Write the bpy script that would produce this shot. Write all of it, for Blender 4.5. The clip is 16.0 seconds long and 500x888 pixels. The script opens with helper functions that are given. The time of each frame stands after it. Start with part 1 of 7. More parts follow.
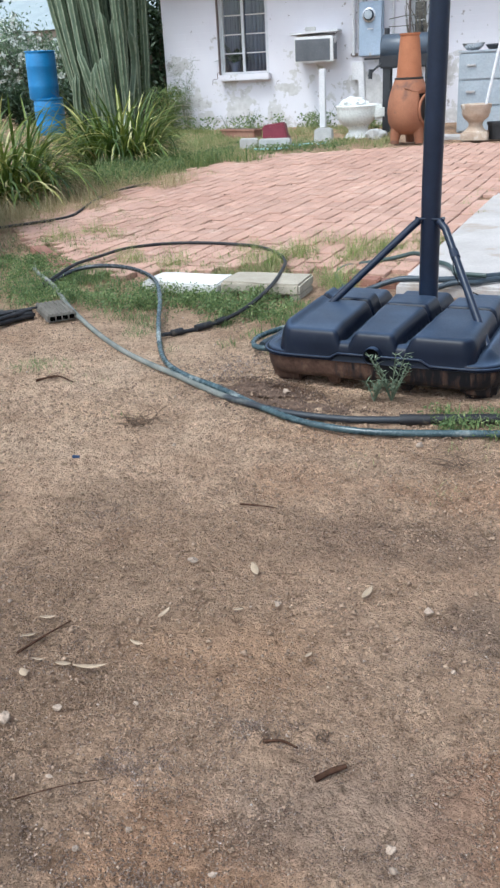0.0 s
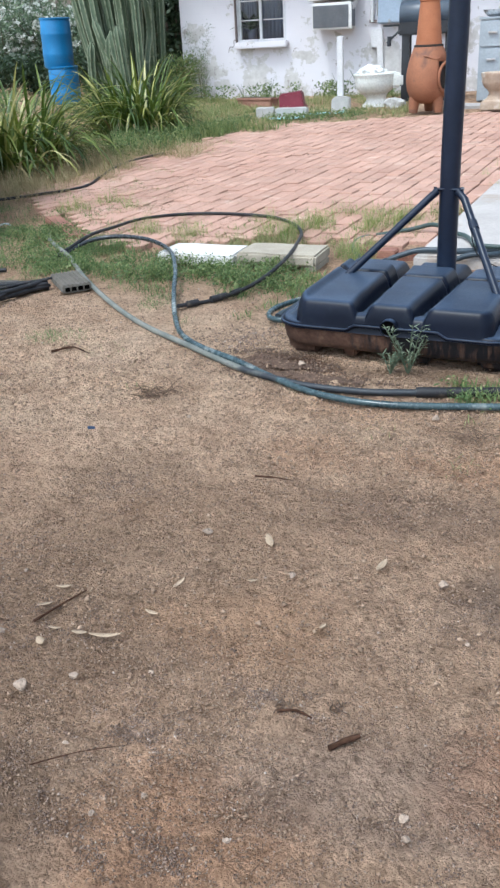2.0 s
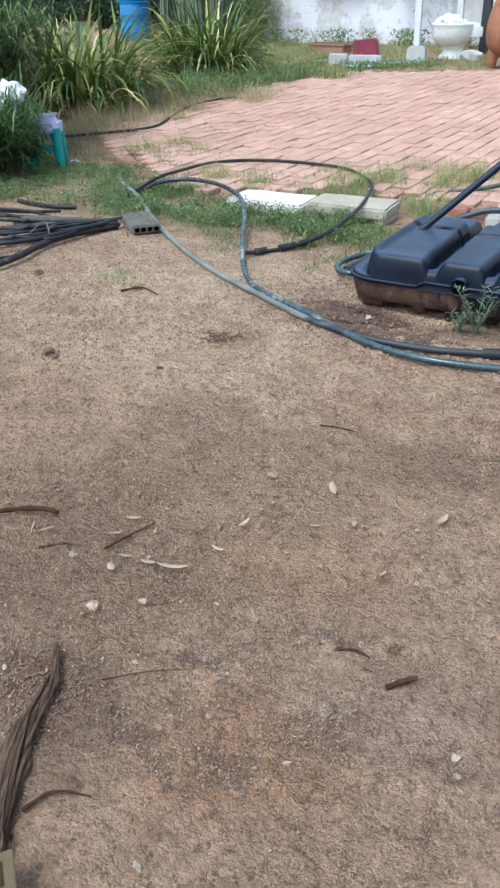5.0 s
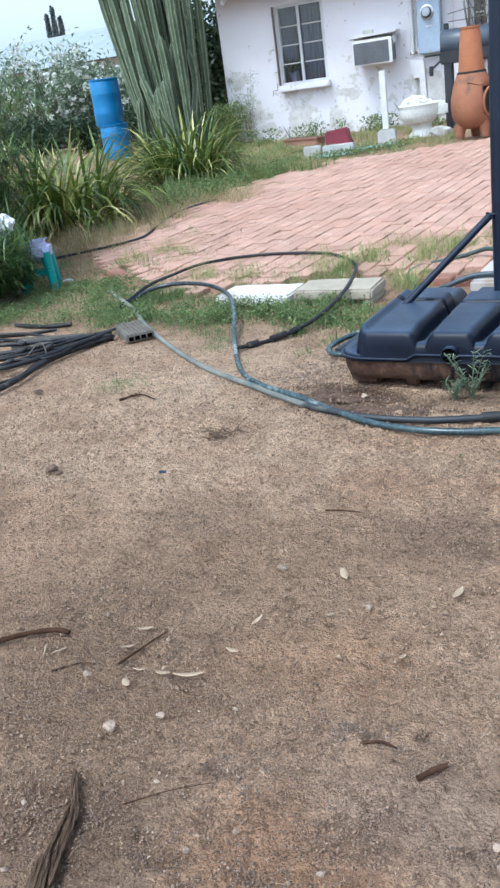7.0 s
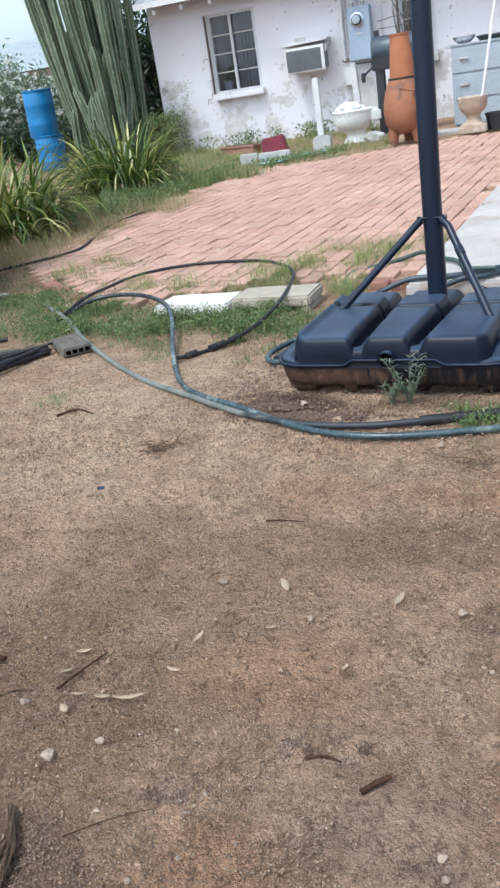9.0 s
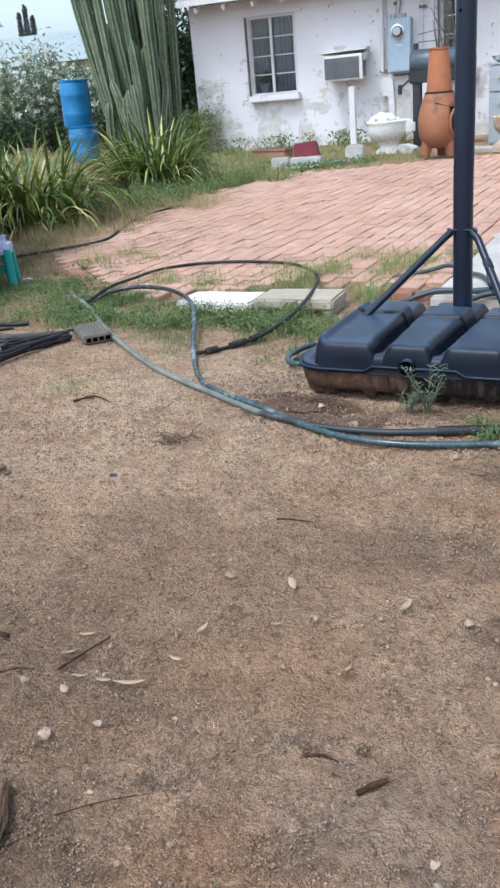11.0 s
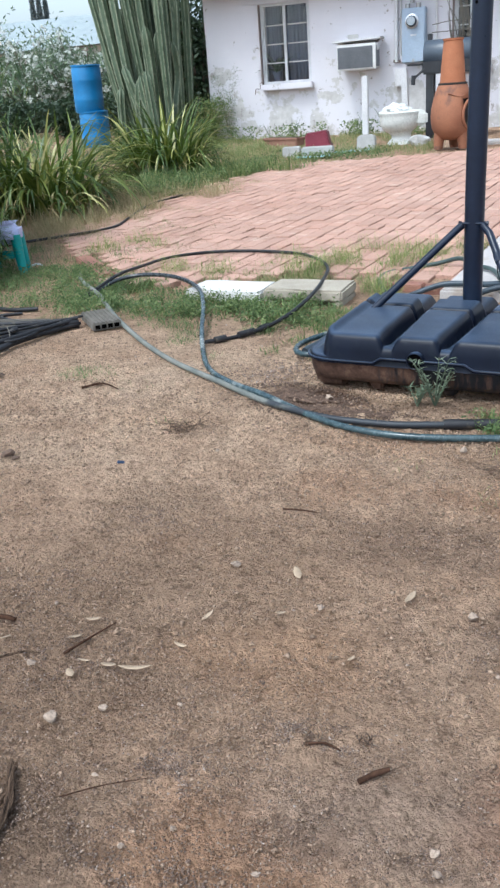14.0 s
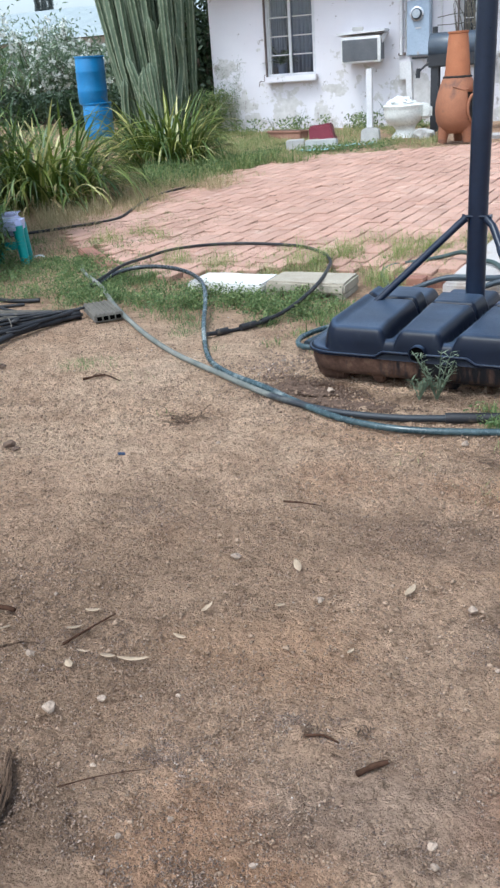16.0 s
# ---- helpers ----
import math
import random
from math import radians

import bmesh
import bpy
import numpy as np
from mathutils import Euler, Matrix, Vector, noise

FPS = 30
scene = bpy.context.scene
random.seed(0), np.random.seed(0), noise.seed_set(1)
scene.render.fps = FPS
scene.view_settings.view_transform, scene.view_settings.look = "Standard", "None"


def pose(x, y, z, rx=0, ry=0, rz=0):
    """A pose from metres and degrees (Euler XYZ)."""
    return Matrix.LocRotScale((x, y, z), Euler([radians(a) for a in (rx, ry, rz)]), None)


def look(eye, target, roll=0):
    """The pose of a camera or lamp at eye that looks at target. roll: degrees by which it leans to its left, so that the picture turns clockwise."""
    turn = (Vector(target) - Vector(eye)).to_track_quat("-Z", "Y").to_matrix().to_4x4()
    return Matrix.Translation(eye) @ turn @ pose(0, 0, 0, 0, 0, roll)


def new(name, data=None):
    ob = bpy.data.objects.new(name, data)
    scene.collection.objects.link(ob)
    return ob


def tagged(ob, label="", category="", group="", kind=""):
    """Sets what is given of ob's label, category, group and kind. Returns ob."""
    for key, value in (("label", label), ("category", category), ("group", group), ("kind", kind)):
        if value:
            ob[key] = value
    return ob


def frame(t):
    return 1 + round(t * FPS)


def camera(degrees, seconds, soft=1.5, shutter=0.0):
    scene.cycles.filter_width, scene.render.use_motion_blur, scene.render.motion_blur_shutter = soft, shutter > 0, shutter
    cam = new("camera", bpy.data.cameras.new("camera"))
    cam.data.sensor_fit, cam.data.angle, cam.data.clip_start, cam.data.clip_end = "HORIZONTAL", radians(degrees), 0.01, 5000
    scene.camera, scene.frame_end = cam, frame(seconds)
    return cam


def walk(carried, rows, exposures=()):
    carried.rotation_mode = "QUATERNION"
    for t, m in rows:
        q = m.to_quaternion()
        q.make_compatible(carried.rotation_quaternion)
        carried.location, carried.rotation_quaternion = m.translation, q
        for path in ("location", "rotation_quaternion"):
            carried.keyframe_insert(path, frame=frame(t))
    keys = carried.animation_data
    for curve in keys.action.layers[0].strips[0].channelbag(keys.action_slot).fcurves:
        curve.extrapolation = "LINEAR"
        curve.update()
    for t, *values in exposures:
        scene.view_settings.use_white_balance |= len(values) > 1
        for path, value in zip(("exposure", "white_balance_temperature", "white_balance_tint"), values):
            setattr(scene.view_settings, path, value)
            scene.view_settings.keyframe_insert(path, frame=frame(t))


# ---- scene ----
cam = camera(32.0, 16.0, soft=2.5)
PATH = [
    (0, (0.078, 0.278, 1.033), (-0.542, 2.006, 0.241), -3.1),
    (0.5, (0.081, 0.277, 1.033), (-0.55, 1.992, 0.221), -2.9),
    (1, (0.08, 0.281, 1.032), (-0.548, 1.99, 0.204), -3.2),
    (1.5, (0.08, 0.282, 1.028), (-0.567, 1.975, 0.183), -3.5),
    (2, (0.074, 0.279, 1.029), (-0.571, 1.972, 0.182), -3.2),
    (2.5, (0.079, 0.282, 1.031), (-0.601, 1.946, 0.156), -4.0),
    (3, (0.076, 0.28, 1.029), (-0.588, 1.951, 0.153), -3.3),
    (3.5, (0.058, 0.257, 1.028), (-0.647, 1.913, 0.154), -0.5),
    (4, (0.025, 0.219, 1.032), (-0.706, 1.859, 0.151), -0.1),
    (4.2, (0.035, 0.215, 1.034), (-0.68, 1.84, 0.112), 0.0),
    (6.3, (0.035, 0.214, 1.041), (-0.718, 1.811, 0.101), -2.7),
    (6.5, (0.042, 0.221, 1.037), (-0.721, 1.815, 0.1), -3.2),
    (7, (0.082, 0.248, 1.046), (-0.709, 1.921, 0.289), -8.4),
    (7.5, (0.093, 0.277, 1.037), (-0.666, 1.945, 0.237), -11.1),
    (8, (0.101, 0.276, 1.042), (-0.573, 2.014, 0.318), -9.1),
    (8.5, (0.1, 0.293, 1.033), (-0.577, 2.017, 0.279), -9.6),
    (9, (0.103, 0.285, 1.042), (-0.582, 2.004, 0.284), -9.2),
    (9.5, (0.089, 0.277, 1.038), (-0.6, 1.997, 0.286), -7.5),
    (9.7, (0.081, 0.268, 1.04), (-0.612, 1.984, 0.283), -6.0),
    (11.8, (0.089, 0.277, 1.019), (-0.615, 1.994, 0.273), -5.1),
    (12, (0.089, 0.27, 1.027), (-0.601, 1.989, 0.273), -4.6),
    (12.5, (0.083, 0.271, 1.026), (-0.626, 1.984, 0.278), -4.6),
    (13, (0.087, 0.268, 1.031), (-0.614, 1.987, 0.289), -5.0),
    (13.5, (0.093, 0.269, 1.029), (-0.618, 1.982, 0.279), -5.5),
    (14, (0.084, 0.265, 1.03), (-0.631, 1.967, 0.261), -4.4),
    (14.5, (0.086, 0.265, 1.029), (-0.635, 1.963, 0.257), -4.5),
    (15, (0.086, 0.267, 1.027), (-0.643, 1.952, 0.234), -4.6),
    (15.5, (0.084, 0.267, 1.026), (-0.637, 1.96, 0.243), -4.0),
    (16, (0.085, 0.269, 1.024), (-0.633, 1.964, 0.242), -4.1),
]
walk(cam, [(t, look(eye, target, roll)) for t, eye, target, roll in PATH], [(0.0, 0.57, 5670, 4), (2.0, 0.61, 5630, 4), (3.0, 0.62, 5520, 4), (4.0, 0.63, 5480, 3), (6.5, 0.71, 5340, 2), (8.0, 0.66, 5550, 4), (9.5, 0.57, 5660, 4), (12.0, 0.58, 5610, 4), (16.0, 0.63, 5600, 4)])

# ---- daylight: bright hazy sky, a wide soft sun ----
world = bpy.data.worlds.new("hazy_sky")
scene.world = world
world.use_nodes = True
wn = world.node_tree.nodes
sky = wn.new("ShaderNodeTexSky")
sky.sky_type = "NISHITA"
sky.sun_disc = False
sky.sun_elevation, sky.sun_rotation = radians(58), radians(200)
sky.air_density, sky.dust_density, sky.ozone_density = 1.0, 3.0, 1.0
wn["Background"].inputs["Strength"].default_value = 0.15
haze = wn.new("ShaderNodeHueSaturation")
haze.inputs["Saturation"].default_value = 0.40
haze.inputs["Value"].default_value = 1.25
world.node_tree.links.new(sky.outputs[0], haze.inputs["Color"])
world.node_tree.links.new(haze.outputs[0], wn["Background"].inputs["Color"])
sun_data = bpy.data.lights.new("sun", "SUN")
sun_data.energy, sun_data.angle, sun_data.color = 1.6, radians(12), (1.0, 0.95, 0.88)
sun = new("sun", sun_data)
sun.matrix_world = look((0, 0, 30), (9, 14, -5))


# ---- materials ----
def nodes_of(name):
    m = bpy.data.materials.new(name)
    m.use_nodes = True
    t = m.node_tree
    return m, t, t.nodes["Principled BSDF"], t.nodes, t.links


def noise_node(n, l, coord, scale, detail=4.0, rough=0.6, offset=None):
    k = n.new("ShaderNodeTexNoise")
    k.inputs["Scale"].default_value, k.inputs["Detail"].default_value = scale, detail
    k.inputs["Roughness"].default_value = rough
    if coord is not None:
        l.new(coord, k.inputs["Vector"])
    return k.outputs["Fac"]


def ramp_node(n, l, fac, stops):
    r = n.new("ShaderNodeValToRGB")
    while len(r.color_ramp.elements) < len(stops):
        r.color_ramp.elements.new(0.5)
    for e, (p, c) in zip(r.color_ramp.elements, stops):
        e.position = p
        e.color = (*c, 1) if len(c) == 3 else c
    l.new(fac, r.inputs["Fac"])
    return r.outputs["Color"]


def mix_node(n, l, fac, a, b, kind="MIX"):
    m = n.new("ShaderNodeMix")
    m.data_type, m.blend_type = "RGBA", kind
    for sock, v in ((m.inputs[0], fac), (m.inputs[6], a), (m.inputs[7], b)):
        if isinstance(v, (int, float)):
            sock.default_value = v
        elif isinstance(v, tuple):
            sock.default_value = (*v, 1)
        else:
            l.new(v, sock)
    return m.outputs[2]


def bump_node(n, l, height, strength, distance, target):
    b = n.new("ShaderNodeBump")
    b.inputs["Strength"].default_value, b.inputs["Distance"].default_value = strength, distance
    l.new(height, b.inputs["Height"])
    l.new(b.outputs["Normal"], target.inputs["Normal"])


W0, W1 = (0, 0, 0), (1, 1, 1)


def surface(name, a, b, scale=3.0, fine=60.0, rough=0.8, metal=0.0, bump=0.3, dist=0.004,
            stain=None, stain_scale=2.0, stain_at=0.58, vary=0.0, spec=0.5, coords="Object", grain_along=None):
    """Two colours clouded together, fine grain, an optional patchy stain, relief."""
    m, t, p, n, l = nodes_of(name)
    if coords == "World":
        co = n.new("ShaderNodeNewGeometry").outputs["Position"]
    else:
        co = n.new("ShaderNodeTexCoord").outputs["Object"]
    if grain_along:
        mp = n.new("ShaderNodeMapping")
        mp.inputs["Scale"].default_value = grain_along
        l.new(co, mp.inputs["Vector"])
        co = mp.outputs[0]
    col = ramp_node(n, l, noise_node(n, l, co, scale), [(0.32, a), (0.68, b)])
    grain = noise_node(n, l, co, fine, 5.0, 0.7)
    shade = ramp_node(n, l, grain, [(0.25, (0.72, 0.72, 0.72)), (0.75, (1.12, 1.12, 1.12))])
    col = mix_node(n, l, 0.8, col, shade, "MULTIPLY")
    if stain:
        s = ramp_node(n, l, noise_node(n, l, co, stain_scale, 8.0, 0.68), [(stain_at - 0.04, W0), (stain_at + 0.05, W1)])
        col = mix_node(n, l, s, col, stain)
    if vary:
        info = n.new("ShaderNodeObjectInfo")
        hsv = n.new("ShaderNodeHueSaturation")
        rng = n.new("ShaderNodeMapRange")
        rng.inputs["To Min"].default_value, rng.inputs["To Max"].default_value = 1 - vary, 1 + vary
        l.new(info.outputs["Random"], rng.inputs["Value"])
        l.new(rng.outputs["Result"], hsv.inputs["Value"])
        l.new(col, hsv.inputs["Color"])
        col = hsv.outputs["Color"]
    l.new(col, p.inputs["Base Color"])
    rr = ramp_node(n, l, grain, [(0.2, (max(0.02, rough - 0.1),) * 3), (0.8, (min(1, rough + 0.1),) * 3)])
    l.new(rr, p.inputs["Roughness"])
    p.inputs["Metallic"].default_value = metal
    p.inputs["Specular IOR Level"].default_value = spec
    if bump:
        bump_node(n, l, grain, bump, dist, p)
    return m


def leafy(name, stops, rough=0.55, through_light=0.25, whole=False):
    """Foliage: each leaf has its own tint."""
    m, t, p, n, l = nodes_of(name)
    g = n.new("ShaderNodeNewGeometry")
    pick = n.new("ShaderNodeObjectInfo").outputs["Random"] if whole else g.outputs["Random Per Island"]
    col = ramp_node(n, l, pick, stops)
    fine = noise_node(n, l, n.new("ShaderNodeTexCoord").outputs["Object"], 30.0)
    col = mix_node(n, l, 0.6, col, ramp_node(n, l, fine, [(0.3, (0.75, 0.75, 0.7)), (0.7, (1.15, 1.15, 1.1))]), "MULTIPLY")
    l.new(col, p.inputs["Base Color"])
    p.inputs["Roughness"].default_value = rough
    tr = n.new("ShaderNodeBsdfTranslucent")
    l.new(col, tr.inputs["Color"])
    mx = n.new("ShaderNodeMixShader")
    mx.inputs[0].default_value = through_light
    l.new(p.outputs[0], mx.inputs[1])
    l.new(tr.outputs[0], mx.inputs[2])
    l.new(mx.outputs[0], n["Material Output"].inputs["Surface"])
    return m


def ground_material():
    m, t, p, n, l = nodes_of("dry_dirt")
    co = n.new("ShaderNodeNewGeometry").outputs["Position"]
    warp = n.new("ShaderNodeTexNoise")
    warp.inputs["Scale"].default_value, warp.inputs["Detail"].default_value = 2.4, 6.0
    l.new(co, warp.inputs["Vector"])
    wv = n.new("ShaderNodeVectorMath")
    wv.operation = "MULTIPLY_ADD"
    l.new(warp.outputs["Color"], wv.inputs[0])
    wv.inputs[1].default_value, wv.inputs[2].default_value = (0.42, 0.42, 0.0), (-0.21, -0.21, 0.0)
    ws = n.new("ShaderNodeVectorMath")
    l.new(co, ws.inputs[0])
    l.new(wv.outputs[0], ws.inputs[1])

    def zone(cx, cy, rx, ry, soft=0.5):
        """A patch of the dirt with a ragged outline."""
        mp = n.new("ShaderNodeMapping")
        mp.inputs["Location"].default_value = (-cx / rx, -cy / ry, 0)
        mp.inputs["Scale"].default_value = (1 / rx, 1 / ry, 0)
        l.new(ws.outputs[0], mp.inputs["Vector"])
        ln = n.new("ShaderNodeVectorMath")
        ln.operation = "LENGTH"
        l.new(mp.outputs[0], ln.inputs[0])
        return ramp_node(n, l, ln.outputs["Value"], [(1 - soft, W1), (1.0, W0)])

    def grains(scale, squash):
        """Packed crumbs: a height and a random tint for each."""
        v = n.new("ShaderNodeTexVoronoi")
        v.inputs["Scale"].default_value = scale
        mp = n.new("ShaderNodeMapping")
        mp.inputs["Scale"].default_value = squash
        l.new(ws2.outputs[0], mp.inputs["Vector"])
        l.new(mp.outputs[0], v.inputs["Vector"])
        sp = n.new("ShaderNodeSeparateColor")
        l.new(v.outputs["Color"], sp.inputs[0])
        return v.outputs["Distance"], sp.outputs[0], sp.outputs[1]

    jig = n.new("ShaderNodeTexNoise")
    jig.inputs["Scale"].default_value, jig.inputs["Detail"].default_value = 120.0, 3.0
    l.new(co, jig.inputs["Vector"])
    ws2 = n.new("ShaderNodeVectorMath")
    ws2.operation = "MULTIPLY_ADD"
    l.new(jig.outputs["Color"], ws2.inputs[0])
    ws2.inputs[1].default_value = (0.006, 0.006, 0.0)
    l.new(co, ws2.inputs[2])

    col = ramp_node(n, l, noise_node(n, l, co, 1.1, 7.0, 0.66),
                    [(0.30, (0.41, 0.274, 0.181)), (0.5, (0.495, 0.342, 0.232)), (0.70, (0.58, 0.418, 0.293))])
    pale = mix_node(n, l, zone(-1.3, 3.0, 1.9, 1.15, 0.6), W0, ramp_node(n, l, noise_node(n, l, co, 4.0, 6.0, 0.65), [(0.38, (0.1, 0.1, 0.1)), (0.62, (0.95, 0.95, 0.95))]))
    col = mix_node(n, l, pale, col, (0.66, 0.492, 0.347))
    red = ramp_node(n, l, noise_node(n, l, co, 1.9, 3.0), [(0.58, W0), (0.75, (0.6, 0.6, 0.6))])
    col = mix_node(n, l, red, col, (0.36, 0.222, 0.136))
    for cx, cy, rx, ry, c, k in ((-0.33, 1.10, 0.20, 0.20, (0.45, 0.262, 0.155), 0.65), (-0.44, 1.60, 0.24, 0.18, (0.50, 0.318, 0.196), 0.6), (0.06, 1.30, 0.16, 0.14, (0.45, 0.248, 0.145), 0.8),
                                 (-0.14, 2.04, 0.46, 0.15, (0.26, 0.182, 0.130), 0.5), (-0.52, 2.32, 0.22, 0.12, (0.50, 0.315, 0.20), 0.5), (-0.14, 2.36, 0.24, 0.14, (0.50, 0.30, 0.185), 0.5),
                                 (-0.72, 1.06, 0.30, 0.20, (0.20, 0.138, 0.095), 0.7), (-0.85, 1.42, 0.40, 0.26, (0.30, 0.206, 0.138), 0.6), (-1.02, 1.72, 0.34, 0.40, (0.33, 0.228, 0.152), 0.5), (-0.70, 1.75, 0.35, 0.25, (0.36, 0.250, 0.168), 0.5),
                                 (-0.12, 1.26, 0.30, 0.20, (0.36, 0.268, 0.206), 0.55), (0.03, 1.72, 0.18, 0.17, (0.25, 0.182, 0.136), 0.65), (-0.98, 2.08, 0.22, 0.14, (0.33, 0.228, 0.152), 0.5), (-0.60, 2.05, 0.30, 0.16, (0.36, 0.25, 0.168), 0.45),
                                 # The strip at (-0.40, 2.95) paints the hoop base's shade onto the dirt.
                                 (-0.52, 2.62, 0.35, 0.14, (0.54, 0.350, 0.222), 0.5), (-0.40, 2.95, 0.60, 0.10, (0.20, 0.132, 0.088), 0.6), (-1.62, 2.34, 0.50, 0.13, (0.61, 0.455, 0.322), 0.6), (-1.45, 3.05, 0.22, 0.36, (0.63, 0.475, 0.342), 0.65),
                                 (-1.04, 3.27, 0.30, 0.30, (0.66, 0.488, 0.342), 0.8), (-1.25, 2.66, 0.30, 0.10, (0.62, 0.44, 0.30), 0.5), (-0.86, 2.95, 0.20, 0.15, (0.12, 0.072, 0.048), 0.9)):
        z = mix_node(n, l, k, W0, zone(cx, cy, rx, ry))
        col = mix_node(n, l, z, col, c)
    # crumbs: a coarse and a fine packing, showing where the crust has broken up
    d1, tint1, pick1 = grains(105.0, (1.0, 1.0, 0.35))
    d2, tint2, pick2 = grains(250.0, (1.0, 1.0, 0.35))
    loose = ramp_node(n, l, noise_node(n, l, co, 3.2, 7.0, 0.68), [(0.38, (0.1, 0.1, 0.1)), (0.62, W1)])
    t1 = ramp_node(n, l, tint1, [(0.0, (0.68, 0.66, 0.64)), (0.22, (0.88, 0.87, 0.86)), (0.55, (1.0, 1.0, 1.0)), (0.88, (1.08, 1.08, 1.08)), (1.0, (1.30, 1.30, 1.30))])
    t2 = ramp_node(n, l, tint2, [(0.0, (0.74, 0.72, 0.70)), (0.25, (0.91, 0.90, 0.89)), (0.55, (1.0, 1.0, 1.0)), (0.88, (1.07, 1.07, 1.07)), (1.0, (1.28, 1.28, 1.27))])
    col = mix_node(n, l, mix_node(n, l, 0.70, W0, loose), col, t1, "MULTIPLY")
    col = mix_node(n, l, mix_node(n, l, loose, (0.25, 0.25, 0.25), (0.75, 0.75, 0.75)), col, t2, "MULTIPLY")
    # Shade of small crevices put into the colour as dark specks.
    crevice_shade = ramp_node(n, l, noise_node(n, l, co, 46.0, 5.0, 0.7), [(0.36, (0.50, 0.48, 0.46)), (0.46, (1.0, 1.0, 1.0)), (0.66, (1.08, 1.08, 1.08))])
    col = mix_node(n, l, 0.85, col, crevice_shade, "MULTIPLY")
    scuff = ramp_node(n, l, noise_node(n, l, co, 11.0, 6.0, 0.7), [(0.36, (0.70, 0.68, 0.67)), (0.5, (1.0, 1.0, 1.0)), (0.64, (1.16, 1.15, 1.14))])
    col = mix_node(n, l, 0.75, col, scuff, "MULTIPLY")
    col = mix_node(n, l, 1.0, col, (1.0, 0.972, 0.958), "MULTIPLY")
    l.new(col, p.inputs["Base Color"])
    p.inputs["Roughness"].default_value = 0.95
    p.inputs["Specular IOR Level"].default_value = 0.12
    f0, f1, f2 = noise_node(n, l, co, 13.0, 5.0, 0.62), noise_node(n, l, co, 40.0, 7.0, 0.74), noise_node(n, l, co, 230.0, 4.0, 0.75)
    h = f2
    for src, k in ((f1, 2.2), (f0, 4.5), (d1, -1.1), (d2, -0.6)):
        add = n.new("ShaderNodeMath")
        add.operation = "MULTIPLY_ADD"
        l.new(src, add.inputs[0])
        add.inputs[1].default_value = k
        l.new(h, add.inputs[2])
        h = add.outputs[0]
    bump_node(n, l, h, 1.0, 0.012, p)
    return m


def wall_material():
    """White paint over old brick, flaking off in grey patches."""
    m, t, p, n, l = nodes_of("flaking_white_paint")
    co = n.new("ShaderNodeNewGeometry").outputs["Position"]
    col = ramp_node(n, l, noise_node(n, l, co, 0.9, 5.0), [(0.3, (0.625, 0.605, 0.635)), (0.7, (0.70, 0.68, 0.705))])
    sep = n.new("ShaderNodeSeparateXYZ")
    l.new(co, sep.inputs[0])
    low = n.new("ShaderNodeMapRange")
    low.inputs["From Min"].default_value, low.inputs["From Max"].default_value = 0.1, 1.5
    low.inputs["To Min"].default_value, low.inputs["To Max"].default_value = 0.16, -0.05
    l.new(sep.outputs["Z"], low.inputs["Value"])
    add = n.new("ShaderNodeMath")
    l.new(noise_node(n, l, co, 2.6, 8.0, 0.62), add.inputs[0])
    l.new(low.outputs["Result"], add.inputs[1])
    peel = ramp_node(n, l, add.outputs[0], [(0.60, W0), (0.615, W1)])
    bare = ramp_node(n, l, noise_node(n, l, co, 11.0, 5.0), [(0.35, (0.46, 0.44, 0.42)), (0.65, (0.59, 0.57, 0.555))])
    col = mix_node(n, l, peel, col, bare)
    chips = ramp_node(n, l, noise_node(n, l, co, 9.0, 5.0, 0.6), [(0.66, W0), (0.68, W1)])
    col = mix_node(n, l, chips, col, (0.36, 0.33, 0.31))
    l.new(col, p.inputs["Base Color"])
    p.inputs["Roughness"].default_value = 0.75
    br = n.new("ShaderNodeTexBrick")
    mp = n.new("ShaderNodeMapping")
    mp.inputs["Rotation"].default_value = (radians(90), 0, 0)
    l.new(co, mp.inputs["Vector"])
    l.new(mp.outputs[0], br.inputs["Vector"])
    br.inputs["Scale"].default_value = 1.0
    br.inputs["Brick Width"].default_value, br.inputs["Row Height"].default_value = 0.41, 0.105
    br.inputs["Mortar Size"].default_value, br.inputs["Mortar Smooth"].default_value = 0.006, 0.6
    br.inputs["Color1"].default_value = br.inputs["Color2"].default_value = (1, 1, 1, 1)
    br.inputs["Mortar"].default_value = (0, 0, 0, 1)
    h = mix_node(n, l, 0.5, br.outputs["Color"], noise_node(n, l, co, 14.0, 6.0), "MIX")
    h = mix_node(n, l, peel, h, W0)
    bump_node(n, l, h, 0.4, 0.005, p)
    return m


def plain(name, col, rough=0.5, metal=0.0, alpha=None):
    m, t, p, n, l = nodes_of(name)
    p.inputs["Base Color"].default_value = (*col, 1)
    p.inputs["Roughness"].default_value, p.inputs["Metallic"].default_value = rough, metal
    return m


def glass_material():
    m, t, p, n, l = nodes_of("window_glass")
    p.inputs["Base Color"].default_value = (0.9, 0.93, 0.95, 1)
    p.inputs["Roughness"].default_value = 0.03
    p.inputs["Transmission Weight"].default_value = 1.0
    p.inputs["IOR"].default_value = 1.45
    return m


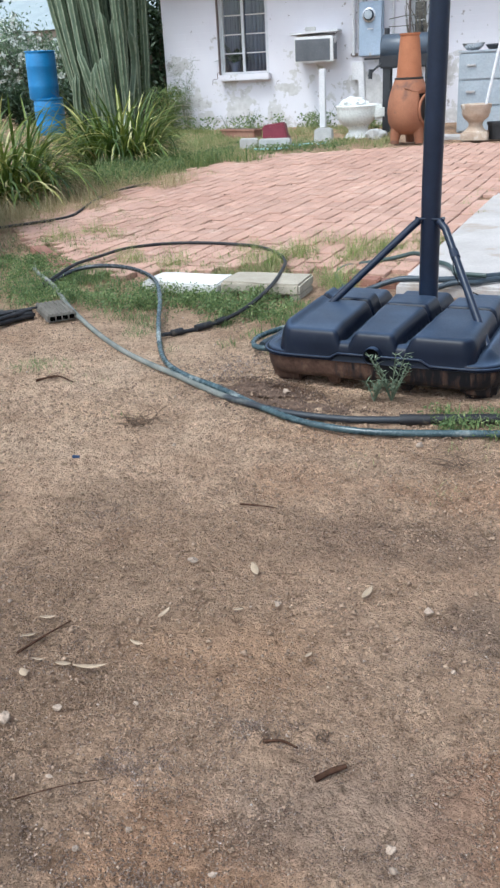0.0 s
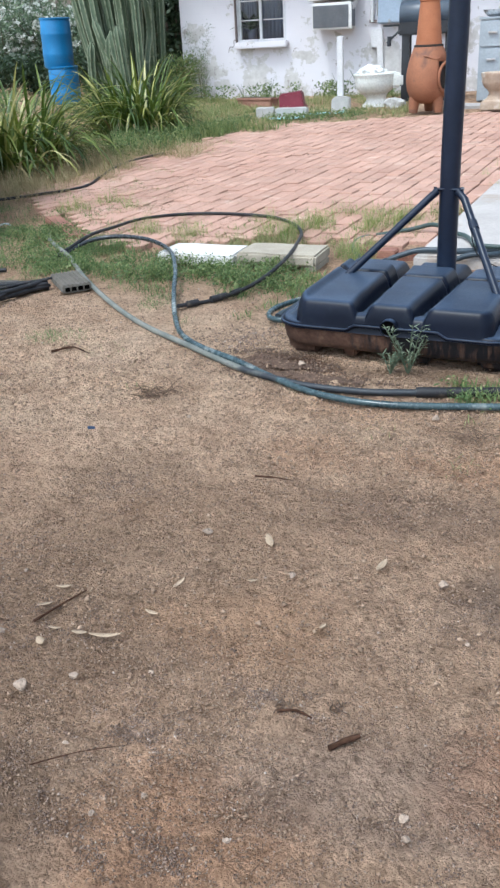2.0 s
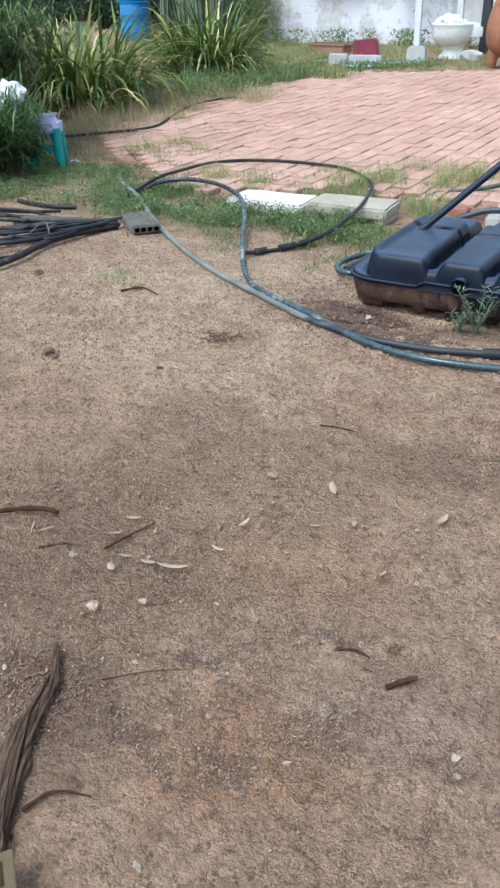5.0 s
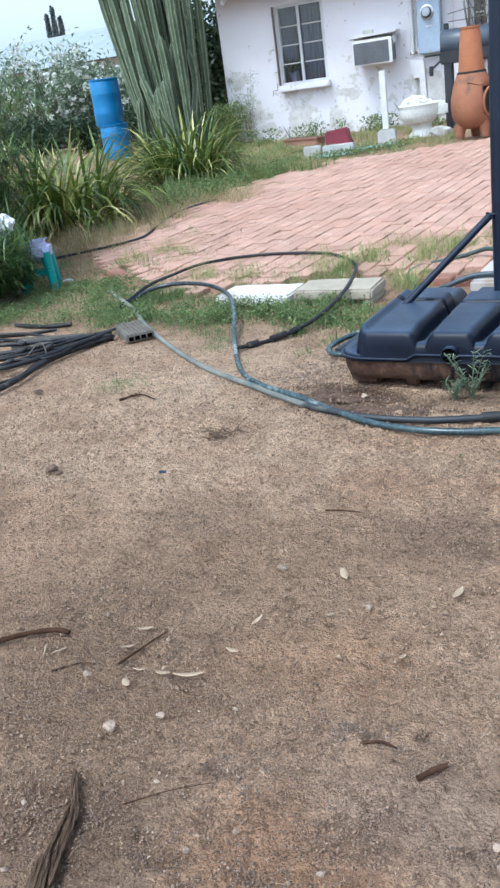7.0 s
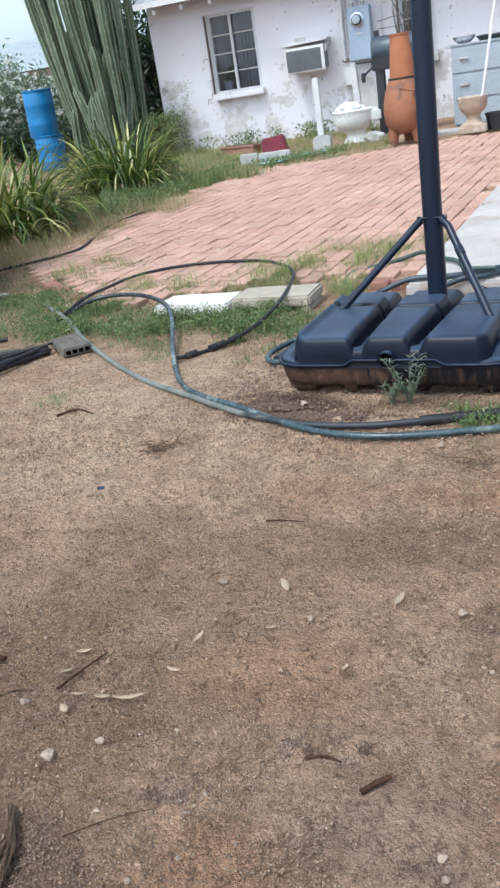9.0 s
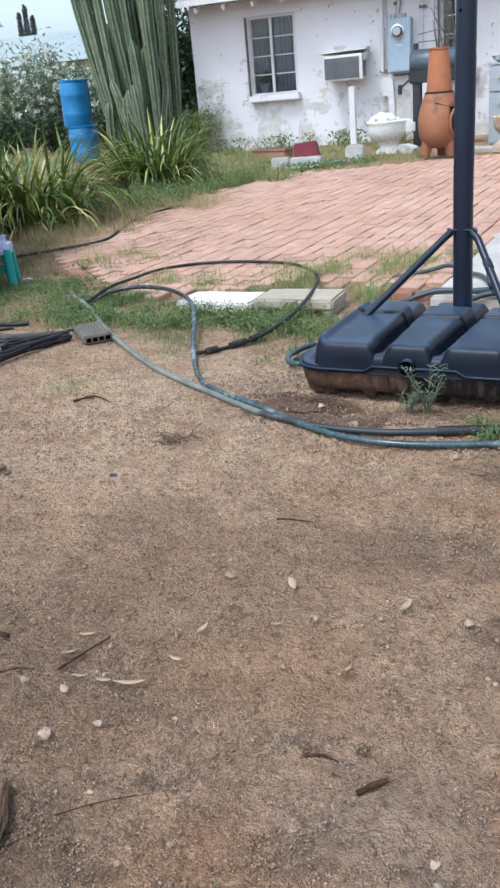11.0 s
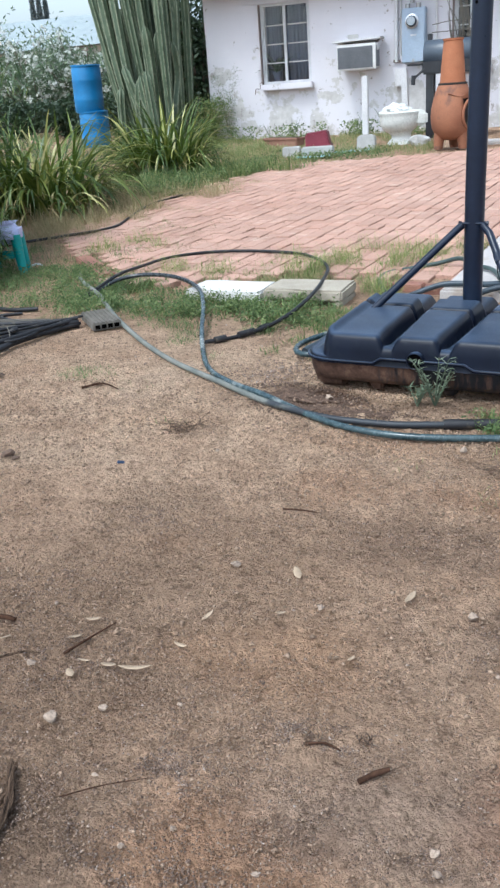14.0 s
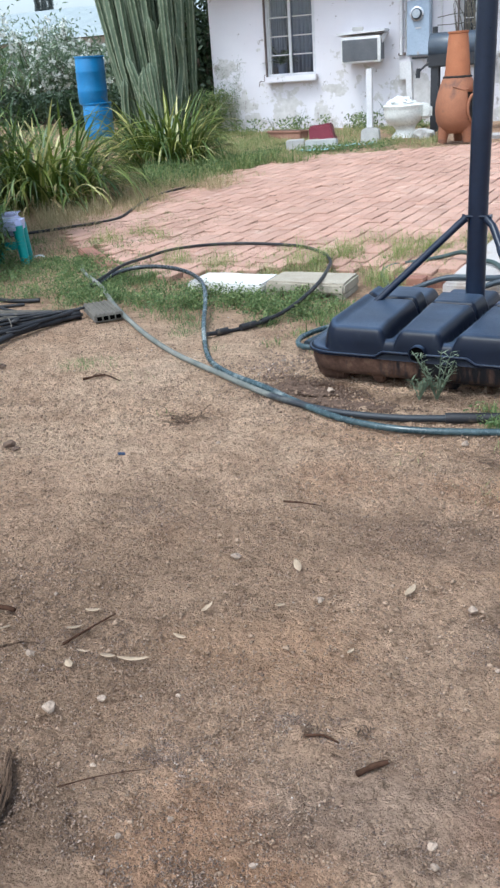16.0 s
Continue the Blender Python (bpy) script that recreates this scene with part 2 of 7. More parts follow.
M = {}
M["dirt"] = ground_material()
M["wall"] = wall_material()
M["glass"] = glass_material()
M["paver"] = surface("red_paver", (0.405, 0.232, 0.168), (0.480, 0.300, 0.226), 1.3, 70, 0.8, bump=0.5, dist=0.003,
                     stain=(0.50, 0.345, 0.268), stain_scale=5.0, stain_at=0.62, vary=0.10, coords="World")
def per_island(src, name, amount):
    """The same surface, varied piece by piece within one mesh."""
    m = src.copy()
    m.name = name
    n, l = m.node_tree.nodes, m.node_tree.links
    g = n.new("ShaderNodeNewGeometry")
    for k in n:
        if k.type == "MAP_RANGE":
            l.new(g.outputs["Random Per Island"], k.inputs["Value"])
    return m


M["paver_far"] = per_island(M["paver"], "red_paver_joined", 0.12)
M["old_brick"] = surface("old_brick", (0.20, 0.085, 0.06), (0.30, 0.15, 0.105), 9, 70, 0.9, bump=0.5, vary=0.1)
M["slab"] = surface("pale_concrete", (0.385, 0.352, 0.33), (0.50, 0.465, 0.44), 2.2, 90, 0.9, bump=0.35,
                    stain=(0.345, 0.295, 0.25), stain_scale=3.1, stain_at=0.57, coords="World")
M["concrete"] = surface("grey_concrete", (0.40, 0.39, 0.37), (0.52, 0.51, 0.49), 7, 120, 0.92, bump=0.5)
M["tan_block"] = surface("tan_concrete", (0.32, 0.28, 0.218), (0.43, 0.38, 0.30), 8, 130, 0.92, bump=0.6, stain=(0.30, 0.26, 0.20), stain_scale=6, stain_at=0.66)
M["white_block"] = surface("whitewashed_block", (0.58, 0.56, 0.53), (0.68, 0.66, 0.63), 8, 130, 0.85, bump=0.4, stain=(0.52, 0.46, 0.38), stain_scale=9, stain_at=0.68)
M["plastic"] = surface("navy_black_plastic", (0.003, 0.005, 0.012), (0.006, 0.009, 0.020), 5, 160, 0.36, bump=0.12, dist=0.001,
                       stain=(0.010, 0.014, 0.022), stain_scale=9, stain_at=0.62, spec=0.15)
M["pole"] = surface("navy_painted_steel", (0.006, 0.011, 0.026), (0.012, 0.020, 0.042), 4, 60, 0.34, bump=0.08, dist=0.001, spec=0.35)
M["steel"] = surface("bare_steel", (0.32, 0.31, 0.30), (0.45, 0.44, 0.43), 20, 90, 0.45, 0.9, bump=0.1)
# Near-black without gloss: paints the shade inside holes.
M["hole_shade"] = plain("hole_shade_black", (0.002, 0.002, 0.002), 1.0)
M["hole_shade"].node_tree.nodes["Principled BSDF"].inputs["Specular IOR Level"].default_value = 0.0
M["hose_teal"] = surface("faded_teal_hose", (0.020, 0.040, 0.048), (0.058, 0.092, 0.100), 9.0, 60, 0.26, bump=0.15, dist=0.001, stain=(0.19, 0.21, 0.20), stain_scale=6, stain_at=0.60)
M["hose_grey"] = surface("sunbleached_green_hose", (0.085, 0.100, 0.090), (0.23, 0.225, 0.195), 9.0, 60, 0.55, bump=0.2, dist=0.001)
M["hose_black"] = surface("black_hose", (0.010, 0.010, 0.012), (0.026, 0.026, 0.029), 5, 60, 0.5, bump=0.15, dist=0.001, stain=(0.08, 0.065, 0.052), stain_scale=20, stain_at=0.62, spec=0.3)
M["hose_green"] = surface("dark_green_hose", (0.024, 0.046, 0.042), (0.055, 0.082, 0.076), 4, 60, 0.5, bump=0.15, dist=0.001)
M["weathered"] = surface("weathered_wood", (0.10, 0.088, 0.072), (0.17, 0.155, 0.13), 14, 120, 0.9, bump=0.7)
M["driftwood"] = surface("dead_wood", (0.066, 0.040, 0.025), (0.21, 0.138, 0.092), 110, 300, 0.95, bump=1.0, dist=0.010, stain=(0.016, 0.011, 0.008), stain_scale=150, stain_at=0.57, grain_along=(1.0, 0.05, 1.0), spec=0.15)
M["dark_wood"] = surface("dark_stick", (0.036, 0.018, 0.011), (0.085, 0.045, 0.028), 40, 150, 0.95, bump=0.6, spec=0.1)
M["terracotta"] = surface("terracotta", (0.25, 0.098, 0.050), (0.33, 0.142, 0.074), 3.5, 70, 0.8, bump=0.2, stain=(0.15, 0.078, 0.054), stain_scale=2.6, stain_at=0.55)
M["terra_neck"] = surface("orange_terracotta", (0.33, 0.120, 0.052), (0.40, 0.158, 0.072), 3.5, 70, 0.8, bump=0.2)
M["soot"] = surface("sooty_inside", (0.012, 0.010, 0.009), (0.03, 0.024, 0.02), 8, 60, 0.95)
M["porcelain"] = surface("weathered_porcelain", (0.70, 0.71, 0.66), (0.80, 0.80, 0.76), 5, 50, 0.3, bump=0.05, stain=(0.50, 0.52, 0.45), stain_scale=5, stain_at=0.63)
M["white_paint"] = surface("white_paint", (0.60, 0.59, 0.59), (0.70, 0.69, 0.69), 6, 60, 0.6, bump=0.2, stain=(0.5, 0.47, 0.44), stain_scale=6, stain_at=0.68)
M["grey_metal"] = surface("blue_grey_enamel", (0.31, 0.38, 0.47), (0.38, 0.45, 0.54), 4, 50, 0.5, bump=0.08, stain=(0.30, 0.33, 0.36), stain_scale=6, stain_at=0.68)
M["cabinet"] = surface("pale_grey_enamel", (0.32, 0.358, 0.39), (0.39, 0.428, 0.46), 3, 50, 0.5, bump=0.08, stain=(0.34, 0.34, 0.33), stain_scale=5, stain_at=0.68)
M["ac_dark"] = surface("dark_grille", (0.13, 0.136, 0.145), (0.18, 0.187, 0.197), 6, 90, 0.6, bump=0.2)
M["ac_white"] = surface("yellowed_white_plastic", (0.66, 0.65, 0.62), (0.76, 0.75, 0.73), 6, 60, 0.5)
M["window_paint"] = surface("chalky_window_paint", (0.54, 0.545, 0.56), (0.64, 0.645, 0.66), 9, 60, 0.6, bump=0.2)
M["rust_frame"] = surface("brown_frame", (0.13, 0.095, 0.085), (0.20, 0.155, 0.14), 9, 60, 0.7)
M["room"] = surface("dim_room", (0.035, 0.038, 0.048), (0.06, 0.063, 0.075), 2, 20, 0.9)
M["curtain"] = surface("grey_curtain", (0.075, 0.092, 0.15), (0.14, 0.165, 0.24), 5, 90, 0.9)
M["roofing"] = surface("pale_rolled_roofing", (0.25, 0.27, 0.28), (0.33, 0.35, 0.36), 2.5, 120, 0.9, bump=0.5, stain=(0.27, 0.29, 0.30), stain_scale=3, stain_at=0.64)
M["blue_drum"] = surface("blue_plastic_drum", (0.014, 0.165, 0.40), (0.022, 0.21, 0.48), 3, 50, 0.42, bump=0.05, stain=(0.06, 0.24, 0.5), stain_scale=4, stain_at=0.66)
M["red_plastic"] = surface("maroon_plastic", (0.16, 0.017, 0.035), (0.21, 0.028, 0.05), 5, 60, 0.5)
M["clay_box"] = surface("red_clay_trough", (0.25, 0.122, 0.080), (0.34, 0.185, 0.130), 6, 60, 0.85)
M["cyan"] = surface("cyan_plastic_sheet", (0.25, 0.52, 0.57), (0.42, 0.66, 0.70), 9, 60, 0.4)
M["grill"] = surface("black_enamel", (0.015, 0.016, 0.02), (0.035, 0.037, 0.042), 5, 60, 0.4)
M["grill_lid"] = surface("slate_blue_enamel", (0.030, 0.042, 0.060), (0.055, 0.072, 0.095), 5, 60, 0.35)
M["stone_urn"] = surface("sandy_stone", (0.38, 0.28, 0.20), (0.52, 0.42, 0.33), 9, 80, 0.9, bump=0.5, stain=(0.60, 0.55, 0.48), stain_scale=5, stain_at=0.6)
M["black_pot"] = surface("black_pot", (0.018, 0.019, 0.02), (0.04, 0.04, 0.043), 8, 60, 0.7)
M["chrome"] = surface("dull_chrome", (0.55, 0.55, 0.56), (0.68, 0.68, 0.69), 9, 50, 0.3, 0.9, bump=0.05)
M["lavender"] = surface("lavender_plastic", (0.40, 0.42, 0.66), (0.50, 0.52, 0.74), 6, 60, 0.5, bump=0.1)
M["teal_plastic"] = surface("teal_plastic", (0.012, 0.26, 0.25), (0.02, 0.34, 0.32), 6, 60, 0.45, bump=0.1)
M["white_soft"] = surface("white_petals", (0.62, 0.63, 0.62), (0.76, 0.77, 0.76), 12, 60, 0.7)
M["pebble"] = surface("pale_pebble", (0.30, 0.222, 0.164), (0.42, 0.325, 0.25), 60, 200, 0.9, bump=0.4, vary=0.2)
M["grit"] = leafy("mixed_grit", [(0.0, (0.13, 0.085, 0.066)), (0.5, (0.22, 0.150, 0.114)), (0.88, (0.29, 0.206, 0.162)), (0.975, (0.38, 0.295, 0.245)), (1.0, (0.58, 0.50, 0.45))], 0.9, 0.0)
M["dry_leaf"] = surface("dry_leaf", (0.32, 0.235, 0.155), (0.45, 0.345, 0.24), 30, 160, 0.8, bump=0.2, vary=0.15)
M["twig"] = surface("twig", (0.075, 0.048, 0.033), (0.19, 0.13, 0.092), 30, 160, 0.95, bump=0.3, coords="World", spec=0.15)
M["mulch"] = surface("dark_crumbs", (0.070, 0.043, 0.030), (0.16, 0.102, 0.070), 60, 160, 0.95, bump=0.3, coords="World")
M["slate_grit"] = leafy("dark_grit", [(0.0, (0.085, 0.055, 0.042)), (0.6, (0.18, 0.122, 0.094)), (0.93, (0.30, 0.218, 0.172)), (1.0, (0.50, 0.41, 0.35))], 0.9, 0.0)
M["tan_pan"] = surface("tan_plastic_rim", (0.085, 0.058, 0.024), (0.125, 0.088, 0.04), 5, 60, 0.6)
M["blue_chip"] = plain("blue_plastic_chip", (0.02, 0.045, 0.10), 0.5)
M["cactus"] = surface("cactus_skin", (0.046, 0.076, 0.040), (0.086, 0.124, 0.068), 4, 45, 0.55, bump=0.25, stain=(0.19, 0.205, 0.13), stain_scale=3.0, stain_at=0.63)
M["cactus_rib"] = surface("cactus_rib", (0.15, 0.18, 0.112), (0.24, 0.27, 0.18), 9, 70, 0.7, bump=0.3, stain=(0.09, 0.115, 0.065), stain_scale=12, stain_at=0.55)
M["bark"] = surface("bark", (0.10, 0.075, 0.055), (0.18, 0.14, 0.105), 12, 80, 0.95, bump=0.7)
M["strap"] = leafy("strap_leaf", [(0.0, (0.040, 0.074, 0.015)), (0.5, (0.095, 0.148, 0.028)), (0.80, (0.19, 0.23, 0.045)), (0.93, (0.40, 0.39, 0.12)), (1.0, (0.64, 0.60, 0.32))], 0.38, 0.25, True)
M["strap_dry"] = leafy("dry_strap_leaf", [(0.0, (0.28, 0.21, 0.10)), (1.0, (0.42, 0.34, 0.17))], 0.7, 0.15, True)
M["grass"] = leafy("weedy_grass", [(0.0, (0.08, 0.15, 0.04)), (0.5, (0.14, 0.22, 0.065)), (0.8, (0.25, 0.29, 0.10)), (1.0, (0.42, 0.38, 0.19))], 0.6, 0.35)
M["dry_blade"] = leafy("dead_grass_blade", [(0.0, (0.19, 0.20, 0.075)), (0.35, (0.34, 0.28, 0.15)), (1.0, (0.50, 0.41, 0.255))], 0.7, 0.35)
M["wisp"] = leafy("wispy_weed_blade", [(0.0, (0.15, 0.225, 0.06)), (0.55, (0.27, 0.335, 0.105)), (1.0, (0.46, 0.43, 0.21))], 0.6, 0.4)
M["straw"] = leafy("straw_grass", [(0.0, (0.13, 0.20, 0.06)), (0.45, (0.26, 0.28, 0.11)), (1.0, (0.46, 0.40, 0.22))], 0.6, 0.35)
M["weed"] = leafy("weed_leaf", [(0.0, (0.065, 0.112, 0.038)), (0.6, (0.15, 0.215, 0.075)), (1.0, (0.28, 0.33, 0.135))], 0.6, 0.35)
M["weed_grey"] = leafy("grey_green_leaf", [(0.0, (0.10, 0.14, 0.085)), (1.0, (0.21, 0.25, 0.17))])
M["oleander"] = leafy("oleander_leaf", [(0.0, (0.085, 0.135, 0.08)), (0.7, (0.15, 0.21, 0.125)), (1.0, (0.24, 0.30, 0.185))])
M["clod"] = leafy("soil_clod", [(0.0, (0.19, 0.124, 0.085)), (0.5, (0.27, 0.182, 0.126)), (1.0, (0.35, 0.245, 0.174))], 0.95, 0.0)
M["far_roof"] = surface("hazy_grey_roof", (0.28, 0.325, 0.335), (0.33, 0.375, 0.385), 2, 30, 0.9)
M["petal"] = leafy("white_petal", [(0.0, (0.62, 0.64, 0.61)), (1.0, (0.76, 0.77, 0.74))], 0.6, 0.3)
M["dark_leaf"] = leafy("dark_leaf", [(0.0, (0.015, 0.035, 0.015)), (1.0, (0.045, 0.075, 0.03))])
M["feather"] = leafy("feathery_leaf", [(0.0, (0.022, 0.058, 0.020)), (0.6, (0.075, 0.145, 0.042)), (1.0, (0.21, 0.28, 0.09))], 0.5, 0.3)


def two_tone(src, other, name, x0, x1):
    """One hose whose colour changes along its length, ragged at the change."""
    m = src.copy()
    m.name = name
    t = m.node_tree
    n, l = t.nodes, t.links
    p = n["Principled BSDF"]
    old = p.inputs["Base Color"].links[0].from_socket
    co = n.new("ShaderNodeNewGeometry").outputs["Position"]
    sep = n.new("ShaderNodeSeparateXYZ")
    l.new(co, sep.inputs[0])
    rg = n.new("ShaderNodeMapRange")
    rg.inputs["From Min"].default_value, rg.inputs["From Max"].default_value = x0, x1
    l.new(sep.outputs["X"], rg.inputs["Value"])
    add = n.new("ShaderNodeMath")
    l.new(rg.outputs["Result"], add.inputs[0])
    l.new(noise_node(n, l, co, 14.0), add.inputs[1])
    fac = ramp_node(n, l, add.outputs[0], [(0.75, W0), (1.0, W1)])
    l.new(mix_node(n, l, fac, old, other), p.inputs["Base Color"])
    return m


M["hose_dark"] = surface("dark_teal_hose", (0.016, 0.028, 0.040), (0.040, 0.058, 0.075), 3.0, 60, 0.42, bump=0.15, dist=0.001)


def sky_sheen_tops(m, sheen):
    """Sky sheen painted into the colour of faces that point up, in patches."""
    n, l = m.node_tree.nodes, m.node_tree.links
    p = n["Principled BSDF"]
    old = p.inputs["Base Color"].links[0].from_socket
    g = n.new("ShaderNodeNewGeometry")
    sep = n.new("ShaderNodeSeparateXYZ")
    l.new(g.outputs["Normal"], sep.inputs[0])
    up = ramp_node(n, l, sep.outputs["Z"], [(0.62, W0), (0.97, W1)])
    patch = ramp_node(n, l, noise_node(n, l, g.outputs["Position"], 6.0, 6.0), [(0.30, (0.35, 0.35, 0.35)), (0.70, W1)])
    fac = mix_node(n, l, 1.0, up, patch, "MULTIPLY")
    l.new(mix_node(n, l, fac, old, sheen), p.inputs["Base Color"])


# The plastic's blue sky gloss on its tops is put in as colour.
sky_sheen_tops(M["plastic"], (0.048, 0.070, 0.112))
M["hose_faded"] = two_tone(M["hose_grey"], (0.018, 0.022, 0.028), "faded_to_black_hose", -1.15, -0.55)
M["hose_loop"] = two_tone(M["hose_teal"], (0.030, 0.034, 0.037), "teal_to_black_hose", -1.55, -2.05)
# Distance haze is mixed into this leaf colour, paler and bluer.
M["far_leaf"] = leafy("haze_tinted_leaf", [(0.0, (0.12, 0.155, 0.165)), (1.0, (0.19, 0.23, 0.24))])


def mud_material():
    """Dark plastic with dried mud run down it in streaks, thick at one end and thin at the other."""
    m, t, p, n, l = nodes_of("streaked_mud_on_plastic")
    co = n.new("ShaderNodeNewGeometry").outputs["Position"]
    mp = n.new("ShaderNodeMapping")
    mp.inputs["Scale"].default_value = (34.0, 34.0, 5.0)
    l.new(co, mp.inputs["Vector"])
    streak = noise_node(n, l, mp.outputs[0], 1.0, 5.0, 0.65)
    sep = n.new("ShaderNodeSeparateXYZ")
    l.new(co, sep.inputs[0])
    rg = n.new("ShaderNodeMapRange")
    rg.inputs["From Min"].default_value, rg.inputs["From Max"].default_value = -0.62, -0.40
    rg.inputs["To Min"].default_value, rg.inputs["To Max"].default_value = 0.22, -0.05
    l.new(sep.outputs["X"], rg.inputs["Value"])
    add = n.new("ShaderNodeMath")
    l.new(streak, add.inputs[0])
    l.new(rg.outputs["Result"], add.inputs[1])
    mask = ramp_node(n, l, add.outputs[0], [(0.46, W0), (0.62, W1)])
    patch = noise_node(n, l, co, 26.0, 6.0, 0.7)
    mud = ramp_node(n, l, patch, [(0.30, (0.036, 0.018, 0.012)), (0.52, (0.082, 0.044, 0.029)), (0.72, (0.15, 0.094, 0.064))])
    col = mix_node(n, l, mask, (0.008, 0.008, 0.010), mud)
    l.new(col, p.inputs["Base Color"])
    l.new(mix_node(n, l, mask, (0.45, 0.45, 0.45), (0.95, 0.95, 0.95)), p.inputs["Roughness"])
    p.inputs["Specular IOR Level"].default_value = 0.25
    bump_node(n, l, patch, 0.6, 0.004, p)
    return m


M["muddy"] = mud_material()


# ---- building blocks ----
def empty(name, m=None):
    ob = new(name)
    ob.empty_display_size = 0.1
    if m is not None:
        ob.matrix_world = m
    return ob


def mesh_of(name, verts, faces, mat, smooth=False):
    me = bpy.data.meshes.new(name)
    me.from_pydata([tuple(v) for v in verts], [], [tuple(f) for f in faces])
    me.materials.append(mat)
    if smooth:
        me.polygons.foreach_set("use_smooth", [True] * len(me.polygons))
    me.update()
    return me


def part(name, bm, mat, parent=None, label="", smooth=False):
    me = bpy.data.meshes.new(name)
    bmesh.ops.recalc_face_normals(bm, faces=bm.faces)
    if smooth:
        for e in bm.edges:
            if len(e.link_faces) == 2 and e.calc_face_angle() > 0.85:
                e.smooth = False
    bm.to_mesh(me)
    bm.free()
    me.materials.append(mat)
    if smooth:
        me.polygons.foreach_set("use_smooth", [True] * len(me.polygons))
    ob = new(name, me)
    ob.parent = parent
    if label:
        ob["label"] = label
    return ob


def box(sx, sy, sz, at=(0, 0, 0), bevel=0.0, rot=None, seg=2, bm=None):
    """A box of that size whose centre is at, with rounded edges."""
    b = bmesh.new()
    bmesh.ops.create_cube(b, size=1.0)
    bmesh.ops.scale(b, vec=(sx, sy, sz), verts=b.verts)
    if bevel:
        bmesh.ops.bevel(b, geom=list(b.edges), offset=bevel, segments=seg, affect="EDGES")
    mm = Matrix.Translation(at)
    if rot is not None:
        mm = mm @ Euler([radians(r) for r in rot]).to_matrix().to_4x4()
    bmesh.ops.transform(b, matrix=mm, verts=b.verts)
    if bm is None:
        return b
    me = bpy.data.meshes.new("tmp")
    b.to_mesh(me)
    b.free()
    bm.from_mesh(me)
    bpy.data.meshes.remove(me)
    return bm


def lathe(profile, seg=32, bm=None, sx=1.0, sy=1.0, at=(0, 0, 0)):
    """Turns a list of (radius, height) round the z axis."""
    bm = bm or bmesh.new()
    rings = []
    for r, z in profile:
        rings.append([bm.verts.new((at[0] + sx * r * math.cos(2 * math.pi * i / seg), at[1] + sy * r * math.sin(2 * math.pi * i / seg), at[2] + z)) for i in range(seg)])
    for a, b in zip(rings, rings[1:]):
        for i in range(seg):
            bm.faces.new((a[i], a[(i + 1) % seg], b[(i + 1) % seg], b[i]))
    return bm


def smooth_path(pts, step=0.04):
    """A smooth line through points, at even steps."""
    p = [Vector(q) for q in pts]
    p = [p[0] * 2 - p[1]] + p + [p[-1] * 2 - p[-2]]
    out = []
    for i in range(1, len(p) - 2):
        k = max(2, int((p[i + 1] - p[i]).length / step))
        for j in range(k):
            t = j / k
            out.append(0.5 * ((2 * p[i]) + (p[i + 1] - p[i - 1]) * t + (2 * p[i - 1] - 5 * p[i] + 4 * p[i + 1] - p[i + 2]) * t * t
                              + (3 * p[i] - p[i - 1] - 3 * p[i + 1] + p[i + 2]) * t ** 3))
    out.append(p[-2])
    return out


def tube(pts, radius, seg=10, bm=None, cap=True):
    """A pipe along points; radius a number or a function of 0..1."""
    bm = bm or bmesh.new()
    rings, side = [], None
    n = len(pts)
    for i, q in enumerate(pts):
        d = (Vector(pts[min(i + 1, n - 1)]) - Vector(pts[max(i - 1, 0)])).normalized()
        if side is None:
            side = d.orthogonal().normalized()
        side = (side - d * side.dot(d)).normalized()
        up = d.cross(side)
        r = radius(i / max(1, n - 1)) if callable(radius) else radius
        rings.append([bm.verts.new(Vector(q) + r * (math.cos(a) * side + math.sin(a) * up)) for a in (2 * math.pi * k / seg for k in range(seg))])
    for a, b in zip(rings, rings[1:]):
        for i in range(seg):
            bm.faces.new((a[i], a[(i + 1) % seg], b[(i + 1) % seg], b[i]))
    if cap:
        bm.faces.new(rings[0][::-1])
        bm.faces.new(rings[-1])
    return bm


def gz(x, y):
    """Height of the yard: level, then a faint rise to the house."""
    return 0.012 * min(max(0.0, y - 4.3), 14.0)


def ribbons(base, head, length, width, tilt, bend, segs=4, fold=0.0, taper=1.0):
    """Many bent blades at once: arrays of feet, headings, lengths, widths, first tilt from upright and bend."""
    n = len(base)
    pos = base.astype(float).copy()
    rows = []
    hx, hy = np.cos(head), np.sin(head)
    for s in range(segs + 1):
        u = s / segs
        w = width * (0.55 + 1.2 * u - 1.75 * u ** 2.2 * taper) * 0.5 if s < segs else width * 0.02
        w = np.maximum(w, width * 0.02)
        off = np.stack([-hy * w, hx * w, np.zeros(n)], 1)
        lift = np.stack([np.zeros(n), np.zeros(n), np.abs(w) * fold], 1)
        rows += [pos - off + lift, pos.copy(), pos + off + lift] if fold else [pos - off, pos + off]
        a = tilt + bend * (u ** 1.3)
        step = (length / segs)[:, None]
        pos = pos + step * np.stack([np.sin(a) * hx, np.sin(a) * hy, np.cos(a)], 1)
    k = 3 if fold else 2
    allv = np.stack(rows, 1).reshape(-1, 3)
    per = k * (segs + 1)
    quad = []
    for s in range(segs):
        for c in range(k - 1):
            i = s * k + c
            quad.append((i, i + 1, i + k + 1, i + k))
    quad = np.array(quad)
    faces = (quad[None] + (np.arange(n) * per)[:, None, None]).reshape(-1, 4)
    return allv, faces


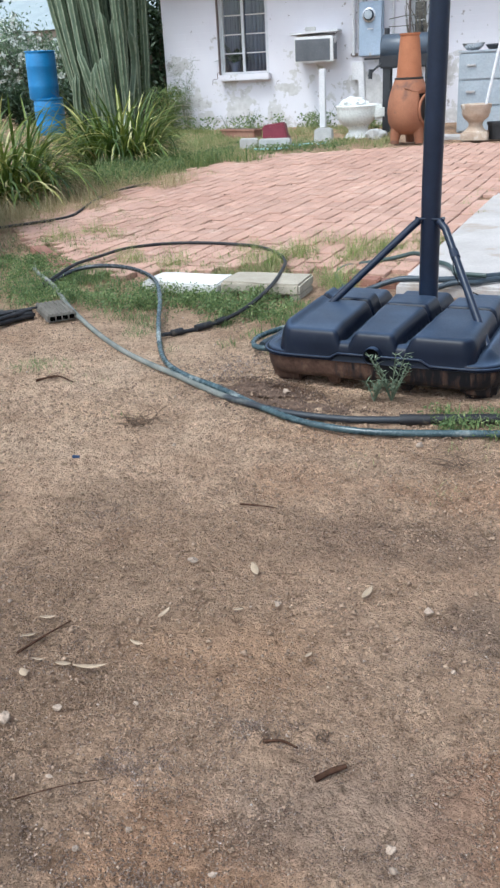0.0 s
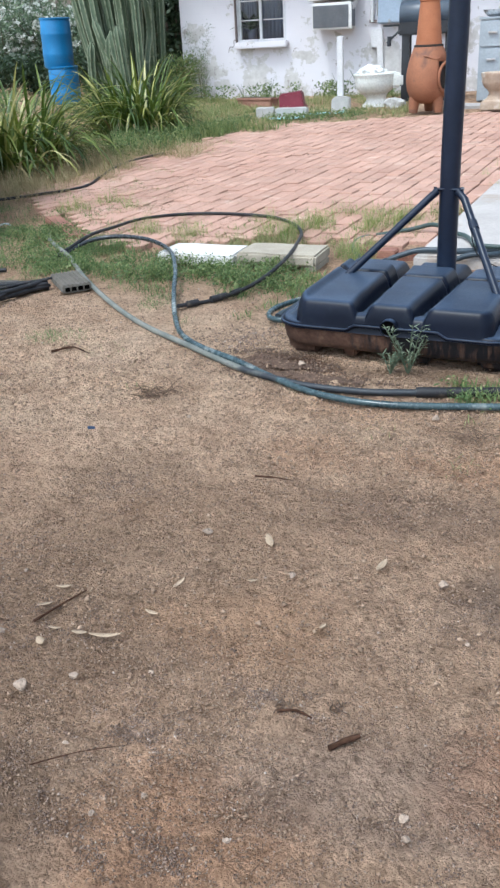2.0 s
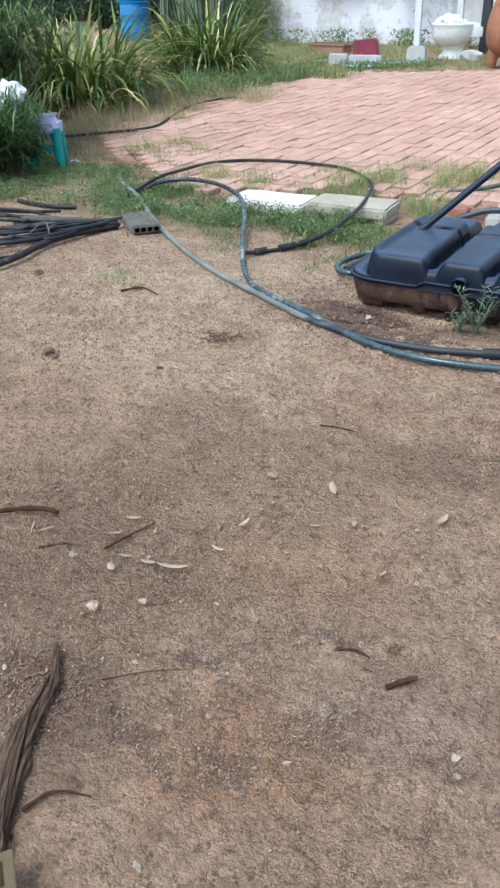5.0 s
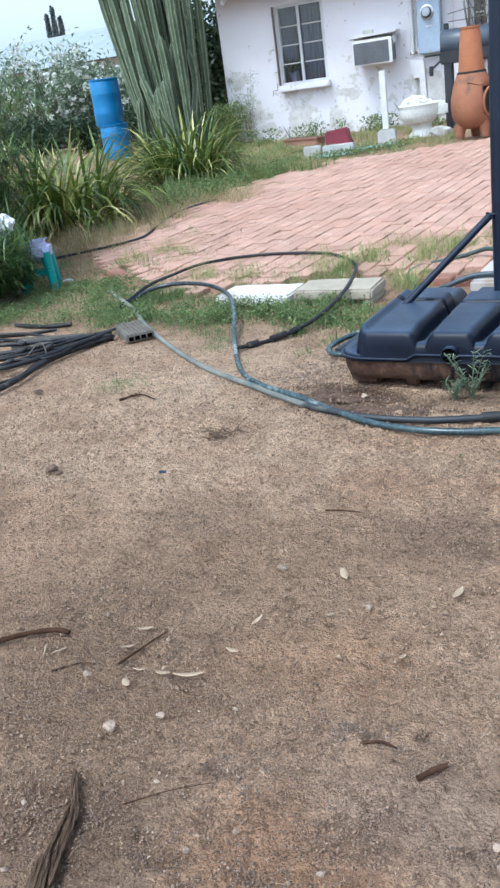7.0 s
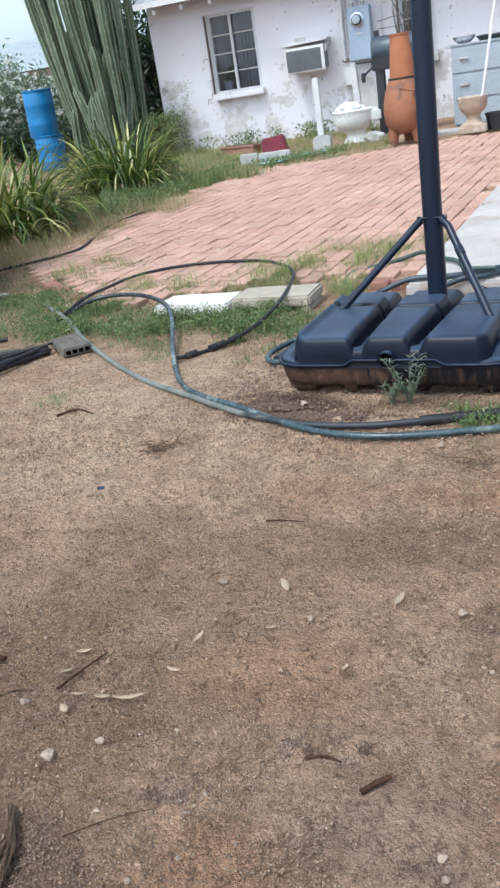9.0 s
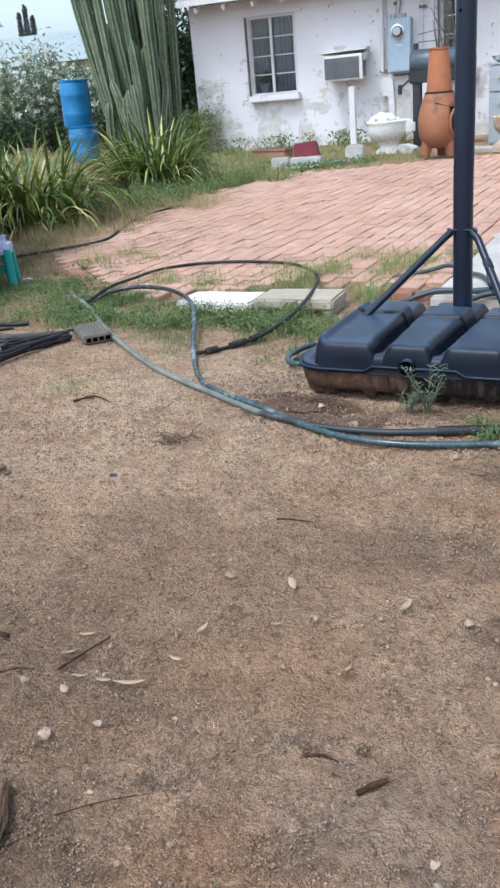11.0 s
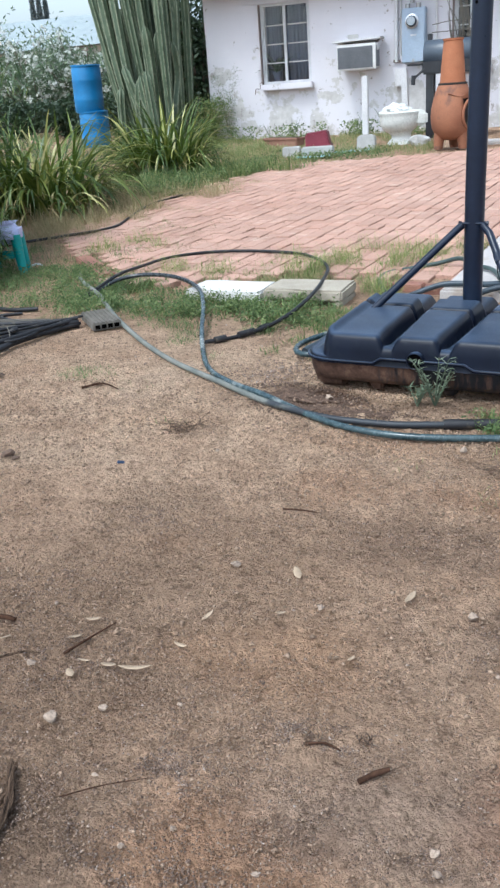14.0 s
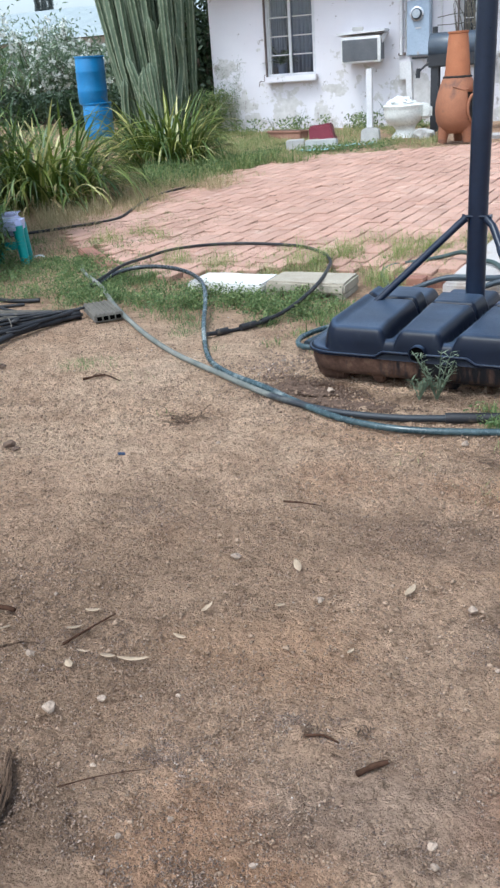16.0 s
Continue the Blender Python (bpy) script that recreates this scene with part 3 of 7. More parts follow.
def stuff_mesh(name, verts, faces, mat, label, category, parent=None):
    me = bpy.data.meshes.new(name)
    k = faces.shape[1]
    me.vertices.add(len(verts))
    me.vertices.foreach_set("co", np.asarray(verts, dtype=np.float32).ravel())
    me.loops.add(faces.size)
    me.loops.foreach_set("vertex_index", faces.astype(np.int32).ravel())
    me.polygons.add(len(faces))
    me.polygons.foreach_set("loop_start", np.arange(0, faces.size, k, dtype=np.int32))
    me.update(calc_edges=True)
    me.validate()
    me.materials.append(mat)
    ob = new(name, me)
    ob.parent = parent
    if parent is None:
        tagged(ob, label, category, kind="stuff")
    else:
        tagged(ob, label, kind="stuff")
    return ob


rng = np.random.default_rng(7)


def grass_patch(spots, hmin, hmax, width, mat, label, lean=0.7, name="grass"):
    """Blades in tufts; spots: rows of x, y, radius, count."""
    base, scale = [], []
    for x, y, r, count in spots:
        a, q = rng.uniform(0, 2 * np.pi, count), r * np.sqrt(rng.uniform(0, 1, count))
        px, py = x + q * np.cos(a), y + q * np.sin(a)
        base.append(np.stack([px, py, 0.012 * np.clip(py - 4.3, 0, 14.0) - 0.004], 1))
        scale.append(1.1 - 0.5 * q / max(r, 1e-6))
    base, scale = np.concatenate(base), np.concatenate(scale)
    n = len(base)
    v, f = ribbons(base, rng.uniform(0, 2 * np.pi, n), rng.uniform(hmin, hmax, n) * scale, np.full(n, width) * rng.uniform(0.6, 1.3, n),
                   rng.uniform(0.05, lean, n), rng.uniform(0.1, 1.3, n), 3)
    return stuff_mesh(name, v, f, mat, label, "grass")


def field_spots(x0, x1, y0, y1, tufts, rmin, rmax, cmin, cmax, keep=None):
    out = []
    while len(out) < tufts:
        x, y = rng.uniform(x0, x1), rng.uniform(y0, y1)
        if keep is None or keep(x, y):
            out.append((x, y, rng.uniform(rmin, rmax), int(rng.integers(cmin, cmax))))
    return out


def leaf_cloud(centres, size, spread=1.0, slim=0.35, droop=0.0):
    """Small pointed leaves round given places, each two folded triangles."""
    n = len(centres)
    d = rng.normal(0, 1, (n, 3))
    d[:, 2] -= droop
    d /= np.linalg.norm(d, axis=1)[:, None]
    s = np.cross(d, rng.normal(0, 1, (n, 3)))
    s /= np.linalg.norm(s, axis=1)[:, None]
    u = np.cross(d, s)
    L = (size * rng.uniform(0.6, 1.3, n))[:, None]
    a = centres
    b = centres + 0.45 * L * d + slim * 0.5 * L * s + 0.06 * L * u
    c = centres + L * d
    e = centres + 0.45 * L * d - slim * 0.5 * L * s + 0.06 * L * u
    v = np.stack([a, b, c, e], 1).reshape(-1, 3)
    f = np.arange(4 * n).reshape(-1, 4)
    return v, f


# ---- ground: one sheet to the horizon ----
def spaced(lo, hi, fine0, fine1, step, mid0, mid1, mid):
    a = list(np.arange(fine0, fine1, step))
    left, right = list(np.arange(mid0, fine0, mid)), list(np.arange(fine1, mid1, mid))
    far_l, far_r, d = [], [], mid
    x = mid0
    while x > lo:
        d *= 1.35
        x -= d
        far_l.append(x)
    x, d = right[-1], mid
    while x < hi:
        d *= 1.35
        x += d
        far_r.append(x)
    return far_l[::-1] + left + a + right + far_r


def build_ground():
    xs = spaced(-600, 600, -2.05, 0.5, 0.0075, -9.0, 5.0, 0.12)
    ys = spaced(-600, 900, 0.6, 3.2, 0.0075, -3.0, 18.0, 0.10)
    nx, ny = len(xs), len(ys)
    verts = []
    for y in ys:
        for x in xs:
            z = gz(x, y)
            near = -9 < x < 5 and -3 < y < 18
            if near:
                z += 0.010 * noise.noise((x * 1.3, y * 1.3, 0.3)) + 0.005 * noise.noise((x * 5, y * 5, 4.0))
                if -2.1 < x < 0.6 and 0.5 < y < 3.3:
                    z += 0.005 * noise.noise((x * 14, y * 14, 1.0)) + 0.012 * max(0.0, noise.noise((x * 26, y * 26, 9.0))) ** 1.4 + 0.010 * max(0.0, noise.noise((x * 52, y * 56, 3.0))) ** 1.2 - 0.007 * max(0.0, noise.noise((x * 40, y * 40, 6.0)))
            verts.append((x, y, z - 0.004))
    faces = [(j * nx + i, j * nx + i + 1, (j + 1) * nx + i + 1, (j + 1) * nx + i) for j in range(ny - 1) for i in range(nx - 1)]
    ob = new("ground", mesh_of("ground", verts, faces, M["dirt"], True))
    tagged(ob, "bare brown desert dirt with grit and reddish patches", "ground", kind="structure")


build_ground()

# ---- concrete slab beside the paving ----
slab = part("concrete_slab", box(3.4, 3.1, 0.12, (1.20, 5.80, -0.008), 0.012, (0, 0, -4.5)), M["slab"])
tagged(slab, "pale worn concrete slab beside the brick paving", "slab", kind="structure")

# ---- house ----
WY, TH = 14.5, 0.26
HX0, HX1, TOP = -6.13, 6.2, 2.34
WIN = (-5.175, -4.365, 0.94, 2.09)
WIN2 = (-2.17, -1.64, 1.02, 2.08)
house = tagged(empty("house", Matrix.Translation((0, WY, 0))), "small white painted block house with flaking walls", "house")


def wall_panel(x0, x1, z0, z1):
    return box(x1 - x0, TH, z1 - z0, ((x0 + x1) / 2, TH / 2, (z0 + z1) / 2))


def facade():
    bm = bmesh.new()
    xs = [HX0, WIN[0], WIN[1], WIN2[0], WIN2[1], HX1]

    def is_open(xm, zm):
        return any(w[0] < xm < w[1] and w[2] < zm < w[3] for w in (WIN, WIN2))
    zs = sorted(set([-0.2, WIN[2], WIN[3], WIN2[2], WIN2[3], TOP]))
    for y in (0.0, TH):
        for x0, x1 in zip(xs, xs[1:]):
            for z0, z1 in zip(zs, zs[1:]):
                if not is_open((x0 + x1) / 2, (z0 + z1) / 2):
                    bm.faces.new([bm.verts.new(c) for c in ((x0, y, z0), (x1, y, z0), (x1, y, z1), (x0, y, z1))])
    for x0, x1, z0, z1 in (WIN, WIN2, (HX0, HX1, -0.2, TOP)):
        for a, b in (((x0, z0), (x1, z0)), ((x1, z0), (x1, z1)), ((x1, z1), (x0, z1)), ((x0, z1), (x0, z0))):
            bm.faces.new([bm.verts.new(c) for c in ((a[0], 0, a[1]), (b[0], 0, b[1]), (b[0], TH, b[1]), (a[0], TH, a[1]))])
    bmesh.ops.remove_doubles(bm, verts=bm.verts, dist=0.0005)
    return bm


part("wall", facade(), M["wall"], house)
part("side_wall", box(TH, 6.0, TOP + 0.2, (HX0 + TH / 2, TH + 3.003, (TOP - 0.2) / 2)), M["wall"], house)
part("side_wall", box(TH, 6.0, TOP + 0.2, (HX1 - TH / 2, TH + 3.003, (TOP - 0.2) / 2)), M["wall"], house)
part("back_wall", box(HX1 - HX0, TH, TOP + 0.2, ((HX0 + HX1) / 2, TH * 1.5 + 6.006, (TOP - 0.2) / 2)), M["wall"], house)
part("room_floor", box(HX1 - HX0 - 0.6, 5.9, 0.05, ((HX0 + HX1) / 2, TH + 3.0, 0.2)), M["room"], house, "dim interior floor")
part("room_divider", box(HX1 - HX0 - 0.6, 0.06, TOP - 0.3, ((HX0 + HX1) / 2, TH + 2.2, 1.24)), M["room"], house, "dim interior partition")
part("room_ceiling", box(HX1 - HX0 - 0.02, 6.3, 0.05, ((HX0 + HX1) / 2, 3.15, TOP + 0.03)), M["room"], house)


def roof_plane():
    """Low roof that rises from the eave to a ridge along the house."""
    bm = bmesh.new()
    x0, x1 = HX0 - 0.01, HX1 + 0.16
    prof = [(-0.42, 2.40), (3.15, 3.92), (6.75, 2.40), (6.75, 2.33), (3.15, 3.84), (-0.42, 2.33)]
    a = [bm.verts.new((x0, y, z)) for y, z in prof]
    b = [bm.verts.new((x1, y, z)) for y, z in prof]
    bm.faces.new(a)
    bm.faces.new(b[::-1])
    for i in range(6):
        bm.faces.new((a[i], b[i], b[(i + 1) % 6], a[(i + 1) % 6]))
    return bm


roof = part("roof", roof_plane(), M["roofing"], house, "pale grey rolled roofing")
part("fascia", box(HX1 - HX0 + 0.18, 0.025, 0.085, ((HX0 + HX1) / 2 + 0.08, -0.436, 2.352), 0.004), M["white_paint"], house)
tail = box(0.05, 0.40, 0.075, (0, -0.212, 2.335), 0.006, (-23 * -1, 0, 0))
tail_ob = part("rafter_tail", tail, M["white_paint"], house)
tail_ob.location = (-5.85, 0, -0.015)
for k in range(1, 24):
    o = new("rafter_tail", tail_ob.data)
    o.parent = house
    o.location = (-5.85 + 0.47 * k, 0, -0.015)
for x0, s in ((HX0, 1), (HX1 - TH, 1)):
    bm = bmesh.new()
    a = [bm.verts.new((x0, y, z)) for y, z in ((0, TOP), (6.5, TOP), (3.15, 3.80))]
    b = [bm.verts.new((x0 + TH, y, z)) for y, z in ((0, TOP), (6.5, TOP), (3.15, 3.80))]
    bm.faces.new(a)
    bm.faces.new(b[::-1])
    for i in range(3):
        bm.faces.new((a[i], b[i], b[(i + 1) % 3], a[(i + 1) % 3]))
    part("gable", bm, M["wall"], house)


def window_unit(name, w, rows, label):
    """A steel casement: brown outer frame, white bars, panes one by one, a proud sill."""
    x0, x1, z0, z1 = w
    ob = tagged(empty(name, Matrix.Translation(((x0 + x1) / 2, WY, z0))), label, "window", kind="structure")
    W, H = x1 - x0, z1 - z0
    f = bmesh.new()
    for sx, sz, cx, cz in ((0.035, H, -W / 2 + 0.0175, H / 2), (0.035, H, W / 2 - 0.0175, H / 2), (W - 0.07, 0.035, 0, 0.0175), (W - 0.07, 0.035, 0, H - 0.0175)):
        box(sx, 0.06, sz, (cx, 0.05, cz), 0.004, bm=f)
    part("window_frame", f, M["window_paint"], ob)
    part("brick_mould", box(0.022, 0.05, H, (-W / 2 - 0.008, -0.012, H / 2), 0.004), M["rust_frame"], ob, "bare brown jamb strip")
    part("mullion", box(0.042, 0.045, H - 0.07, (-0.02, 0.055, H / 2), 0.005), M["window_paint"], ob, "white painted mullion")
    part("stile", box(0.02, 0.04, H - 0.07, (-W / 2 + 0.046, 0.058, H / 2), 0.003), M["window_paint"], ob)
    part("stile", box(0.02, 0.04, H - 0.07, (W / 2 - 0.046, 0.058, H / 2), 0.003), M["window_paint"], ob)
    lw, rw = W / 2 - 0.04 - 0.058, W / 2 - 0.056
    hh = (H - 0.07) / rows
    for i in range(rows):
        zc = 0.035 + hh * (i + 0.5)
        if i:
            part("glazing_bar", box(W / 2 - 0.08, 0.03, 0.016, (-W / 4 - 0.005, 0.06, 0.035 + hh * i), 0.003), M["window_paint"], ob)
            part("glazing_bar", box(W / 2 - 0.08, 0.03, 0.016, (W / 4 - 0.015, 0.06, 0.035 + hh * i), 0.003), M["window_paint"], ob)
        for cx in (-W / 4 - 0.005, W / 4 - 0.012):
            pane = part("pane", box(W / 2 - 0.07, 0.004, hh - 0.014, (cx, 0.066, zc)), M["glass"], ob)
            pane.visible_shadow = False
    part("window_sill", box(W + 0.03, 0.20, 0.095, (0.015, -0.02, -0.0475), 0.012), M["wall"], ob)
    part("lintel", box(W + 0.30, 0.03, 0.05, (-0.03, -0.012, H + 0.03), 0.006), M["wall"], ob)
    return ob


window_unit("window_1", WIN, 4, "steel casement window with white bars and dark panes")
window_unit("window_2", WIN2, 4, "dark casement window half hidden behind branches")


def curtain(x0, x1, z0, z1, y):
    bm = bmesh.new()
    n = 40
    lo = [bm.verts.new((x0 + (x1 - x0) * i / n, y + 0.03 * math.sin(i * 1.3) + 0.012 * math.sin(i * 2.9), z0)) for i in range(n + 1)]
    hi = [bm.verts.new((v.co.x, v.co.y, z1)) for v in lo]
    for i in range(n):
        bm.faces.new((lo[i], lo[i + 1], hi[i + 1], hi[i]))
    ob = part("curtain", bm, M["curtain"], None, smooth=True)
    md = ob.modifiers.new("thick", "SOLIDIFY")
    md.thickness = 0.004
    return tagged(ob, "grey pleated curtain hanging inside the window", "curtain")


curtain(-4.86, -4.35, 0.9, 2.15, WY + 0.36)
curtain(-5.3, -4.97, 0.9, 2.15, WY + 0.36)


def window_plant():
    ob = tagged(empty("potted_plant", Matrix.Translation((-5.0, WY + 0.20, 0.945))), "spiky dark houseplant in a grey pot on the inner sill", "plant")
    part("pot", lathe([(0.0, 0.0), (0.05, 0.0), (0.075, 0.15), (0.082, 0.15), (0.082, 0.175), (0.068, 0.175), (0.06, 0.14), (0.0, 0.14)], 20), M["curtain"], ob)
    n = 34
    v, f = ribbons(np.tile([[0, 0, 0.17]], (n, 1)), rng.uniform(0, 6.28, n), rng.uniform(0.28, 0.46, n), np.full(n, 0.075), rng.uniform(0.3, 1.3, n), rng.uniform(0.4, 1.4, n), 5, 0.3)
    stuff_mesh("foliage", v, f, M["dark_leaf"], "", "", ob)


window_plant()


# ---- air conditioner ----
def air_conditioner():
    ob = tagged(empty("air_conditioner", Matrix.Translation((-3.555, WY, 1.06))), "small window air conditioner with a dark grille set in the wall", "air conditioner")
    part("case", box(0.56, 0.42, 0.34, (0, -0.10, 0.17), 0.015), M["ac_white"], ob)
    part("bezel", box(0.60, 0.03, 0.36, (0, -0.325, 0.17), 0.01), M["ac_white"], ob)
    part("grille", box(0.535, 0.012, 0.295, (-0.015, -0.345, 0.165), 0.003), M["ac_dark"], ob, "dark slotted grille")
    s = part("slat", box(0.525, 0.008, 0.006, (-0.015, -0.353, 0.0), 0.001), M["ac_dark"], ob)
    s.location.z = 0.035
    for k in range(1, 13):
        o = new("slat", s.data)
        o.parent = ob
        o.location.z = 0.035 + 0.0215 * k
    part("side_panel", box(0.008, 0.25, 0.29, (0.284, -0.17, 0.17), 0.002), M["ac_dark"], ob, "dark vented side")
    part("top_board", box(0.74, 0.30, 0.035, (0.0, -0.20, 0.405), 0.006, (0, -1.5, 0)), M["white_paint"], ob, "peeling white board laid on top")
    part("shim", box(0.70, 0.05, 0.035, (0.0, -0.03, 0.372), 0.004), M["white_paint"], ob)
    part("controls", box(0.16, 0.03, 0.055, (-0.05, -0.30, 0.452), 0.006), M["concrete"], ob, "grey control strip")
    part("bracket", box(0.02, 0.30, 0.10, (0.315, -0.16, 0.34), 0.004, (20, 0, 0)), M["white_paint"], ob)


air_conditioner()


# ---- electric service ----
def meter_box():
    ob = tagged(empty("electric_meter_box", Matrix.Translation((-2.73, WY, 1.09))), "blue-grey steel electric meter box with a glass dial", "meter box")
    part("case", box(0.345, 0.16, 0.74, (0, -0.08, 0.37), 0.012), M["grey_metal"], ob)
    part("cover", box(0.325, 0.014, 0.70, (0, -0.167, 0.365), 0.005), M["grey_metal"], ob)
    col = lathe([(0.0, 0.0), (0.098, 0.0), (0.098, 0.02), (0.085, 0.028), (0.0, 0.028)], 28)
    bmesh.ops.rotate(col, cent=(0, 0, 0), matrix=Matrix.Rotation(radians(90), 3, "X"), verts=col.verts)
    bmesh.ops.translate(col, vec=(-0.02, -0.172, 0.56), verts=col.verts)
    collar = part("meter_collar", col, M["chrome"], ob, "dull metal ring", True)
    dial = lathe([(0.0, 0.05), (0.05, 0.046), (0.074, 0.03), (0.078, 0.0)], 28)
    bmesh.ops.rotate(dial, cent=(0, 0, 0), matrix=Matrix.Rotation(radians(90), 3, "X"), verts=dial.verts)
    bmesh.ops.translate(dial, vec=(-0.02, -0.20, 0.56), verts=dial.verts)
    part("dial_glass", dial, M["grill_lid"], ob, "dark domed meter glass", True)
    face = lathe([(0.0, 0.0), (0.058, -0.002), (0.06, -0.008)], 24)
    bmesh.ops.rotate(face, cent=(0, 0, 0), matrix=Matrix.Rotation(radians(90), 3, "X"), verts=face.verts)
    bmesh.ops.translate(face, vec=(-0.02, -0.256, 0.562), verts=face.verts)
    part("dial_face", face, M["cabinet"], ob, "pale round dial face")
    part("label", box(0.09, 0.004, 0.02, (0.0, -0.176, 0.375), 0.001), M["white_paint"], ob)
    part("latch", box(0.03, 0.02, 0.05, (0.0, -0.178, 0.03), 0.003), M["steel"], ob)
    for x in (-0.10, 0.06):
        part("hub", tube([(x, -0.08, 0.735), (x, -0.08, 0.80)], 0.035, 14), M["steel"], ob)


meter_box()


def wall_pipe(name, pts, r, mat, label, category, clamps=()):
    ob = tagged(empty(name, Matrix.Translation(pts[0])), label, category)
    o = Vector(pts[0])
    part("run", tube([Vector(p) - o for p in pts], r, 12), M[mat], ob, smooth=True)
    for x, z in clamps:
        part("clamp", box(0.11, 0.035, 0.04, Vector((x, WY - 0.03, z)) - o, 0.004), M["rust_frame"], ob, "rusty strap clamp")
    return ob


wall_pipe("conduit", [(-3.01, WY - 0.035, 1.12), (-3.01, WY - 0.035, 2.33)], 0.028, "white_paint", "white painted conduit up the wall", "conduit", ((-3.0, 1.13),))
wall_pipe("conduit", [(-2.94, WY - 0.02, 1.20), (-2.94, WY - 0.02, 2.33)], 0.012, "concrete", "thin grey conduit beside the meter box", "conduit")
wall_pipe("service_mast", [(-2.77, WY - 0.06, 1.90), (-2.75, WY - 0.05, 2.0), (-2.75, WY - 0.05, 2.33)], 0.03, "steel", "grey steel service mast above the meter box", "conduit", ((-2.77, 2.03),))
wall_pipe("conduit", [(-2.42, WY - 0.025, 1.25), (-2.42, WY - 0.025, 2.33)], 0.015, "white_paint", "thin white conduit with a rusty clamp", "conduit", ((-2.40, 1.95),))
wall_pipe("branch_cable", [(-2.42, WY - 0.03, 2.02), (-2.25, WY - 0.03, 1.90), (-2.2, WY - 0.03, 1.72)], 0.008, "white_paint", "white cable tacked across the wall", "cable")
jb = part("junction_box", box(0.16, 0.09, 0.25, (-2.945, WY - 0.045, 0.90), 0.008), M["white_paint"])
tagged(jb, "white painted junction box low on the wall", "junction box")
crack = part("wall_crack", tube(smooth_path([(-5.33, WY - 0.001, 0.80), (-5.31, WY - 0.001, 0.88), (-5.24, WY - 0.001, 0.885), (-5.235, WY - 0.001, 0.97), (-5.18, WY - 0.001, 0.975)], 0.02), 0.005, 5), M["rust_frame"])
tagged(crack, "stepped crack in the painted wall under the window", "crack", kind="structure")


# ---- grill, chiminea, planters and cabinet on the terrace ----
def barbecue():
    g = gz(0, 13.2)
    ob = tagged(empty("barbecue_grill", Matrix.Translation((-1.98, 13.2, g))), "dark barrel barbecue grill standing behind the chiminea", "barbecue")
    bowl = lathe([(0.0, -0.36), (0.17, -0.36), (0.185, -0.34), (0.185, 0.34), (0.17, 0.36), (0.0, 0.36)], 28)
    bmesh.ops.rotate(bowl, cent=(0, 0, 0), matrix=Matrix.Rotation(radians(90), 3, "Y"), verts=bowl.verts)
    bmesh.ops.translate(bowl, vec=(0, 0, 1.06), verts=bowl.verts)
    part("lid", bowl, M["grill_lid"], ob, "slate blue curved lid", True)
    part("firebox", box(0.74, 0.40, 0.16, (0, 0, 0.90), 0.02), M["grill"], ob)
    part("shelf", box(0.25, 0.36, 0.025, (-0.45, 0, 0.95), 0.004), M["grill"], ob)
    for x, y in ((-0.27, -0.15), (-0.27, 0.15), (0.30, -0.15), (0.30, 0.15)):
        part("leg", box(0.10 if y < 0 else 0.05, 0.03, 0.84, (x, y, 0.42), 0.004), M["grill"], ob)
    part("lower_shelf", box(0.60, 0.30, 0.02, (0.015, 0, 0.16), 0.004), M["grill"], ob)
    part("handle", tube([(-0.30, -0.17, 0.92), (-0.44, -0.24, 0.80), (-0.50, -0.26, 0.74)], 0.014, 8), M["grill"], ob, "drooping black handle")
    part("handle_grip", tube([(-0.47, -0.25, 0.82), (-0.475, -0.25, 0.70)], 0.028, 10), M["grill"], ob)
    part("chimney", tube([(-0.30, 0.02, 1.20), (-0.30, 0.02, 1.32)], 0.035, 12), M["grill"], ob)


barbecue()


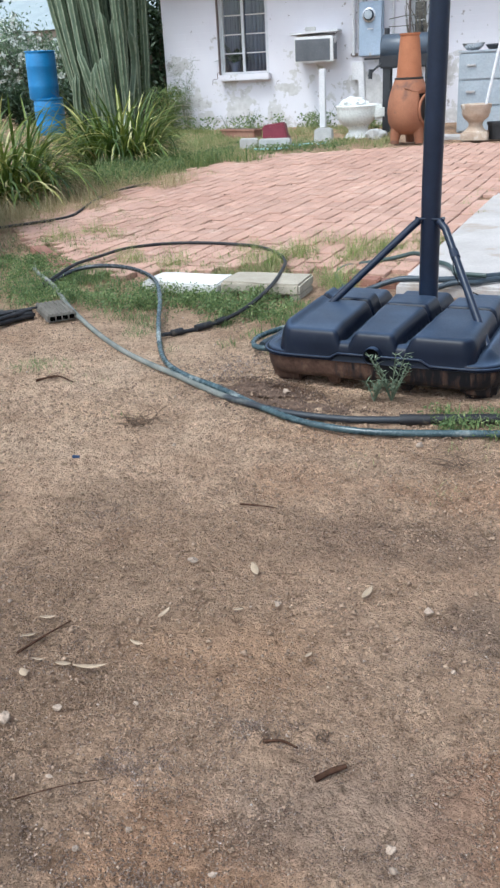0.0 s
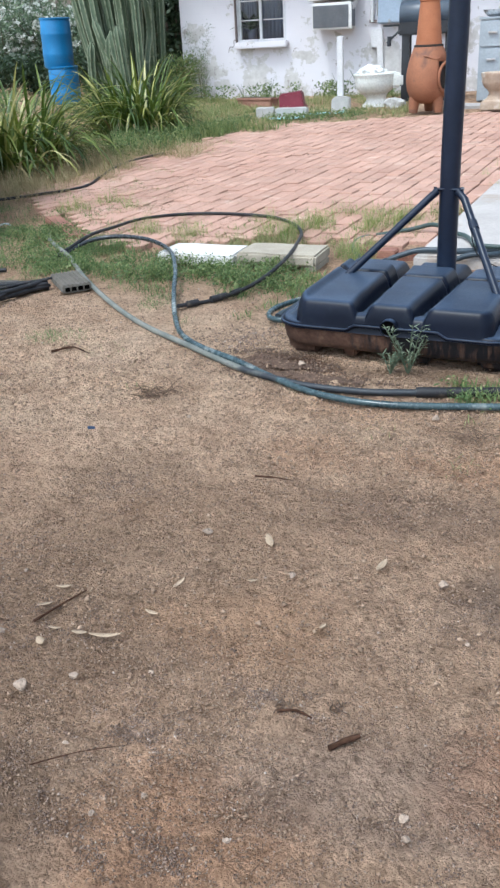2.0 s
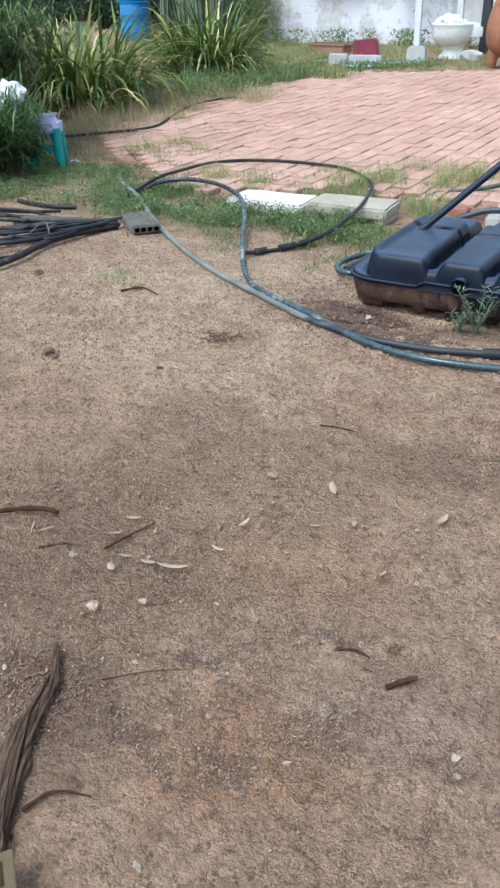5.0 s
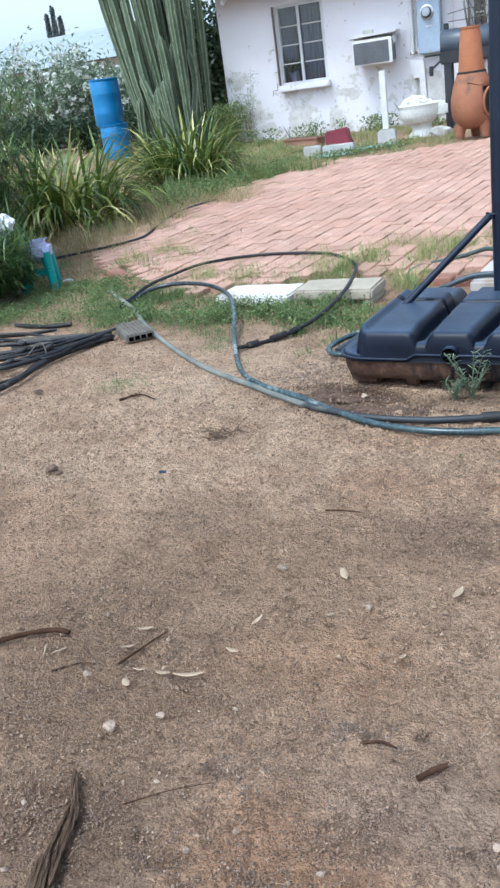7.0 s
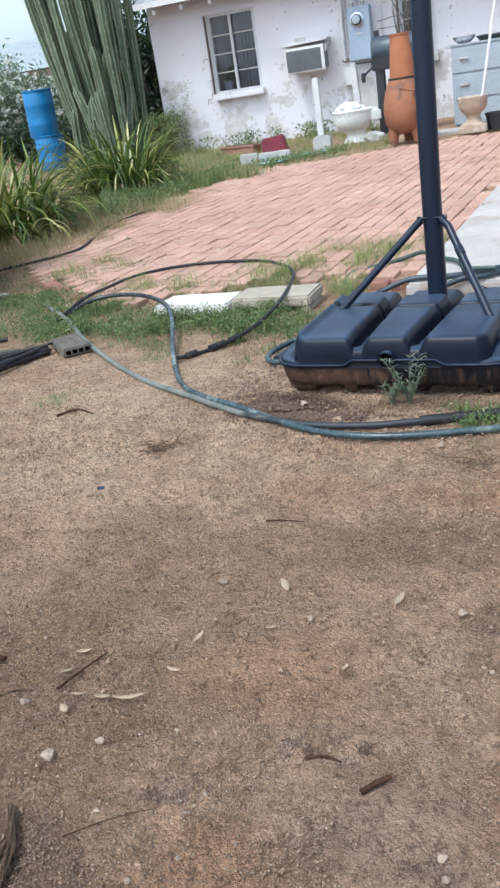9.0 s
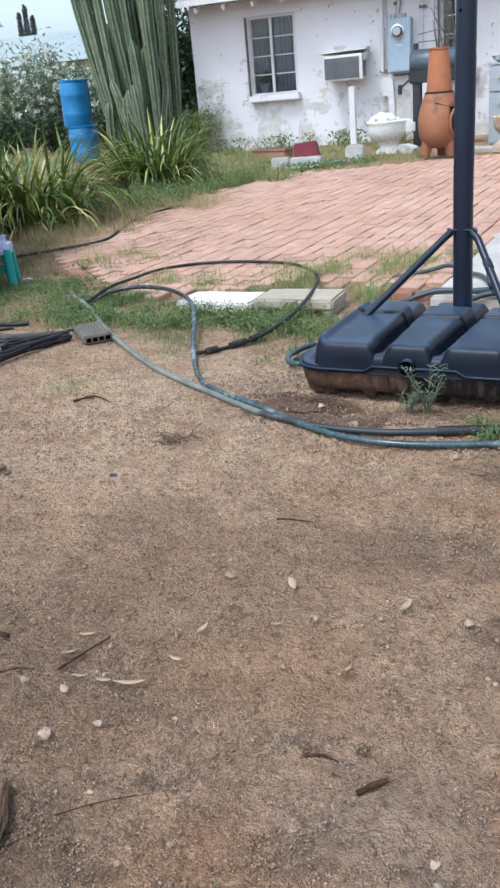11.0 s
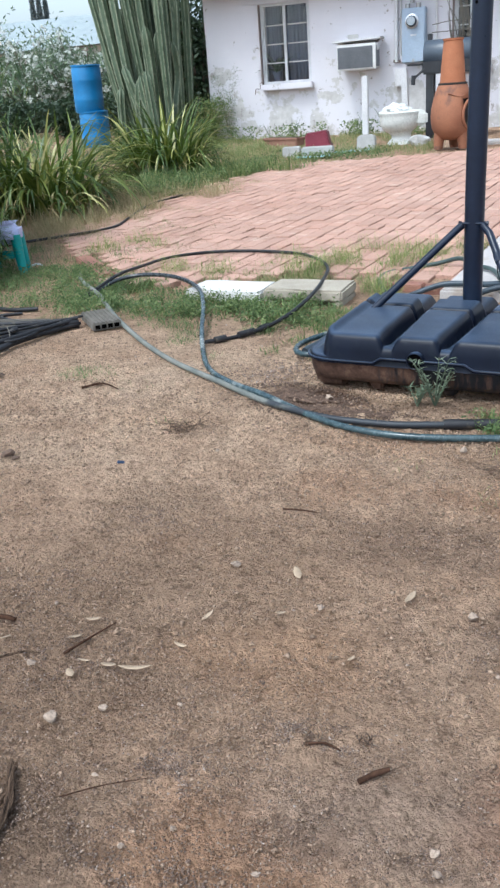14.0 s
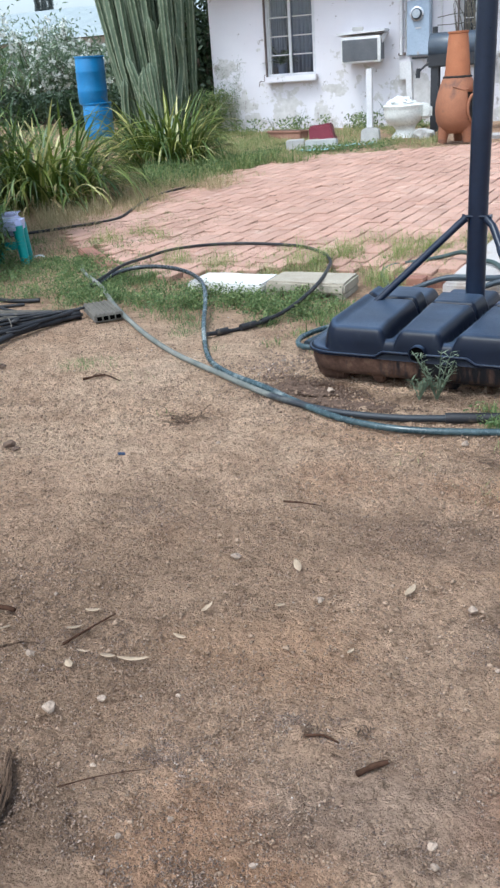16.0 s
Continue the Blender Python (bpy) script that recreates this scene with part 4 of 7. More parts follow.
def chiminea():
    g = gz(0, 11.4)
    ob = tagged(empty("chiminea", Matrix.Translation((-1.685, 11.42, g + 0.015)) @ Matrix.Rotation(radians(68), 4, "Z")), "orange terracotta chiminea with a tapered neck on three legs", "chiminea")
    body = [(0.0, 0.10), (0.13, 0.105), (0.20, 0.16), (0.24, 0.25), (0.252, 0.36), (0.245, 0.46), (0.222, 0.56), (0.195, 0.645), (0.172, 0.70), (0.162, 0.72)]
    bm = lathe(body, 40)
    hole = [f for f in bm.faces if f.calc_center_median().y < -0.17 and abs(f.calc_center_median().x) < 0.115 and 0.22 < f.calc_center_median().z < 0.54]
    bmesh.ops.delete(bm, geom=hole, context="FACES")
    b = part("belly", bm, M["terracotta"], ob, "smoke-stained rounded belly with an arched mouth", True)
    md = b.modifiers.new("thick", "SOLIDIFY")
    md.thickness, md.offset = 0.022, -1
    part("fire_pocket", lathe([(0.0, 0.135), (0.16, 0.17), (0.205, 0.30), (0.20, 0.5), (0.13, 0.66), (0.0, 0.69)], 24), M["soot"], ob, "sooty black inside", True)
    neck = [(0.150, 0.715), (0.150, 0.735), (0.143, 0.80), (0.115, 1.13), (0.108, 1.18), (0.116, 1.185), (0.118, 1.205), (0.092, 1.207), (0.090, 1.15), (0.12, 0.74)]
    part("neck", lathe(neck, 36), M["terra_neck"], ob, "bright orange tapered neck", True)
    part("collar", lathe([(0.150, 0.705), (0.166, 0.708), (0.170, 0.72), (0.164, 0.732), (0.148, 0.735)], 36), M["soot"], ob, "dark iron band", True)
    for k in range(3):
        a = radians(22 + 120 * k)
        part("leg", tube([(0.14 * math.cos(a), 0.14 * math.sin(a), 0.20), (0.165 * math.cos(a), 0.165 * math.sin(a), 0.08), (0.17 * math.cos(a), 0.17 * math.sin(a), 0.0)], lambda u: 0.072 - 0.022 * u, 14), M["terracotta"], ob, smooth=True)
    arch = [(0.125 * math.cos(t), -0.252 + 0.03 * abs(math.cos(t)), 0.38 + 0.165 * math.sin(t)) for t in np.linspace(0, 2 * math.pi, 28, endpoint=False)]
    part("mouth_rim", tube(arch + arch[:1], 0.016, 8), M["terracotta"], ob, smooth=True)
    arcs = [[(-0.245 * math.cos(t) * 0.86, -0.245 * math.sin(t) * 0.86, 0.60 + 0.02 * math.sin(5 * t)) for t in np.linspace(0.3, 1.2, 14)]]
    part("scroll_relief", tube(arcs[0], 0.010, 6), M["terracotta"], ob, smooth=True)


chiminea()


def branches():
    """Dry branches that stand up behind the chiminea's neck."""
    ob = tagged(empty("dry_branches", Matrix.Translation((-2.0, 14.2, 1.32))), "bare grey branches leaning before the dark window", "branches")
    for k in range(14):
        a, L = rng.uniform(-0.6, 0.6), rng.uniform(0.4, 0.95)
        x = rng.uniform(-0.12, 0.2)
        pts = smooth_path([(x, 0, -0.2), (x + 0.3 * a * L, 0.03 * rng.normal(), 0.45 * L), (x + 0.7 * a * L + 0.05 * rng.normal(), 0.04 * rng.normal(), L)], 0.08)
        part("branch", tube(pts, lambda u: 0.010 - 0.006 * u, 6), M["weathered"], ob)
    for k in range(3):
        part("branch", tube([(0.3, 0, 0.05 + 0.12 * k), (-0.2, -0.05, 0.02 + 0.13 * k), (-0.42, -0.05, 0.05 + 0.1 * k)], 0.006, 6), M["weathered"], ob)


branches()


def toilet():
    g = gz(0, 12.4)
    ob = tagged(empty("toilet", Matrix.Translation((-2.52, 12.42, g)) @ Matrix.Rotation(radians(20), 4, "Z") @ Matrix.Scale(1.1, 4)), "old white porcelain toilet bowl used as a planter", "toilet")

    def loft(rings, seg=36):
        bm = bmesh.new()
        vs = []
        for rx, ry, cx, z in rings:
            vs.append([bm.verts.new((cx + rx * math.cos(t), ry * math.sin(t), z)) for t in (2 * math.pi * i / seg for i in range(seg))])
        for a, b in zip(vs, vs[1:]):
            for i in range(seg):
                bm.faces.new((a[i], a[(i + 1) % seg], b[(i + 1) % seg], b[i]))
        bm.faces.new(vs[0][::-1])
        bm.faces.new(vs[-1])
        return bm
    part("pedestal", loft([(0.175, 0.115, 0.02, 0.0), (0.17, 0.11, 0.02, 0.03), (0.125, 0.085, 0.02, 0.07), (0.115, 0.085, 0.01, 0.10), (0.135, 0.10, 0.0, 0.13), (0.17, 0.125, -0.01, 0.16)]), M["porcelain"], ob, smooth=True)
    part("bowl", loft([(0.155, 0.115, -0.01, 0.145), (0.205, 0.155, -0.01, 0.185), (0.235, 0.178, -0.005, 0.24), (0.246, 0.186, 0.0, 0.30), (0.245, 0.185, 0.0, 0.33), (0.255, 0.192, 0.0, 0.345), (0.258, 0.195, 0.0, 0.365), (0.245, 0.182, 0.0, 0.378), (0.20, 0.14, 0.0, 0.372), (0.17, 0.11, 0.0, 0.33)]), M["porcelain"], ob, smooth=True)
    part("tank_shelf", box(0.15, 0.30, 0.17, (0.235, 0, 0.285), 0.035), M["porcelain"], ob, smooth=False)
    heap = bmesh.new()
    bmesh.ops.create_icosphere(heap, subdivisions=4, radius=1.0)
    for v in heap.verts:
        k = 1 + 0.30 * noise.noise(v.co * 2.4) + 0.20 * noise.noise(v.co * 6 + Vector((4, 1, 2)))
        v.co = Vector((-0.04 + v.co.x * 0.165 * k, v.co.y * 0.125 * k, 0.375 + max(v.co.z, -0.3) * 0.085 * k))
    part("crumpled_liner", heap, M["white_soft"], ob, "white crumpled heap filling the bowl")


toilet()


def post(name, x, y, z0, z1, w, label, tilt=0.0):
    ob = part(name, box(w, w * 0.9, z1 - z0, (0, 0, (z1 - z0) / 2), 0.006), M["white_paint"])
    ob.matrix_world = Matrix.Translation((x, y, z0)) @ Matrix.Rotation(radians(tilt), 4, "Y")
    return tagged(ob, label, "post")


def pier_block():
    g = gz(0, 11.85)
    ob = tagged(empty("pier_block", Matrix.Translation((-2.84, 11.87, g)) @ Matrix.Rotation(radians(8), 4, "Z")), "grey concrete pier block on the weedy grass", "block")
    bm = box(0.24, 0.24, 0.18, (0, 0, 0.08), 0.012)
    for v in bm.verts:
        if v.co.z > 0.1:
            v.co.x *= 0.92
            v.co.y *= 0.92
    part("body", bm, M["concrete"], ob)
    part("rim", box(0.16, 0.16, 0.015, (0, 0, 0.174), 0.004), M["concrete"], ob)


pier_block()
post("post", -2.855, 11.90, gz(0, 11.9) + 0.185, 0.97, 0.075, "white painted wooden post standing on a pier block")
post("post", -2.66, 13.55, 0.12, 1.02, 0.085, "white painted board leaning behind the toilet", -3)


def rock(name, x, y, z, sx, sy, sz, mat, label, category="rock", seed=0, turn=0.0):
    """A stone with a few broken flat faces."""
    bm = bmesh.new()
    bmesh.ops.create_icosphere(bm, subdivisions=3, radius=1.0)
    cuts = [(Vector((noise.noise((seed, i, 1.5)), noise.noise((i, seed, 7.5)), noise.noise((3.5, i, seed + 0.5)) + 0.15)).normalized(), 0.62 + 0.2 * abs(noise.noise((i * 1.7, seed, 2.2)))) for i in range(8)]
    for v in bm.verts:
        for d, far_out in cuts:
            over = v.co.dot(d) - far_out
            if over > 0:
                v.co -= d * over * 0.92
        k = 1 + 0.28 * noise.noise(v.co * 1.3 + Vector((seed * 3.1, 0, seed))) + 0.12 * noise.noise(v.co * 3.5 + Vector((0, seed * 2.0, 1)))
        v.co = Vector((v.co.x * sx * k, v.co.y * sy * k, max(v.co.z, -0.75) * sz * k))
    ob = part(name, bm, M[mat], None)
    ob.matrix_world = Matrix.Translation((x, y, z)) @ Matrix.Rotation(turn, 4, "Z")
    return tagged(ob, label, category)


rock("broken_concrete", -2.2, 12.1, gz(0, 12.1) + 0.055, 0.15, 0.11, 0.085, "concrete", "chunk of broken grey concrete in the grass", "rubble", 3, 0.3)


def cabinet():
    g = gz(0, 13.0)
    ob = tagged(empty("drawer_cabinet", Matrix.Translation((-0.80, 12.95, g)) @ Matrix.Rotation(radians(-1), 4, "Z")), "pale blue-grey steel drawer cabinet with worn enamel", "cabinet")
    part("body", box(0.90, 0.50, 0.96, (0, 0, 0.48), 0.012), M["cabinet"], ob)
    part("top", box(0.93, 0.53, 0.025, (0, 0, 0.975), 0.006), M["cabinet"], ob)
    for k in range(3):
        d = part("drawer", box(0.86, 0.02, 0.295, (0, -0.26, 0.165 + 0.315 * k), 0.006), M["cabinet"], ob)
        part("handle", box(0.12, 0.03, 0.025, (-0.29, -0.285, 0.165 + 0.315 * k + 0.02), 0.008), M["chrome"], d, "chrome handle")
        part("handle", box(0.12, 0.03, 0.025, (0.29, -0.285, 0.165 + 0.315 * k + 0.02), 0.008), M["chrome"], d, "chrome handle")
    top = g + 0.988
    b = part("metal_bowl", lathe([(0.0, 0.0), (0.07, 0.0), (0.13, 0.05), (0.145, 0.085), (0.138, 0.085), (0.12, 0.05), (0.06, 0.012), (0.0, 0.012)], 28), M["chrome"], smooth=True)
    b.matrix_world = Matrix.Translation((-1.10, 12.9, top))
    tagged(b, "dull metal bowl on the drawer cabinet", "bowl")
    b = part("dark_pan", lathe([(0.0, 0.0), (0.13, 0.0), (0.17, 0.05), (0.175, 0.06), (0.165, 0.06), (0.125, 0.012), (0.0, 0.012)], 28), M["grill"], smooth=True)
    b.matrix_world = Matrix.Translation((-0.78, 12.95, top)) @ Matrix.Rotation(radians(3), 4, "X")
    tagged(b, "black pan on the drawer cabinet", "pan")
    s = part("folded_sheet", box(0.55, 0.4, 0.03, (0, 0, 0.015), 0.012), M["white_paint"])
    s.matrix_world = Matrix.Translation((-0.62 + 0.3, 12.95, top))
    tagged(s, "folded white sheet on the drawer cabinet", "sheet")


cabinet()


def urn():
    g = gz(0, 11.5)
    ob = tagged(empty("urn_planter", Matrix.Translation((-0.905, 11.5, g + 0.02))), "sandy stone urn planter on a square foot", "urn")
    part("plinth", box(0.31, 0.31, 0.10, (0, 0, 0.05), 0.012), M["stone_urn"], ob)
    part("stem", lathe([(0.13, 0.10), (0.10, 0.13), (0.08, 0.17), (0.085, 0.20), (0.10, 0.215)], 28), M["stone_urn"], ob, smooth=True)
    part("bowl", lathe([(0.09, 0.21), (0.14, 0.25), (0.168, 0.31), (0.165, 0.345), (0.175, 0.36), (0.176, 0.40), (0.162, 0.405), (0.15, 0.39), (0.14, 0.35), (0.0, 0.35)], 32), M["stone_urn"], ob, smooth=True)
    part("soil", lathe([(0.0, 0.372), (0.145, 0.366)], 20), M["mulch"], ob)


urn()
pole_w = part("white_pole", tube([(0, 0, 0), (0.21, 0.3, 1.25), (0.36, 0.5, 2.1)], 0.016, 10), M["white_paint"])
pole_w.matrix_world = Matrix.Translation((-0.80, 11.52, gz(0, 11.5) + 0.39))
tagged(pole_w, "thin white pole leaning up out of the urn", "pole")


def black_pot():
    ob = tagged(empty("plant_pot", Matrix.Translation((-0.66, 11.62, gz(0, 11.6) + 0.02))), "squat black plastic plant pot", "pot")
    part("body", lathe([(0.0, 0.0), (0.09, 0.0), (0.115, 0.16), (0.125, 0.165), (0.125, 0.19), (0.11, 0.19), (0.105, 0.14), (0.0, 0.14)], 12), M["black_pot"], ob)
    part("soil", lathe([(0.0, 0.155), (0.107, 0.15)], 12), M["mulch"], ob)


black_pot()
ledge = part("terrace_edge", box(4.2, 0.45, 0.07, (0.55, 11.85, 0.09), 0.012, (0, 0, -6)), M["slab"])
tagged(ledge, "low pale concrete edge behind the paving", "kerb", kind="structure")


# ---- things in the grass before the house ----
def cmu(x, y, turn, label, mat="concrete", L=0.39, H=0.10, D=0.19, z=None, tip=0.0):
    g = gz(x, y) if z is None else z
    ob = tagged(empty("concrete_block", Matrix.Translation((x, y, g)) @ Matrix.Rotation(radians(turn), 4, "Z") @ Matrix.Rotation(radians(tip), 4, "Y")), label, "block")
    part("body", box(L, D, H, (0, 0, H / 2), 0.008), M[mat], ob)
    for k in (-0.27, 0.27):
        part("core", box(L * 0.34, D * 0.5, 0.004, (k * L, 0, H + 0.0025), 0.001), M["hole_shade"] if mat == "hollow" else M[mat], ob)
    return ob


cmu(-3.30, 11.22, 9, "grey concrete block lying at the edge of the paving", H=0.12)
cmu(-3.68, 11.33, 14, "short grey concrete block beside a longer one", L=0.22, H=0.12)


def sheet(x, y, sx, sy, turn, label):
    bm = bmesh.new()
    n = 8
    g = [[bm.verts.new((sx * (i / n - 0.5), sy * (j / n - 0.5), 0.012 + 0.018 * noise.noise((i * 0.7, j * 0.8, x)))) for i in range(n + 1)] for j in range(n + 1)]
    for j in range(n):
        for i in range(n):
            bm.faces.new((g[j][i], g[j][i + 1], g[j + 1][i + 1], g[j + 1][i]))
    ob = part("plastic_sheet", bm, M["cyan"], None, smooth=True)
    md = ob.modifiers.new("thick", "SOLIDIFY")
    md.thickness = 0.006
    ob.matrix_world = Matrix.Translation((x, y, gz(x, y) + 0.01)) @ Matrix.Rotation(radians(turn), 4, "Z")
    return tagged(ob, label, "sheet")


sheet(-3.30, 11.02, 0.42, 0.16, 8, "crumpled cyan plastic sheet by a concrete block")
sheet(-3.02, 11.45, 0.26, 0.2, 30, "scrap of cyan plastic in the grass")
sheet(-2.75, 11.55, 0.2, 0.1, 70, "scrap of cyan plastic in the grass")


def maroon_box():
    ob = tagged(empty("plastic_tub", Matrix.Translation((-3.66, 12.45, gz(0, 12.45) - 0.01)) @ Matrix.Rotation(radians(10), 4, "Z") @ Matrix.Rotation(radians(-6), 4, "Y")), "maroon plastic tub turned upside down", "tub")
    bm = box(0.34, 0.30, 0.22, (0, 0, 0.11), 0.02)
    for v in bm.verts:
        if v.co.z > 0.11:
            v.co.x *= 0.9
            v.co.y *= 0.9
    part("body", bm, M["red_plastic"], ob)
    part("rim", box(0.37, 0.33, 0.03, (0, 0, 0.018), 0.008), M["red_plastic"], ob)


maroon_box()


def trough():
    ob = tagged(empty("planter_trough", Matrix.Translation((-4.27, 12.75, gz(0, 12.75))) @ Matrix.Rotation(radians(-24), 4, "Z")), "long red clay planter trough in the grass", "planter")
    part("body", box(0.64, 0.17, 0.12, (0, 0, 0.06), 0.012), M["clay_box"], ob)
    part("rim", box(0.67, 0.20, 0.025, (0, 0, 0.118), 0.006), M["clay_box"], ob)
    part("soil", box(0.60, 0.13, 0.01, (0, 0, 0.131), 0.002), M["mulch"], ob)


trough()


# ---- blue drums ----
def drum(x, y, z, tilt, label, cut=1.0):
    ob = tagged(empty("plastic_drum", Matrix.Translation((x, y, z)) @ Matrix.Rotation(radians(tilt), 4, "Y") @ Matrix.Diagonal((0.88, 0.88, 1, 1))), label, "drum")
    H = 0.90 * cut
    prof = [(0.0, 0.0), (0.26, 0.0), (0.285, 0.03), (0.288, 0.25 * H), (0.292, 0.27 * H), (0.292, 0.30 * H), (0.288, 0.32 * H), (0.288, 0.66 * H), (0.292, 0.68 * H), (0.292, 0.71 * H), (0.288, 0.73 * H), (0.283, H - 0.03), (0.27, H - 0.008), (0.25, H), (0.24, H - 0.03), (0.0, H - 0.03)]
    part("body", lathe(prof, 40), M["blue_drum"], ob, smooth=True)
    part("top_rim", lathe([(0.262, H - 0.012), (0.292, H - 0.012), (0.296, H + 0.012), (0.282, H + 0.018), (0.262, H + 0.006)], 40), M["blue_drum"], ob, smooth=True)
    for a in (0.7, 3.6):
        part("bung", lathe([(0.0, H - 0.028), (0.035, H - 0.028), (0.035, H + 0.004), (0.0, H + 0.006)], 14, at=(0.17 * math.cos(a), 0.17 * math.sin(a), 0)), M["white_paint"], ob, "white screw bung")


g16 = gz(0, 16.5)
drum(-8.41, 14.55, g16 - 0.03, 0, "blue plastic drum cut down as a stand", 0.65)
drum(-8.47, 14.55, g16 + 0.55, 1.5, "blue plastic drum stacked on a shorter one", 0.84)


# ---- portable basketball hoop: base, pole and braces ----
def hoop_stand():
    ob = tagged(empty("hoop_stand", Matrix.Translation((-0.415, 3.40, 0)) @ Matrix.Rotation(radians(-6), 4, "Z")), "navy-black plastic hoop base with a steel pole and braces", "hoop stand")
    HW, HD = 0.425, 0.372

    def edge(u, v, grow=0.0):
        """Distance inside the rounded outline."""
        r = 0.11
        dx, dy = abs(u) - (HW + grow - r), abs(v) - (HD + grow - r)
        return r - (math.hypot(max(dx, 0), max(dy, 0)) + min(max(dx, dy), 0))

    def st(a, b, x):
        t = min(1, max(0, (x - a) / (b - a)))
        return t * t * (3 - 2 * t)

    def body(u, v):
        r = 0.05
        dx, dy = abs(u + 0.012) - (0.340 - r), abs(v) - (0.366 - r)
        return r - (math.hypot(max(dx, 0), max(dy, 0)) + min(max(dx, dy), 0))

    def rnd(x, r, a=2.6, c=1.6):
        """A rounded shoulder: 0 at x <= 0, 1 from x = r on."""
        t = min(1, max(0, x / r))
        return (1 - (1 - t) ** a) ** (1 / c)

    def height(u, v):
        e, b = edge(u, v), body(u, v)
        z = 0.112 + 0.012 * rnd(e, 0.014) + 0.034 * st(0.02, 0.075, e) * st(0.30, 0.36, abs(u))
        lobe = (0.078 + 0.012 * (v + HD)) * rnd(b + 0.003, 0.040)
        for gx in (-0.11 - 0.02 * (v + HD), 0.086 + 0.055 * (v + HD)):
            g = 1 - rnd(abs(u - gx) - 0.018, 0.032, 2.2, 1.3)
            lobe *= 1 - g * (0.46 + 0.24 * st(-0.355, -0.25, v))
        c0 = 0.03 + 0.03 * (u < -0.11)
        lobe *= 1 - 0.36 * (1 - rnd(abs(v - c0) - 0.004, 0.020, 2.2, 1.3))
        lobe *= 1 - 0.34 * st(0.165, 0.190, v)
        lobe += 0.0022 * noise.noise((u * 7, v * 7, 2.0)) * st(0.0, 0.05, b)
        return z + lobe

    nu, nv = 290, 230
    bm = bmesh.new()
    grid = []
    for j in range(nv + 1):
        row = []
        for i in range(nu + 1):
            u0, v0 = 2 * i / nu - 1, 2 * j / nv - 1
            u, v = u0 * HW, v0 * HD
            r = 0.11
            cx, cy = HW - r, HD - r
            if abs(u) > cx and abs(v) > cy:
                du, dv = (abs(u) - cx) / r, (abs(v) - cy) / r
                m = max(du, dv)
                h = math.hypot(du, dv)
                k = m / h if h > 0 else 1
                u, v = math.copysign(cx + r * du * k, u), math.copysign(cy + r * dv * k, v)
            row.append(bm.verts.new((u, v, height(u, v))))
        grid.append(row)
    for j in range(nv):
        for i in range(nu):
            bm.faces.new((grid[j][i], grid[j][i + 1], grid[j + 1][i + 1], grid[j + 1][i]))
    rim = grid[0][:] + [r[-1] for r in grid[1:]] + grid[-1][-2::-1] + [r[0] for r in grid[-2:0:-1]]
    low = [bm.verts.new((v.co.x * 1.012, v.co.y * 1.012, 0.104)) for v in rim]
    for i in range(len(rim)):
        k = (i + 1) % len(rim)
        bm.faces.new((rim[i], low[i], low[k], rim[k]))
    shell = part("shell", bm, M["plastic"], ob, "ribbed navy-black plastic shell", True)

    def ring(s, z, wob=0.0):
        out = []
        for i in range(96):
            a = 2 * math.pi * i / 96
            c, d = math.cos(a), math.sin(a)
            k = 1.0 / max(abs(c) / HW, abs(d) / HD)
            x, y = c * k, d * k
            ex, ey = abs(x) - (HW - 0.11), abs(y) - (HD - 0.11)
            if ex > 0 and ey > 0:
                f = 0.11 / math.hypot(ex, ey)
                x, y = math.copysign(HW - 0.11 + ex * f, x), math.copysign(HD - 0.11 + ey * f, y)
            out.append((s * x, s * y, z))
        return out
    tb = bmesh.new()
    rs = [[tb.verts.new(p) for p in ring(s, z)] for s, z in ((0.997, 0.108), (0.993, 0.080), (0.985, 0.056), (0.972, 0.042), (0.95, 0.036), (0.94, 0.035))]
    for a, b in zip(rs, rs[1:]):
        for i in range(96):
            tb.faces.new((a[i], a[(i + 1) % 96], b[(i + 1) % 96], b[i]))
    tb.faces.new(rs[-1])
    part("tub", tb, M["muddy"], ob, "mud-caked lower tub", True)
    for fx in (-0.330, -0.155, 0.10, 0.335):
        for fy in (-0.275, 0.275):
            wide = abs(fx) > 0.3
            f = box(0.135 if wide else 0.05, 0.13 if wide else 0.08, 0.085 if wide else 0.04, (fx, fy * (1.0 if wide else 1.12), 0.036 if wide else 0.026), 0.020 if wide else 0.008, seg=3)
            for w in f.verts:
                if w.co.z < 0.03:
                    w.co.x, w.co.y = fx + (w.co.x - fx) * 0.86, w.co.y * 0.975
            part("foot", f, M["muddy"], ob, "mud-caked corner foot" if wide else "", True)
    lip = [Vector((x * 1.012, y * 1.012, 0.112 + (0.018 if -0.13 < x < 0.17 and y < -0.3 else 0.0))) for x, y, z in ring(1.0, 0)]
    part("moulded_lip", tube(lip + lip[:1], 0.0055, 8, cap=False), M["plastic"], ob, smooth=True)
    c = lathe([(0.0245, -0.004), (0.0245, -0.02), (0.029, -0.02), (0.030, 0.004), (0.027, 0.008), (0.0245, 0.006)], 24)
    bmesh.ops.rotate(c, cent=(0, 0, 0), matrix=Matrix.Rotation(radians(90), 3, "X"), verts=c.verts)
    bmesh.ops.translate(c, vec=(-0.007, -HD - 0.005, 0.133), verts=c.verts)
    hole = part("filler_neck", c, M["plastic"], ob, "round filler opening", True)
    # Solid black plug painted as the shade inside the neck.
    part("opening", tube([(-0.007, -HD - 0.009, 0.133), (-0.007, -HD + 0.03, 0.133)], 0.0248, 20), M["hole_shade"], hole)
    px, py = 0.036, 0.207
